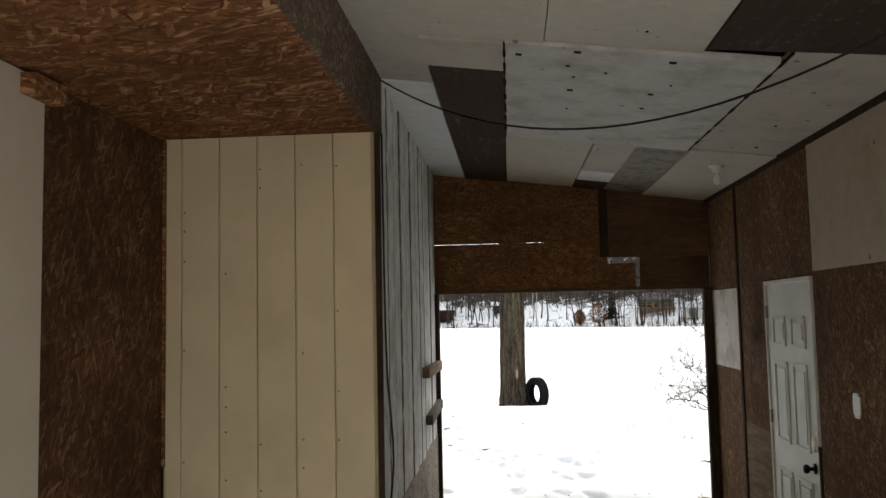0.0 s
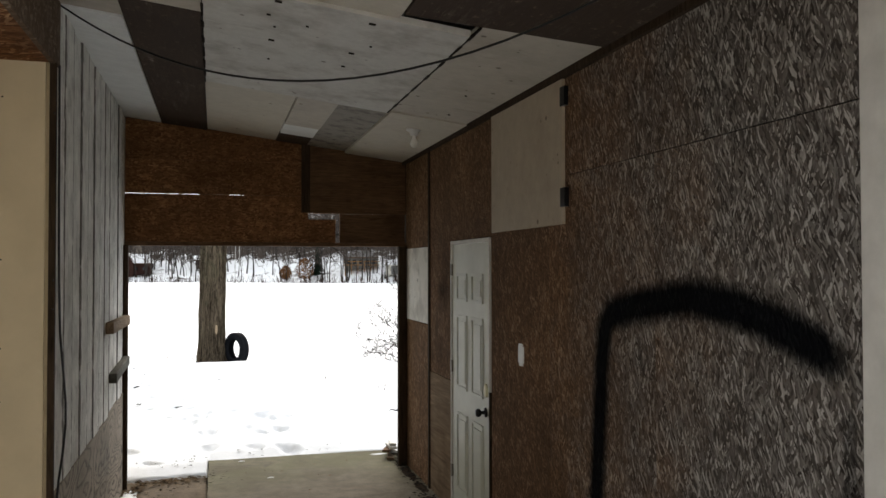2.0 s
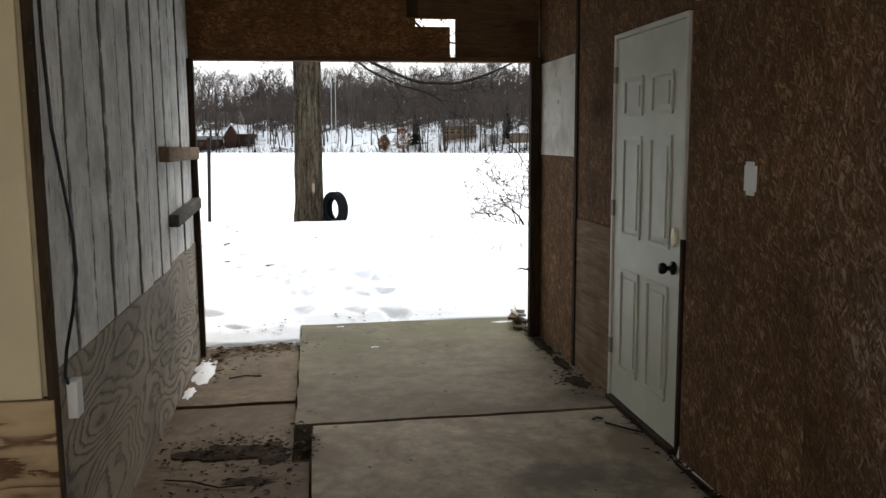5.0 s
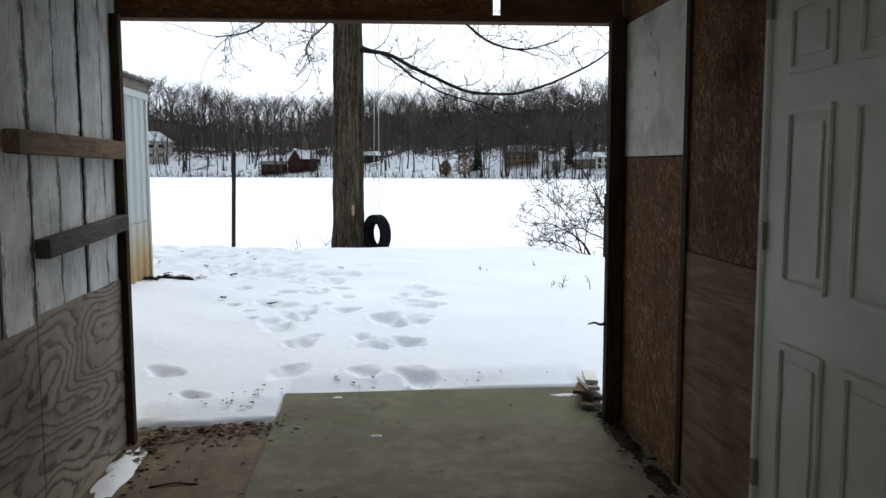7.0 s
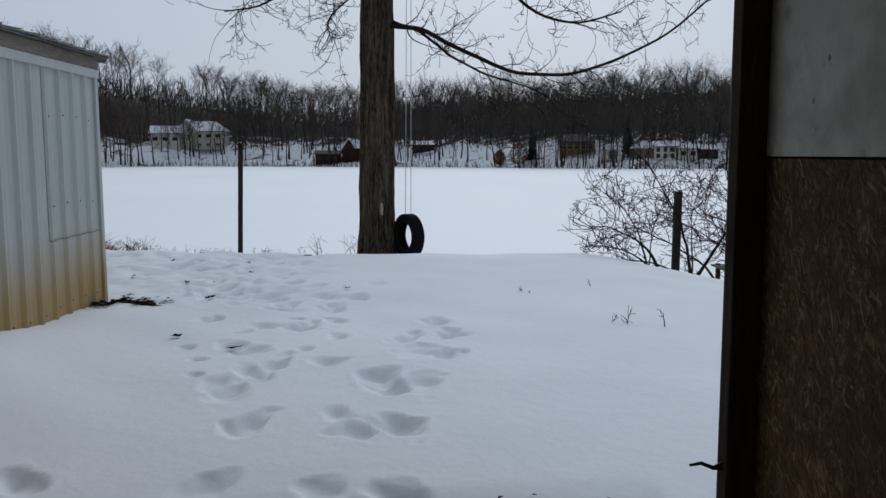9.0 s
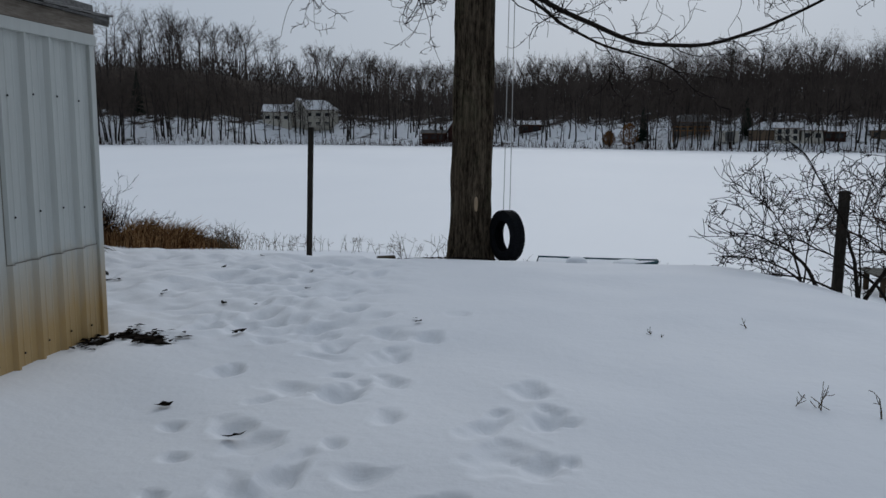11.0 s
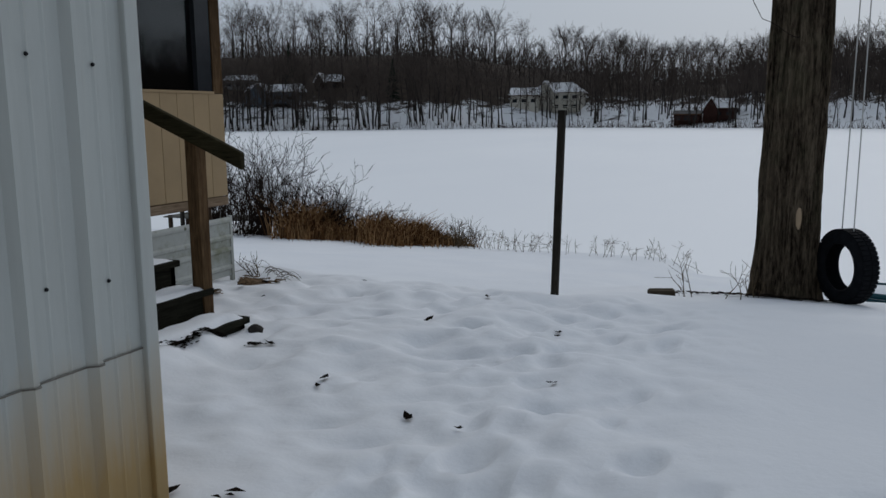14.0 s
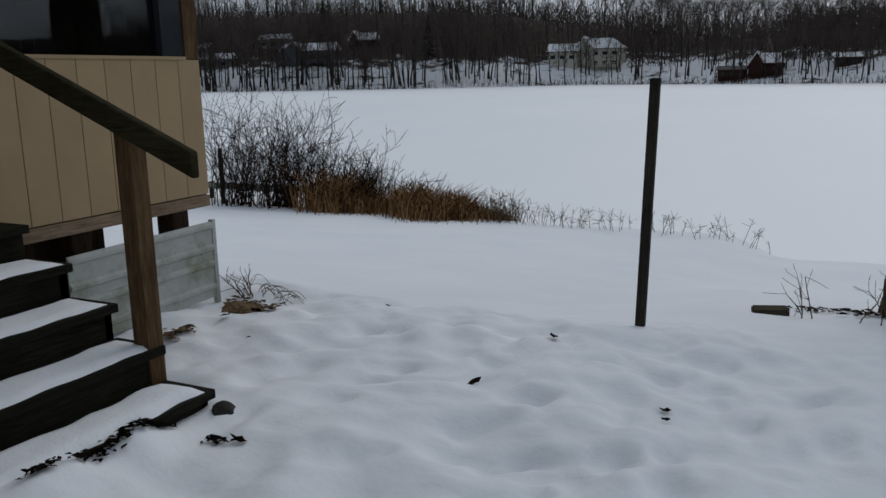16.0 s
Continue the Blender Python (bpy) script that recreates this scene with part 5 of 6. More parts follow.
# ---- houses across the lake ----
def house(x, y, z, w, dep, h, roof_h, wall, snowy=True, turn=0.0, windows=4, storeys=1, label="", porch_col=None, gable=False, hip=0.0):
    t = thing("house", x, y, z, label, "house", "houses across the lake", turn)
    part("wall", boxes((-w / 2, w / 2, -dep / 2, dep / 2, -4.5, h)), wall, t)
    bm = bmesh.new()
    o = 0.5
    v = [bm.verts.new(p) for p in ((-w / 2 - o, -dep / 2 - o, h), (w / 2 + o, -dep / 2 - o, h), (w / 2 + o, dep / 2 + o, h), (-w / 2 - o, dep / 2 + o, h), (-w / 2 - o + hip, 0, h + roof_h), (w / 2 + o - hip, 0, h + roof_h))]
    for q in ((0, 1, 5, 4), (2, 3, 4, 5), (0, 4, 3), (1, 2, 5), (3, 2, 1, 0)):
        bm.faces.new([v[i] for i in q])
    part("roof", bm, SNOW if snowy else SHINGLE, t, "snow-covered gable roof" if snowy else "dark shingle roof")
    part("eaves", boxes((-w / 2 - o, w / 2 + o, -dep / 2 - o - 0.05, -dep / 2 - o + 0.05, h - 0.15, h + 0.05)), STUD_X, t)
    for s in range(storeys):
        for k in range(windows):
            cx = -w / 2 + w * (k + 0.5) / windows
            cz = (s + 0.5) * h / storeys
            hw = w / windows * 0.26
            win = part("window", boxes((cx - hw - 0.1, cx + hw + 0.1, -dep / 2 - 0.06, -dep / 2, cz - 0.6, cz + 0.6)), wall, t)
            part("pane", boxes((cx - hw, cx + hw, -dep / 2 - 0.09, -dep / 2 - 0.06, cz - 0.52, cz + 0.52)), WINDOW_DARK, win)
    if gable:
        bm = bmesh.new()
        g0, g1, f = -w * 0.42, -w * 0.02, -dep / 2 - 1.6
        q = [bm.verts.new(p) for p in ((g0, f, -4.5), (g1, f, -4.5), (g1, f, h), ((g0 + g1) / 2, f, h + roof_h * 1.05), (g0, f, h), (g0, 0, -4.5), (g1, 0, -4.5), (g1, 0, h), ((g0 + g1) / 2, 0, h + roof_h * 1.05), (g0, 0, h))]
        for ids in ((0, 1, 2, 3, 4), (0, 4, 9, 5), (1, 6, 7, 2), (5, 9, 8, 7, 6)):
            bm.faces.new([q[i] for i in ids])
        part("front_gable", bm, wall, t)
        bm = bmesh.new()
        for a, b in ((g0 - 0.4, (g0 + g1) / 2), ((g0 + g1) / 2, g1 + 0.4)):
            za, zb = (h - 0.25, h + roof_h * 1.05) if b < g1 else (h + roof_h * 1.05, h - 0.25)
            c = [bm.verts.new(p) for p in ((a, f - 0.4, za + 0.05), (b, f - 0.4, zb + 0.05), (b, 0, zb + 0.05), (a, 0, za + 0.05), (a, f - 0.4, za + 0.3), (b, f - 0.4, zb + 0.3), (b, 0, zb + 0.3), (a, 0, za + 0.3))]
            for ids in ((0, 1, 5, 4), (4, 5, 6, 7), (0, 3, 2, 1), (0, 4, 7, 3), (1, 2, 6, 5), (2, 3, 7, 6)):
                bm.faces.new([c[i] for i in ids])
        part("gable_roof", bm, SNOW, t, "snowy gable roof")
    part("chimney", boxes((w * 0.22, w * 0.22 + 0.7, 0.1, 0.8, h + roof_h * 0.3, h + roof_h + 0.9)), STUD, t)
    if porch_col:
        part("deck", boxes((-w / 2 - 0.5, w / 2 + 0.5, -dep / 2 - 2.5, -dep / 2, 0.3, 0.5)), porch_col, t)
        for k in range(6):
            px = -w / 2 + (w - 0.2) * k / 5
            part("deck_post", boxes((px, px + 0.18, -dep / 2 - 2.5, -dep / 2 - 2.3, -4.5, 1.4)), porch_col, t)
        part("deck_rail", boxes((-w / 2 - 0.5, w / 2 + 0.5, -dep / 2 - 2.52, -dep / 2 - 2.42, 1.2, 1.4)), porch_col, t)


H_WHITE = plain("house_white", (0.52, 0.49, 0.42), 0.7, vary=0.05, scale=0.5)
H_BLUE = plain("house_blue", (0.095, 0.125, 0.155), 0.7, vary=0.08, scale=0.5)
H_GREY = plain("house_grey", (0.14, 0.14, 0.135), 0.7, vary=0.08, scale=0.5)
H_RED = plain("house_brown", (0.045, 0.022, 0.018), 0.8, vary=0.2, scale=0.5)
H_BROWN = plain("house_dark_brown", (0.026, 0.019, 0.015), 0.8, vary=0.2, scale=0.5)
H_TAN = plain("house_tan", (0.15, 0.105, 0.068), 0.7, vary=0.1, scale=0.5)
DECK_ORANGE = plain("deck_orange", (0.30, 0.15, 0.045), 0.7, vary=0.1, scale=0.5)
house(-72.8, 274.8, 3.0, 14.9, 9, 5.8, 3.3, H_WHITE, windows=5, storeys=2, label="large off-white two-storey lake house with snowy roof", porch_col=H_WHITE, gable=True, hip=3.6)
house(-82.2, 268.4, 4.6, 8.9, 8, 3.4, 2.5, H_WHITE, turn=8, windows=3, label="off-white wing with snowy roof beside the lake house")
house(-153.7, 233.7, 5.9, 17.0, 8, 3.8, 2.5, H_BLUE, turn=12, windows=4, gable=True, label="blue-grey bungalow with snowy roof", porch_col=H_BLUE)
house(-183.3, 224.5, 4.9, 10.4, 7, 3.0, 1.9, H_GREY, turn=15, windows=3, label="pale grey cottage with snowy roof")
house(-197.8, 228.4, 8.4, 13.8, 8, 3.2, 1.8, H_BLUE, turn=15, windows=3, label="pale blue house with snowy roof high on the bank")
house(-141.3, 246.1, 10.3, 7.9, 7, 2.6, 2.5, H_BROWN, turn=10, windows=3, gable=True, label="dark brown chalet with snowy roof among trees")
house(-169.9, 238.6, 11.2, 10.0, 7, 2.7, 1.8, H_GREY, turn=12, windows=3, label="grey house with snowy roof on the slope")
house(-20.6, 247.0, -0.1, 8.0, 7, 3.2, 2.6, H_RED, turn=-4, windows=3, gable=True, hip=1.6, label="dark red-brown cottage with snowy roof by the water", porch_col=H_RED)
house(-28.9, 245.4, -0.6, 6.6, 5, 2.2, 1.0, H_RED, snowy=False, turn=-2, windows=3, label="low red-brown boathouse with a deck by the water", porch_col=H_RED)
house(-1.6, 245.2, 2.0, 6.2, 5, 2.1, 1.2, H_RED, windows=2, label="small brown cabin with snowy roof")
house(37.6, 217.0, 2.1, 8.4, 7, 2.4, 1.9, H_GREY, snowy=False, turn=-8, windows=5, hip=2.6, label="grey hip-roofed house above an orange wooden deck", porch_col=DECK_ORANGE)
house(51.8, 206.0, 0.4, 4.6, 6, 2.3, 1.9, H_TAN, turn=80, windows=2, label="tan cabin with a steep snowy roof")
house(56.2, 203.0, 0.2, 4.9, 5, 2.9, 1.3, H_WHITE, turn=-10, windows=3, storeys=2, label="white two-storey lake cottage with snowy roof")
house(61.3, 202.0, 0.4, 4.4, 5, 2.2, 1.2, H_WHITE, turn=-10, windows=2, label="low white lake cottage with snowy roof")
house(66.2, 203.0, 0.5, 4.9, 5, 1.9, 1.2, H_RED, turn=-12, windows=2, label="brown lake cottage with snowy roof")
house(78.2, 204.0, 0.8, 6.9, 5, 1.9, 1.3, H_TAN, turn=-14, windows=3, label="tan lake cottage with snowy roof")


def boathouse(x, y, z, w, dep, wall_h, rise):
    """A shed with a rounded roof."""
    t = thing("boathouse", x, y, z, "cream boathouse with a rounded snowy roof", "boathouse", turn=-8)
    part("wall", boxes((-w / 2, w / 2, -dep / 2, dep / 2, -1.2, wall_h)), H_WHITE, t)
    bm = bmesh.new()
    ring = [((w / 2 + 0.15) * math.cos(math.pi * k / 12), wall_h + rise * math.sin(math.pi * k / 12)) for k in range(13)]
    front, back = ([bm.verts.new((px, py, pz)) for px, pz in ring] for py in (-dep / 2 - 0.2, dep / 2 + 0.2))
    for k in range(12):
        bm.faces.new((front[k], front[k + 1], back[k + 1], back[k]))
    bm.faces.new(front)
    bm.faces.new(list(reversed(back)))
    part("roof", bm, SNOW, t, "rounded roof under snow")
    part("door", boxes((-0.9, 0.9, -dep / 2 - 0.06, -dep / 2, -1.0, wall_h * 0.8)), H_GREY, t, "wide grey door")


boathouse(44.3, 206, 1.1, 4.0, 5, 1.4, 1.4)


def brown_oak(seed, x, y, h):
    """A small tree that has kept its dead leaves."""
    rng = np.random.default_rng(seed)
    t = thing("leafy_oak", x, y, floor_at(x, y) - 0.1, "small oak still holding orange-brown dead leaves", "tree")
    part("trunk", as_lists(prisms([(0, 0, 0, 0, 0, h * 0.8, 0.14, 0.04)], 6)), FAR_BARK, t)
    segs = []
    for k in range(700):
        a, u = rng.uniform(0, math.tau), rng.random()
        r = h * 0.42 * math.sqrt(rng.random()) * math.sin(math.pi * min(0.97, 0.15 + 0.8 * u))
        c = np.array([r * math.cos(a), r * math.sin(a), h * (0.15 + 0.85 * u)])
        segs.append((*c, *(c + rng.normal(0, 0.2, 3)), 0.10, 0.05))
    part("crown", as_lists(prisms(segs)), DEAD_LEAF, t)


DEAD_LEAF = plain("orange_dead_leaf", (0.17, 0.075, 0.025), 0.9, vary=0.4, scale=1.2, bump=0)
brown_oak(3, 22.5, 212, 6.0)
brown_oak(5, 18.0, 216, 4.0)


# ---- the tree by the lake ----
def lake_tree():
    bx, by = 0.295, 19.0
    bz = floor_at(bx, by)
    t = thing("big_tree", bx, by, bz - 0.15, "large bare shaggy-barked tree at the lake's edge", "tree")
    bm = bmesh.new()
    rings, sides = 90, 110
    grid = []
    for i in range(rings + 1):
        z = 9.0 * (i / rings) ** 1.15
        r = 0.292 * (1 - 0.032 * z) + 0.075 * math.exp(-z / 0.35)
        row = []
        for k in range(sides):
            a = math.tau * k / sides
            n = noise.noise((math.cos(a) * 4.2, math.sin(a) * 4.2, z * 0.55)) * 0.030
            ridge = abs(noise.noise((math.cos(a) * 8.0, math.sin(a) * 8.0, z * 0.8 + 5))) * 0.085
            flare = 0.05 * math.exp(-z / 0.3) * math.cos(5 * a + 1)
            q = r + n - ridge + flare + 0.012
            row.append(bm.verts.new((q * math.cos(a) + 0.012 * z, q * math.sin(a), z)))
        grid.append(row)
    for a, b in zip(grid, grid[1:]):
        for k in range(sides):
            bm.faces.new((a[k], a[(k + 1) % sides], b[(k + 1) % sides], b[k]))
    part("trunk", bm, BARK, t, "shaggy grey-brown trunk", True)
    scar = bmesh.new()
    lathe(scar, [(0.0, 0.022), (0.035, 0.016), (0.05, 0.0)], 12, pose(0.10, -0.255, 0.98, 90, 0, 0) @ Matrix.Diagonal((0.8, 2.2, 1, 1)))
    part("bark_scar", scar, BARK_PALE, t, "pale torn patch of bark")
    rng = np.random.default_rng(12)

    def limb(pts, r0, r1, twigs):
        """A limb through the points, with side twigs along it."""
        out = []
        pts = [np.array(p, float) for p in pts]
        dense = []
        for a, b in zip(pts, pts[1:]):
            for k in range(5):
                dense.append(a + (b - a) * k / 5 + rng.normal(0, 0.015, 3))
        dense.append(pts[-1])
        for _ in range(2):
            dense = [dense[0]] + [(p + q + r) / 3 for p, q, r in zip(dense, dense[1:], dense[2:])] + [dense[-1]]
        n = len(dense) - 1
        for k in range(n):
            ra, rb = r0 + (r1 - r0) * k / n, r0 + (r1 - r0) * (k + 1) / n
            out.append((*dense[k], *dense[k + 1], ra, rb))
            for _ in range(twigs):
                if rng.random() < 0.7 and k > 1:
                    d = (dense[k + 1] - dense[k]) / np.linalg.norm(dense[k + 1] - dense[k]) + rng.normal(0, 0.8, 3) * np.array([1, 1, 1])
                    d[2] -= 0.15
                    curl(rng, dense[k], d / np.linalg.norm(d), rng.uniform(0.45, 1.25), max(0.0075, rb * 0.30), 2 if rng.random() < 0.5 else 1, out)
        out = [(*c[:6], max(c[6], 0.0036), max(c[7], 0.0028)) for c in out]
        v, f = prisms(out, 5)
        part("limb", (v.tolist(), f.tolist()), TWIG, t, "long arching bare limb")

    z0 = -bz + 0.15
    limb([(0.2, -0.1, 3.45 + z0), (0.75, -0.4, 3.36 + z0), (1.3, -0.6, 3.05 + z0), (2.1, -0.7, 2.66 + z0), (2.9, -0.7, 2.58 + z0), (3.75, -0.7, 2.82 + z0), (4.5, -0.8, 3.22 + z0), (5.2, -0.8, 3.8 + z0)], 0.042, 0.013, 1)
    limb([(0.2, 0.0, 3.55 + z0), (0.7, -0.3, 3.35 + z0), (1.1, -0.6, 3.0 + z0), (1.45, -0.7, 2.75 + z0), (1.9, -0.8, 2.55 + z0), (2.4, -0.9, 2.42 + z0), (2.7, -1.0, 2.25 + z0)], 0.028, 0.008, 1)
    limb([(0.2, 0.0, 5.2 + z0), (1.0, -0.5, 4.7 + z0), (1.9, -0.7, 4.1 + z0), (2.5, -0.7, 3.5 + z0), (3.2, -0.7, 3.38 + z0), (3.8, -0.8, 3.55 + z0)], 0.04, 0.012, 2)
    limb([(0.2, 0.0, 5.8 + z0), (1.2, -0.3, 5.5 + z0), (2.6, -0.4, 4.9 + z0), (3.8, -0.5, 4.2 + z0), (4.6, -0.5, 3.9 + z0)], 0.05, 0.015, 2)
    limb([(-0.15, 0.0, 4.4 + z0), (-0.7, -0.4, 4.3 + z0), (-1.2, -0.6, 3.95 + z0), (-1.7, -0.7, 3.65 + z0), (-2.2, -0.8, 3.55 + z0)], 0.035, 0.010, 2)
    limb([(-0.15, 0.0, 4.1 + z0), (-0.45, -0.4, 3.75 + z0), (-0.7, -0.6, 3.45 + z0), (-0.6, -0.7, 3.1 + z0)], 0.02, 0.008, 2)
    limb([(0.0, 0.0, 7.5 + z0), (0.8, 0.5, 8.5 + z0), (1.6, 0.8, 9.8 + z0), (2.0, 1.0, 11.0 + z0)], 0.10, 0.03, 2)
    limb([(0.1, 0.0, 8.5 + z0), (-0.5, 0.2, 9.6 + z0), (-1.3, 0.2, 10.8 + z0), (-1.6, 0.0, 12.0 + z0)], 0.12, 0.03, 2)


lake_tree()


def tyre_swing():
    x, y, zc = 0.83, 18.70, 0.095
    t = thing("tyre_swing", x, y, zc, "black car tyre hung on two ropes beside the trunk", "swing", turn=-56)
    bm = bmesh.new()
    R, rr = 0.345, 0.10
    prof = [(0.215, -0.075), (0.235, -0.095), (0.30, -0.105), (0.335, -0.085), (0.348, -0.05), (0.350, 0.0), (0.348, 0.05), (0.335, 0.085), (0.30, 0.105), (0.235, 0.095), (0.215, 0.075), (0.222, 0.06), (0.30, 0.07), (0.32, 0.0), (0.30, -0.07), (0.222, -0.06), (0.215, -0.075)]
    lathe(bm, prof, 48, pose(0, 0, 0, 90, 0, 0))
    tyre = part("tyre", bm, RUBBER, t, "worn black rubber tyre", True)
    mesh = None
    for k in range(48):
        m = pose(0, 0, 0, 0, 360 * k / 48, 0)
        if mesh is None:
            ob = part("tread_block", boxes((-0.016, 0.016, -0.078, -0.006, 0.344, 0.356), (-0.016, 0.016, 0.006, 0.078, 0.344, 0.356)), RUBBER, tyre)
            mesh = ob.data
        else:
            ob = new("tread_block", mesh)
            ob.parent = tyre
        ob.matrix_local = m
    for dx in (-0.09, 0.075):
        bm = bmesh.new()
        tube(bm, [(dx, 0, 0.33), (dx * 0.9, 0.02, 2.0), (dx * 0.8, 0.05, 5.0)], 0.006, 6)
        part("rope", bm, ROPE, t, "thin pale hanging rope")


tyre_swing()


def square_post(x, y, h, w, lean_x, label, mat):
    z = floor_at(x, y) - 0.25
    t = thing("wooden_post", x, y, z, label, "post")
    bm = boxes((-w / 2, w / 2, -w / 2, w / 2, 0, h + 0.25), bevel=0.006)
    for v in bm.verts:
        v.co.x += lean_x * v.co.z
    part("shaft", bm, mat, t)


POST_GREY = wood("grey_post", (0.013, 0.011, 0.009), (0.055, 0.049, 0.04), "Z", 1.5)
square_post(-1.47, 16.87, 1.54, 0.058, 0.03, "slim dark wooden post standing in snow", POST_GREY)
square_post(4.76, 17.3, 1.24, 0.10, 0.01, "grey wooden fence post beside the shrub", POST_GREY)
square_post(-15.3, 29.0, 1.5, 0.09, 0.0, "dark dock post at the lake's edge", POST_GREY)
square_post(-15.6, 28.6, 0.9, 0.09, 0.0, "short dark dock post at the lake's edge", POST_GREY)


def boat():
    x, y = 2.3, 21.9
    t = thing("rowing_boat", x, y, floor_at(x, y) - 0.12, "teal rowing boat pulled ashore, filled with snow", "boat", turn=-3)
    bm = bmesh.new()
    rows = []
    n = 16
    for i in range(n + 1):
        u = i / n
        wide = 0.44 * (1 - max(0.0, (u - 0.45) / 0.55) ** 2.2 * 0.85) * (0.85 + 0.15 * min(1, u * 4))
        top = 0.34 - 0.06 * u + 0.10 * u ** 3
        row = []
        for s in (-1, -0.94, -0.8, -0.4, 0.4, 0.8, 0.94, 1):
            q = abs(s)
            z = top if q > 0.95 else (top - 0.03 if q > 0.9 else (0.08 if q > 0.5 else 0.0))
            row.append(bm.verts.new((-1.05 + 2.1 * u, s * wide, z)))
        rows.append(row)
    for a, b in zip(rows, rows[1:]):
        for k in range(7):
            bm.faces.new((a[k], a[k + 1], b[k + 1], b[k]))
    bm.faces.new(rows[0])
    bm.faces.new(list(reversed(rows[-1])))
    part("hull", bm, TEAL, t, "dark teal hull")
    bm = bmesh.new()
    for s in (-1, 1):
        tube(bm, [(-1.05 + 2.1 * i / n, s * 0.44 * (1 - max(0.0, (i / n - 0.45) / 0.55) ** 2.2 * 0.85) * (0.85 + 0.15 * min(1, i / n * 4)), 0.345 - 0.06 * i / n + 0.10 * (i / n) ** 3) for i in range(n + 1)], 0.02, 6)
    part("gunwale", bm, TEAL, t)
    bm = bmesh.new()
    grid = []
    for i in range(n + 1):
        u = i / n
        wide = 0.43 * (1 - max(0.0, (u - 0.45) / 0.55) ** 2.2 * 0.85) * (0.85 + 0.15 * min(1, u * 4))
        grid.append([bm.verts.new((-1.03 + 2.06 * u, wide * s / 4, 0.285 - 0.06 * u + 0.10 * u ** 3 + 0.05 * smoothstep(-3.2, 2.0, s) + 0.02 * noise.noise((u * 5, s, 0)))) for s in range(-4, 5)])
    for a, b in zip(grid, grid[1:]):
        for k in range(8):
            bm.faces.new((a[k], a[k + 1], b[k + 1], b[k]))
    part("snow_load", bm, SNOW, t, "snow heaped in the boat", True)
    for x0, w, h in ((-0.35, 0.2, 0.09), (0.55, 0.3, 0.06)):
        bm = bmesh.new()
        lathe(bm, [(w, 0.30), (w * 0.85, 0.32 + h * 0.6), (w * 0.5, 0.32 + h), (0, 0.33 + h)], 16, pose(x0, 0, 0))
        part("seat_lump", bm, SNOW, t, "snowy seat", True)


boat()


def shrub(x, y, seed, stems, h, spread, mat, label, r=0.018, depth=2, lean=(0, 0), arch=0.0, name="bare_shrub"):
    rng = np.random.default_rng(seed)
    z = floor_at(x, y)
    t = thing(name, x, y, z - 0.08, label, "shrub")
    for k in range(stems):
        a = rng.uniform(0, math.tau)
        d = np.array([math.cos(a) * spread + lean[0], math.sin(a) * spread * 0.6 + lean[1], 1.0])
        out = []
        b = (rng.normal(0, 0.16), rng.normal(0, 0.12), 0)
        grow(rng, b, d / np.linalg.norm(d), h * rng.uniform(0.6, 1.05), r * rng.uniform(0.6, 1.1), depth, out, 2, 0.42, -arch + 0.05, 0.58)
        out = [(*c[:6], max(c[6], 0.0032), max(c[7], 0.0024)) for c in out]
        v, f = prisms(out, 4)
        part("stem", (v.tolist(), f.tolist()), mat, t)


def arching_shrub(x, y, seed, stems, mat, label):
    """Thick stems that rise and arch over, each with a fan of fine twigs; stems: rows of (dx, dy, up, length, radius)."""
    rng = np.random.default_rng(seed)
    t = thing("bare_shrub", x, y, floor_at(x, y) - 0.08, label, "shrub")
    for dx, dy, up, length, r in stems:
        out = []
        p = np.array([rng.normal(0, 0.07), rng.normal(0, 0.06), 0.0])
        d = np.array([dx, dy, up], float)
        d /= np.linalg.norm(d)
        side = np.array([dx, dy, 0.0])
        steps = 13
        for k in range(steps):
            q = p + d * length / steps
            out.append((*p, *q, r, r * 0.88))
            p, r = q, r * 0.88
            if k > 2:
                for _ in range(2 if k > 5 else 1):
                    e = d * 0.8 + rng.normal(0, 0.6, 3) + np.array([0, 0, 0.15])
                    curl(rng, q, e / np.linalg.norm(e), length * rng.uniform(0.18, 0.42), max(0.0065, r * 0.5), 2 if rng.random() < 0.45 else 1, out, 0.45)
            d = d + side * 0.10 + rng.normal(0, 0.09, 3) - np.array([0, 0, 0.05])
            d /= np.linalg.norm(d)
        out = [(*c[:6], max(c[6], 0.0042), max(c[7], 0.0030)) for c in out]
        part("stem", as_lists(prisms(out, 5)), mat, t)


arching_shrub(4.29, 17.05, 3, ((-0.45, 0.0, 1.0, 1.35, 0.030), (-0.7, 0.1, 0.9, 1.0, 0.020), (-0.2, 0.2, 1.0, 1.6, 0.018), (0.25, 0.0, 1.0, 1.3, 0.014)), TWIG, "bare grey shrub arching over the snow")
arching_shrub(5.0, 17.15, 5, ((-0.12, 0.0, 1.0, 2.0, 0.034), (0.55, 0.1, 1.0, 2.3, 0.032), (-0.8, 0.1, 0.9, 1.7, 0.022), (0.1, 0.3, 1.0, 1.9, 0.018)), TWIG, "tall bare tangled shrub beside the fence post")
arching_shrub(5.45, 17.2, 6, ((0.1, 0.0, 1.0, 2.2, 0.034), (0.6, 0.0, 0.9, 2.4, 0.03), (-0.45, 0.1, 1.0, 2.1, 0.026), (0.3, 0.3, 1.0, 2.0, 0.018)), TWIG, "tall bare tangled shrub with dark stems")
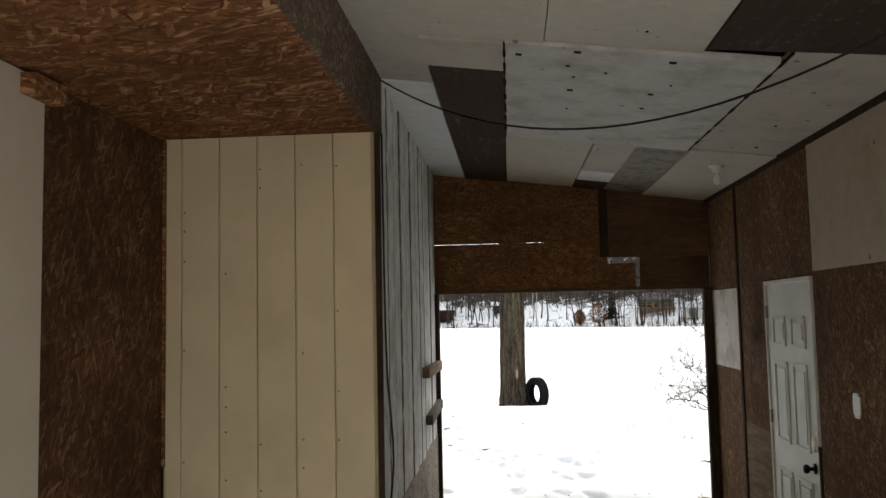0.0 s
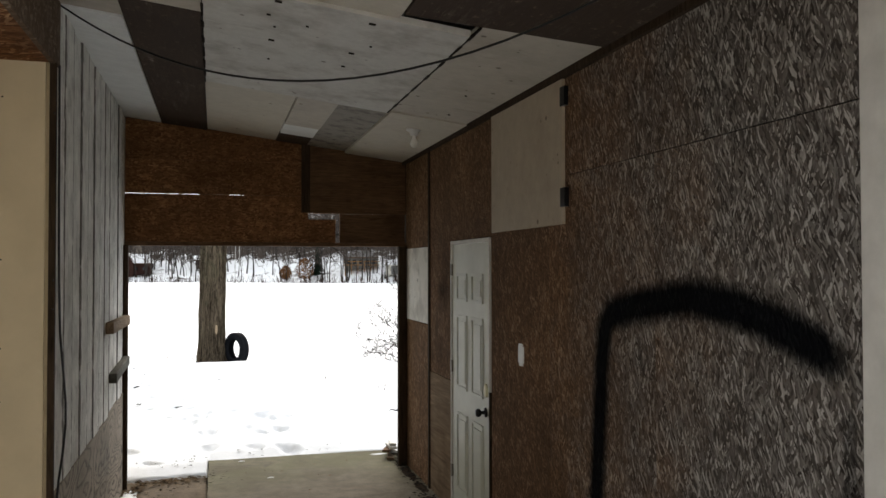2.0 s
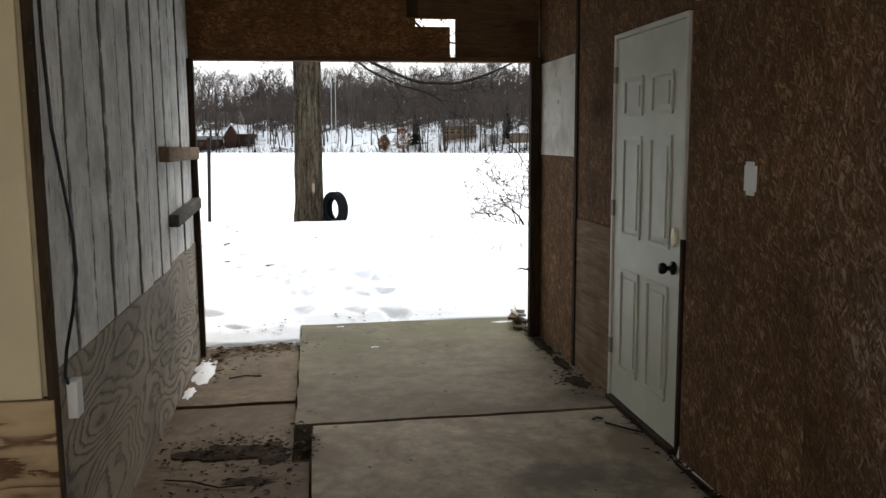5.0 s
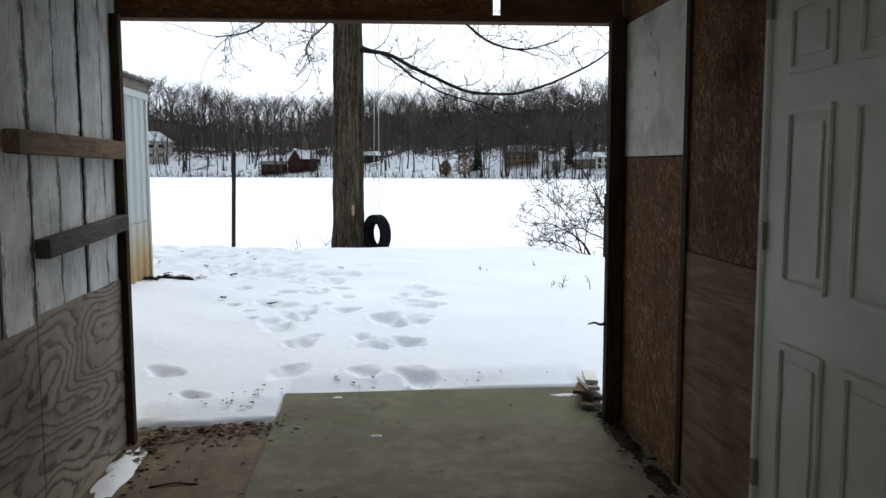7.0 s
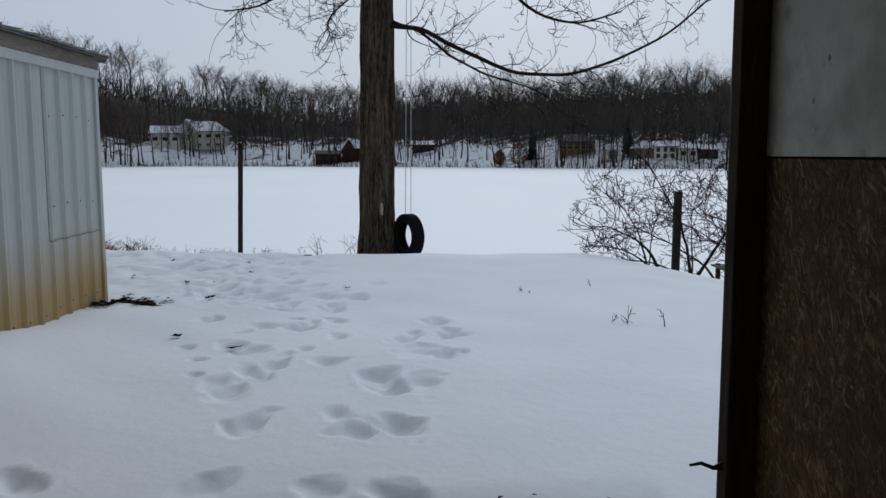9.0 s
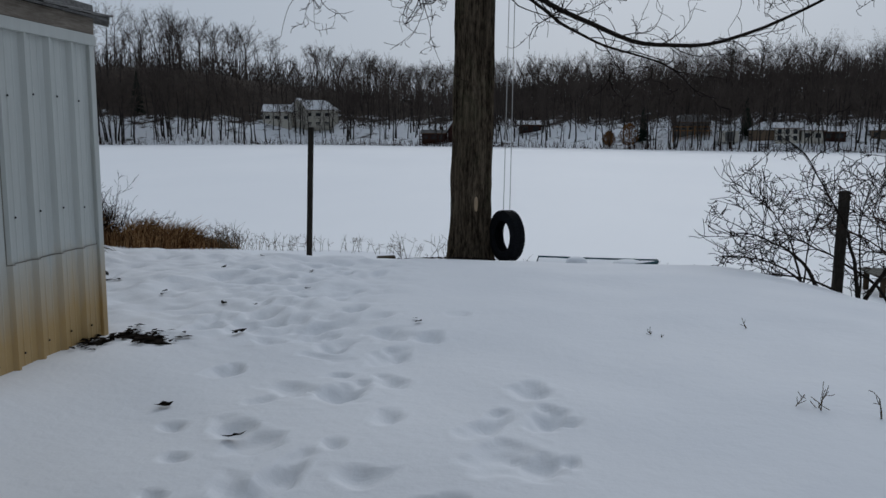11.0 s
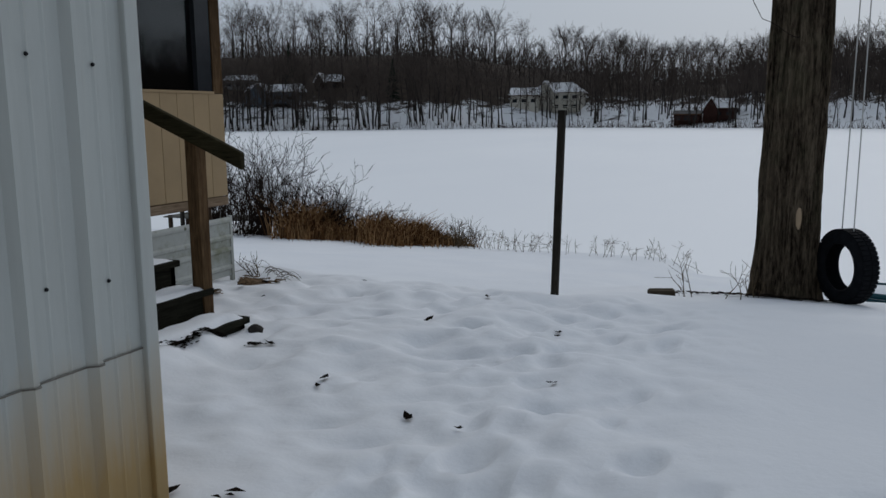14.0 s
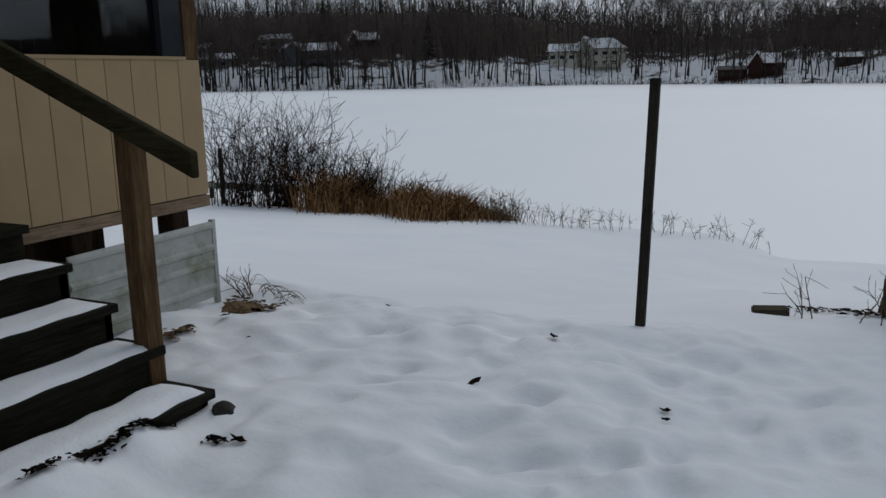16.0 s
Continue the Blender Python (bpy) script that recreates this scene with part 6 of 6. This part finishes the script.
arching_shrub(6.1, 17.35, 8, ((0.0, 0.0, 1.0, 2.3, 0.03), (0.5, 0.0, 1.0, 2.3, 0.028), (-0.5, 0.0, 1.0, 2.2, 0.024), (-0.2, 0.3, 1.0, 2.0, 0.018)), TWIG_RED, "tall bare tangled shrub with reddish stems")
arching_shrub(7.0, 17.9, 9, ((0.0, 0.0, 1.0, 2.4, 0.03), (0.5, 0.1, 1.0, 2.2, 0.026), (-0.5, 0.0, 1.0, 2.4, 0.026)), TWIG, "bare tangled shrub at the yard's edge")
shrub(7.9, 18.6, 14, 4, 4.6, 0.45, TWIG, "tall thin bare sapling beyond the shrubs", 0.02, 2, (-0.25, 0.0), name="sapling")


def thicket():
    """The brush and reeds at the near shore."""
    rng = np.random.default_rng(31)
    for k in range(13):
        u = k / 12
        x = -15.2 + 4.9 * u + rng.normal(0, 0.15)
        y = 29.6 + rng.normal(0, 0.5)
        bush = thing("shore_bush", x, y, floor_at(x, y) - 0.08, "bare dark brush at the lake's edge", "shrub", "brush at the near shore")
        tall = 2.5 - 1.5 * max(0, u - 0.35) / 0.65
        for _ in range(32):
            out = []
            d = np.array([rng.normal(0.12, 0.30), rng.normal(0, 0.2), 1.0])
            curl(rng, (rng.normal(0, 0.28), rng.normal(0, 0.2), 0), d / np.linalg.norm(d), tall * rng.uniform(0.45, 1.05), rng.uniform(0.011, 0.021), 2 if rng.random() < 0.5 else 1, out, 0.28)
            part("stem", as_lists(prisms([(*c[:6], max(c[6], 0.0055), max(c[7], 0.0045)) for c in out], 3)), BRUSH, bush)
    shrub(-15.0, 28.6, 95, 3, 2.9, 0.35, TWIG, "thin bare sapling by the dock post", 0.02, 2, name="sapling")
    segs = []
    for k in range(6800):
        u = rng.random() ** 0.9
        u = u + 0.03 * math.sin(u * 47) + 0.015 * math.sin(u * 131)
        x = -12.7 + 5.0 * u + rng.normal(0, 0.2)
        y = 29.7 + rng.normal(0, 0.6) - 0.4 * u + 0.35 * math.sin(x * 2.3)
        z = floor_at(x, y)
        h = rng.uniform(0.25, 1.05) * (1.2 - 0.6 * min(1.0, u)) * (0.8 + 0.3 * math.sin(x * 4.3 + math.sin(x * 2.1)))
        dx, dy = rng.normal(0.06, 0.22), rng.normal(0, 0.2)
        m = (x + dx * h * 0.4, y + dy * h * 0.4, z + h * 0.6)
        segs.append((x, y, z - 0.05, *m, 0.010, 0.008))
        segs.append((*m, x + dx * h * 1.6, y + dy * h * 1.6, z + h * rng.uniform(0.85, 1.05), 0.008, 0.003))
    tagged(part("reed_bed", as_lists(prisms(segs)), REED), "dry orange-brown reeds at the lake's edge", "reeds", "", "stuff")
    segs = []
    for cx, n, s, h0 in ((-7.3, 150, 0.25, 0.85), (-6.6, 50, 0.3, 0.6), (-6.0, 50, 0.3, 0.6), (-5.4, 36, 0.3, 0.6), (-4.7, 40, 0.35, 0.6), (-3.6, 36, 0.25, 0.5), (-2.5, 40, 0.35, 0.55), (-1.9, 20, 0.2, 0.6), (0.5, 10, 0.3, 0.5), (4.4, 20, 0.3, 0.4)):
        for _ in range(n // (2 if cx < -7 else 4)):
            x = cx + rng.normal(0, s)
            y = 29.0 - 0.16 * (cx + 7) + rng.normal(0, 0.25)
            z = floor_at(x, y)
            h = h0 * rng.uniform(0.2, 0.85)
            top = np.array((x + rng.normal(0, 0.3) * h, y + rng.normal(0, 0.3) * h, z + h))
            segs.append((x, y, z - 0.05, *top, 0.007, 0.003))
            for _ in range(5):
                q = np.array((x, y, z)) + (top - np.array((x, y, z))) * rng.uniform(0.5, 0.95)
                e = q + rng.normal(0, 0.085, 3) + np.array((0, 0, 0.05))
                segs.append((*q, *e, 0.004, 0.003))
    tagged(part("dry_weeds", as_lists(prisms(segs)), WEED), "thin dry weeds standing in the shore snow", "weeds", "", "stuff")


thicket()


def weed(x, y, h, n, seed, label, mat=WEED, r=0.006):
    rng = np.random.default_rng(seed)
    t = thing("dry_stalk", x, y, floor_at(x, y) - 0.03, label, "weed", "dry stalks in the snow")
    for k in range(n):
        out = []
        d = np.array([rng.normal(0, 0.45), rng.normal(0, 0.3), 1.0])
        grow(rng, (rng.normal(0, 0.04), rng.normal(0, 0.03), 0), d / np.linalg.norm(d), h * rng.uniform(0.5, 1.0), r, 1, out, 2, 0.3, 0.1, 0.7)
        out = [(*c[:6], max(c[6], 0.0025), max(c[7], 0.0016)) for c in out]
        part("stem", as_lists(prisms(out)), mat, t)


weed(2.66, 11.44, 0.17, 3, 1, "small dry twiggy stalk in the snow", r=0.004)
weed(2.95, 11.42, 0.16, 1, 2, "leaning dry twig in the snow")
weed(2.08, 12.91, 0.09, 2, 3, "small dry stalk in the snow")
weed(2.68, 13.15, 0.09, 1, 4, "small dry stalk in the snow")
weed(-0.55, 18.3, 0.55, 3, 5, "thin dry weed on the bank")
weed(-0.1, 18.2, 0.35, 2, 6, "thin dry weed on the bank")
weed(0.05, 18.5, 0.3, 4, 7, "dry weeds at the foot of the tree")
weed(-3.92, 16.12, 0.24, 5, 8, "dry weeds at the porch corner")
tuft = []
tuft_rng = np.random.default_rng(77)
for k in range(24):
    p = np.array([-3.86 + tuft_rng.normal(0, 0.10), 16.22 + tuft_rng.normal(0, 0.05), 0.0])
    p[2] = floor_at(p[0], p[1]) - 0.01
    d = np.array([tuft_rng.normal(0.55, 0.5), tuft_rng.normal(0, 0.3), 1.0])
    for i in range(6):
        q = p + d / np.linalg.norm(d) * 0.036
        tuft.append((*p, *q, 0.0022, 0.0018))
        p, d = q, d + np.array([0.15, 0, -0.42])
tagged(part("dry_grass_tuft", as_lists(prisms(tuft)), WEED), "tuft of curled dry grass at the porch corner", "grass", "", "stuff")
WEED_PALE = plain("pale_straw", (0.42, 0.34, 0.23), 0.9, vary=0.3, scale=20)
weed(2.0, 2.5, 0.62, 6, 9, "pale dry weed stalk by the board wall", WEED_PALE, 0.0028)
weed(2.03, 2.62, 0.25, 2, 10, "short pale dry weed by the board wall", WEED_PALE, 0.0028)

# ---- small things ----
stone = bmesh.new()
box(stone, -0.13, 0.13, -0.07, 0.07, 0, 0.06)
bmesh.ops.bevel(stone, geom=stone.edges[:], offset=0.012, segments=2, affect="EDGES")
ob = tagged(part("flat_stone", stone, plain("stone", (0.06, 0.048, 0.032), 0.9)), "flat brown stone half in snow", "stone")
ob.matrix_world = pose(-0.80, 18.35, floor_at(-0.80, 18.35) - 0.01, 3, -2, 12)


def leaf_mesh():
    bm = bmesh.new()
    pts = [(-0.06, 0, 0.012), (-0.03, 0.025, 0.004), (0.0, 0.032, 0.012), (0.03, 0.02, 0.02), (0.065, 0.0, 0.028), (0.03, -0.022, 0.006), (0.0, -0.03, 0.016), (-0.03, -0.02, 0.002)]
    top = [bm.verts.new(p) for p in pts]
    c = bm.verts.new((0, 0, 0.006))
    for a, b in zip(top, top[1:] + top[:1]):
        bm.faces.new((a, b, c))
    bmesh.ops.solidify(bm, geom=bm.faces[:], thickness=0.0015)
    return bm


leaf_ob = None
rng = random.Random(3)
spots = [(-1.2, 13.48, 1.0), (-0.72, 12.51, 1.2), (-1.83, 13.78, 1.0), (-0.92, 13.42, 0.6), (-0.73, 14.23, 0.8), (-1.79, 16.13, 1.1), (0.44, 12.93, 0.9), (-0.57, 11.07, 1.1), (-0.73, 12.47, 0.9), (-1.81, 13.68, 0.7), (0.4, 13.03, 0.6),
         (-0.99, 15.26, 0.6), (-1.92, 15.3, 0.9), (-1.01, 15.37, 0.8), (-2.48, 14.22, 1.0), (-2.97, 16.29, 0.6), (-3.69, 15.57, 1.0), (-3.6, 15.75, 0.9), (-3.3, 15.3, 0.7), (-0.06, 10.69, 1.3), (0.6, 8.5, 0.7)]
for x, y, s in spots:
    m = pose(x, y, floor_at(x, y) + 0.012, rng.uniform(-15, 15), rng.uniform(-15, 15), rng.uniform(0, 360)) @ Matrix.Scale(s * 0.72, 4)
    if leaf_ob is None:
        leaf_ob = tagged(part("fallen_leaf", leaf_mesh(), LEAF), "curled dark brown leaf lying on snow", "leaf", "leaves on the snow")
        ob = leaf_ob
    else:
        ob = tagged(new("fallen_leaf", leaf_ob.data), "curled dark brown leaf lying on snow", "leaf", "leaves on the snow")
    ob.matrix_world = m


def litter(name, spots, n, seed, mat, label, z_of, size=0.03):
    """Loose leaf and bark scraps strewn round the given places."""
    rng = np.random.default_rng(seed)
    verts, faces = [], []
    for k in range(n):
        x0, y0, sx, sy = spots[k % len(spots)]
        x, y = x0 + rng.normal(0, sx), y0 + rng.normal(0, sy)
        z = z_of(x, y) + 0.003 + rng.random() * 0.012
        a, s = rng.uniform(0, 6.28), size * rng.uniform(0.4, 1.3)
        o = len(verts)
        for u, v, w in ((-1, 0, 0.1), (0, 0.45, 0.35), (1, 0, 0.15), (0, -0.45, 0.4)):
            verts.append((x + s * (u * math.cos(a) - v * math.sin(a)), y + s * (u * math.sin(a) + v * math.cos(a)), z + s * w * rng.uniform(0.2, 1.0)))
        faces.append((o, o + 1, o + 2, o + 3))
    return tagged(part(name, (verts, faces), mat), label, "leaf litter", "", "stuff")


litter("leaf_litter", [(-0.1, 5.75, 0.2, 0.16), (0.12, 5.6, 0.15, 0.2), (-0.22, 7.2, 0.1, 0.14), (0.0, 5.8, 0.2, 0.1), (0.1, 7.6, 0.2, 0.12), (-0.05, 5.1, 0.16, 0.15), (0.3, 5.55, 0.08, 0.18)], 620, 1, LEAF, "dark dead leaves and bark scraps on the low strip",
       lambda x, y: -0.06 if x < 0.3 else 0.002, 0.018)
litter("leaf_litter", [(2.04, 7.2, 0.035, 0.25), (2.05, 6.8, 0.035, 0.2), (2.0, 6.35, 0.06, 0.12), (2.06, 7.6, 0.03, 0.1), (2.07, 5.0, 0.03, 0.6)], 330, 2, LEAF, "dark dead leaves gathered along the wall", lambda x, y: 0.012, 0.02)
litter("leaf_litter", [(-0.15, 7.72, 0.14, 0.08), (0.1, 7.78, 0.14, 0.05), (-0.3, 7.5, 0.05, 0.12)], 260, 11, LEAF_TAN, "brown leaves gathered inside the doorway", lambda x, y: -0.046, 0.03)
litter("leaf_litter", [(0.9, 6.4, 0.5, 0.6), (1.2, 7.4, 0.4, 0.4), (1.2, 4.8, 0.5, 0.5)], 60, 3, LEAF_TAN, "few tan leaf scraps on the slab", lambda x, y: 0.006, 0.018)
litter("leaf_litter", [(-1.30, 12.26, 0.10, 0.07), (-1.15, 12.16, 0.09, 0.06), (-1.42, 11.98, 0.05, 0.12)], 200, 4, LEAF, "black wet leaves at the shed's corner", lambda x, y: floor_at(x, y) + 0.002, 0.035)
litter("leaf_litter", [(-3.86, 16.02, 0.13, 0.07), (-3.72, 15.88, 0.08, 0.06), (-3.74, 15.2, 0.05, 0.06)], 110, 5, LEAF_TAN, "brown leaves at the porch corner", lambda x, y: floor_at(x, y) + 0.004, 0.04)
litter("leaf_litter", [(-0.35, 18.75, 0.22, 0.1), (0.1, 18.55, 0.2, 0.06), (0.45, 18.6, 0.2, 0.06)], 240, 6, LEAF, "dark leaves at the foot of the tree", lambda x, y: floor_at(x, y) + 0.004, 0.04)
litter("snow_debris", [(0.0, 8.05, 0.25, 0.10), (0.3, 8.2, 0.2, 0.08), (1.5, 8.45, 0.4, 0.05)], 44, 7, LEAF, "dark scraps at the snow's edge", lambda x, y: floor_at(x, y) + 0.004, 0.02)

wire = bmesh.new()
tube(wire, [(1.90, 5.66, 0.012), (1.93, 5.69, 0.012), (1.96, 5.66, 0.012), (1.95, 5.60, 0.012), (2.02, 5.50, 0.012), (2.09, 5.42, 0.012)], 0.006, 6)
tagged(part("bent_wire", wire, IRON), "thin bent dark wire lying on the slab", "wire", "", "thing")


def snow_patch(cx, cy, rx, ry, z, h, seed, mat=SNOW, name="snow_patch", label="small patch of blown-in snow on the floor", kind="snow", follow=False):
    bm = bmesh.new()
    rows = []
    for i in range(7):
        u = i / 6
        rows.append([])
        for k in range(28):
            a = math.tau * k / 28
            q = (1 + 0.5 * noise.noise((math.cos(a) * 2.2, math.sin(a) * 2.2, seed)) + 0.2 * noise.noise((math.cos(a) * 7, math.sin(a) * 7, seed))) * u
            rows[-1].append(bm.verts.new((cx + rx * q * math.cos(a), cy + ry * q * math.sin(a), (floor_at(cx + rx * q * math.cos(a), cy + ry * q * math.sin(a)) if follow else z) + h * (1 - u * u))))
    for a, b in zip(rows, rows[1:]):
        for k in range(28):
            bm.faces.new((a[k], a[(k + 1) % 28], b[(k + 1) % 28], b[k]))
    bmesh.ops.remove_doubles(bm, verts=bm.verts[:], dist=0.0005)
    tagged(part(name, bm, mat, None, "", True), label, kind, "", "thing")


snow_patch(-0.335, 7.22, 0.075, 0.33, -0.050, 0.022, 1)
snow_patch(-0.365, 6.72, 0.034, 0.14, -0.050, 0.012, 2)
snow_patch(0.335, 4.30, 0.035, 0.16, -0.056, 0.012, 3)
snow_patch(0.62, 8.16, 0.03, 0.012, 0.008, 0.006, 4)
snow_patch(0.85, 7.45, 0.03, 0.012, 0.008, 0.006, 5)
snow_patch(1.95, 8.1, 0.08, 0.03, 0.008, 0.008, 6)
DIRT_WET = plain("damp_dirt", (0.045, 0.028, 0.016), 0.9, vary=0.55, scale=16, bump=0.6)
WET = plain("wet_soil", (0.012, 0.009, 0.006), 0.85, vary=0.5, scale=20, bump=0.6)
for cx, cy, rx, ry, seed in ((-1.28, 12.24, 0.15, 0.08, 7), (-1.13, 12.14, 0.10, 0.05, 8), (-1.42, 12.0, 0.05, 0.10, 9)):
    snow_patch(cx, cy, rx, ry, 0, 0.014, seed, WET, "soil_patch", "bare wet black soil at the shed's corner", "soil", True)
for cx, cy, rx, ry, seed in ((-0.02, 5.68, 0.26, 0.10, 21), (0.12, 5.28, 0.14, 0.07, 22), (-0.24, 5.0, 0.12, 0.05, 23), (-0.25, 7.35, 0.07, 0.10, 24), (0.2, 5.62, 0.08, 0.16, 25), (-0.1, 4.75, 0.20, 0.05, 26)):
    snow_patch(cx, cy, rx, ry, -0.056, 0.006, seed, DIRT_WET, "soil_patch", "damp brown dirt and rotted leaves on the concrete", "soil")
for cx, cy, rx, ry, seed in ((2.07, 7.25, 0.055, 0.30, 31), (2.07, 6.75, 0.05, 0.22, 32), (2.04, 6.35, 0.08, 0.16, 33), (2.09, 4.3, 0.025, 0.7, 34)):
    snow_patch(cx, cy, rx, ry, 0.006, 0.008, seed, DIRT_WET, "soil_patch", "damp brown dirt gathered at the wall's foot", "soil")
litter("soil_clods", [(-2.775, 14.04, 0.012, 0.05), (-2.77, 13.80, 0.014, 0.06), (-2.775, 14.10, 0.010, 0.03), (-2.77, 13.78, 0.012, 0.10), (-2.765, 13.54, 0.012, 0.04), (-2.775, 13.92, 0.010, 0.03), (-2.58, 14.2, 0.03, 0.012)], 320, 61, WET, "crumbled wet black soil showing through snow at the stairs",
       lambda x, y: floor_at(x, y) + 0.006, 0.02)
rock = bmesh.new()
bmesh.ops.create_icosphere(rock, subdivisions=3, radius=0.055)
for v in rock.verts:
    v.co *= 1 + 0.45 * noise.noise(v.co * 16)
    v.co.z *= 0.8
ob = tagged(part("rock", rock, plain("grey_rock", (0.055, 0.05, 0.047), 0.85, vary=0.35, scale=14, bump=0.4), None, "", True), "small grey rock beside the bottom stair", "rock", "", "thing")
ob.matrix_world = pose(-2.73, 14.42, floor_at(-2.73, 14.42) - 0.005, 8, 12, 20)
for k, pts in enumerate((((-0.28, 5.35), (-0.15, 5.30), (-0.02, 5.22), (0.10, 5.22)), ((-0.15, 7.0), (-0.05, 7.03), (0.06, 7.02)))):
    twig = bmesh.new()
    tube(twig, [(x, y, -0.046 + 0.005 * (i % 2)) for i, (x, y) in enumerate(pts)], 0.004, 5)
    tagged(part("fallen_twig", twig, TWIG_RED), "bent dark twig lying on the dirty concrete", "twig", "twigs on the low strip", "thing")
snow_patch(-3.83, 15.90, 0.15, 0.13, 0, 0.045, 10, LEAF_TAN, "soil_patch", "brown leafy ground at the porch corner", "soil", True)
pile = thing("scrap_pile", 2.06, 7.93, 0.0, "small stack of old boards leaning by the doorway", "scrap wood")
for k, (dx, dy, dz, a) in enumerate(((-0.02, 0.0, 0, 78), (0.01, 0.05, 0.03, 96), (-0.03, 0.08, 0.055, 70), (0.0, 0.06, 0.085, 88), (0.02, 0.10, 0.112, 80))):
    bm = boxes((-0.15, 0.15, -0.035, 0.035, 0, 0.022), bevel=0.003)
    ob = part("board", bm, (LUMBER_Y, LUMBER_GREY, STUD_X, TRIM_WHITE, TRIM_WHITE)[k], pile)
    ob.matrix_local = pose(dx, dy, dz + 0.012, 2, 3, a)
twig = bmesh.new()
tube(twig, [(2.045, 7.60, 0.53), (2.02, 7.60, 0.525), (1.99, 7.61, 0.535), (1.96, 7.62, 0.525)], [0.012, 0.007, 0.006, 0.004], 6)
part("bent_nail", twig, IRON, lintel, "rusty hook on the jamb")

def barrel(x, y):
    t = thing("rusty_barrel", x, y, floor_at(x, y) + 0.0, "dark rusty steel barrel lying under the shrubs", "barrel", turn=-12)
    rust = plain("dark_rust", (0.020, 0.011, 0.008), 0.8, vary=0.4, scale=5)
    bm = bmesh.new()
    prof = [(0.0, -0.44), (0.27, -0.44), (0.29, -0.46), (0.30, -0.45), (0.295, -0.17), (0.312, -0.15), (0.295, -0.13), (0.295, 0.13), (0.312, 0.15), (0.295, 0.17), (0.30, 0.45), (0.29, 0.46), (0.27, 0.44), (0.0, 0.44)]
    lathe(bm, prof, 32, pose(0, 0, 0.30, 0, 90, 0))
    part("shell", bm, rust, t, "", True)
    bm = bmesh.new()
    lathe(bm, [(0.0, 0.012), (0.03, 0.012), (0.034, 0.0)], 12, pose(-0.44, -0.12, 0.42, 0, -90, 0))
    part("bung", bm, IRON, t, "round bung plug")


barrel(6.40, 17.15)


def dock(x, y, w, dep, label):
    t = thing("dock", x, y, LAKE - 0.1, label, "dock")
    n = int(w / 0.16)
    mesh = None
    for k in range(n):
        if mesh is None:
            ob = part("plank", boxes((0, 0.145, -dep / 2, dep / 2, 0.55, 0.59)), LUMBER_GREY, t)
            mesh = ob.data
        else:
            ob = new("plank", mesh)
            ob.parent = t
        ob.location.x = -w / 2 + 0.16 * k
    for sx in (-1, 1):
        for sy in (-1, 1):
            part("leg", boxes((sx * w * 0.45 - 0.05, sx * w * 0.45 + 0.05, sy * dep * 0.4 - 0.05, sy * dep * 0.4 + 0.05, 0, 0.62)), STUD, t)


dock(10.2, 26.5, 3.2, 1.2, "weathered grey dock section at the shore")
dock(-16.2, 31.2, 4.0, 1.0, "snowy grey dock section behind the brush")
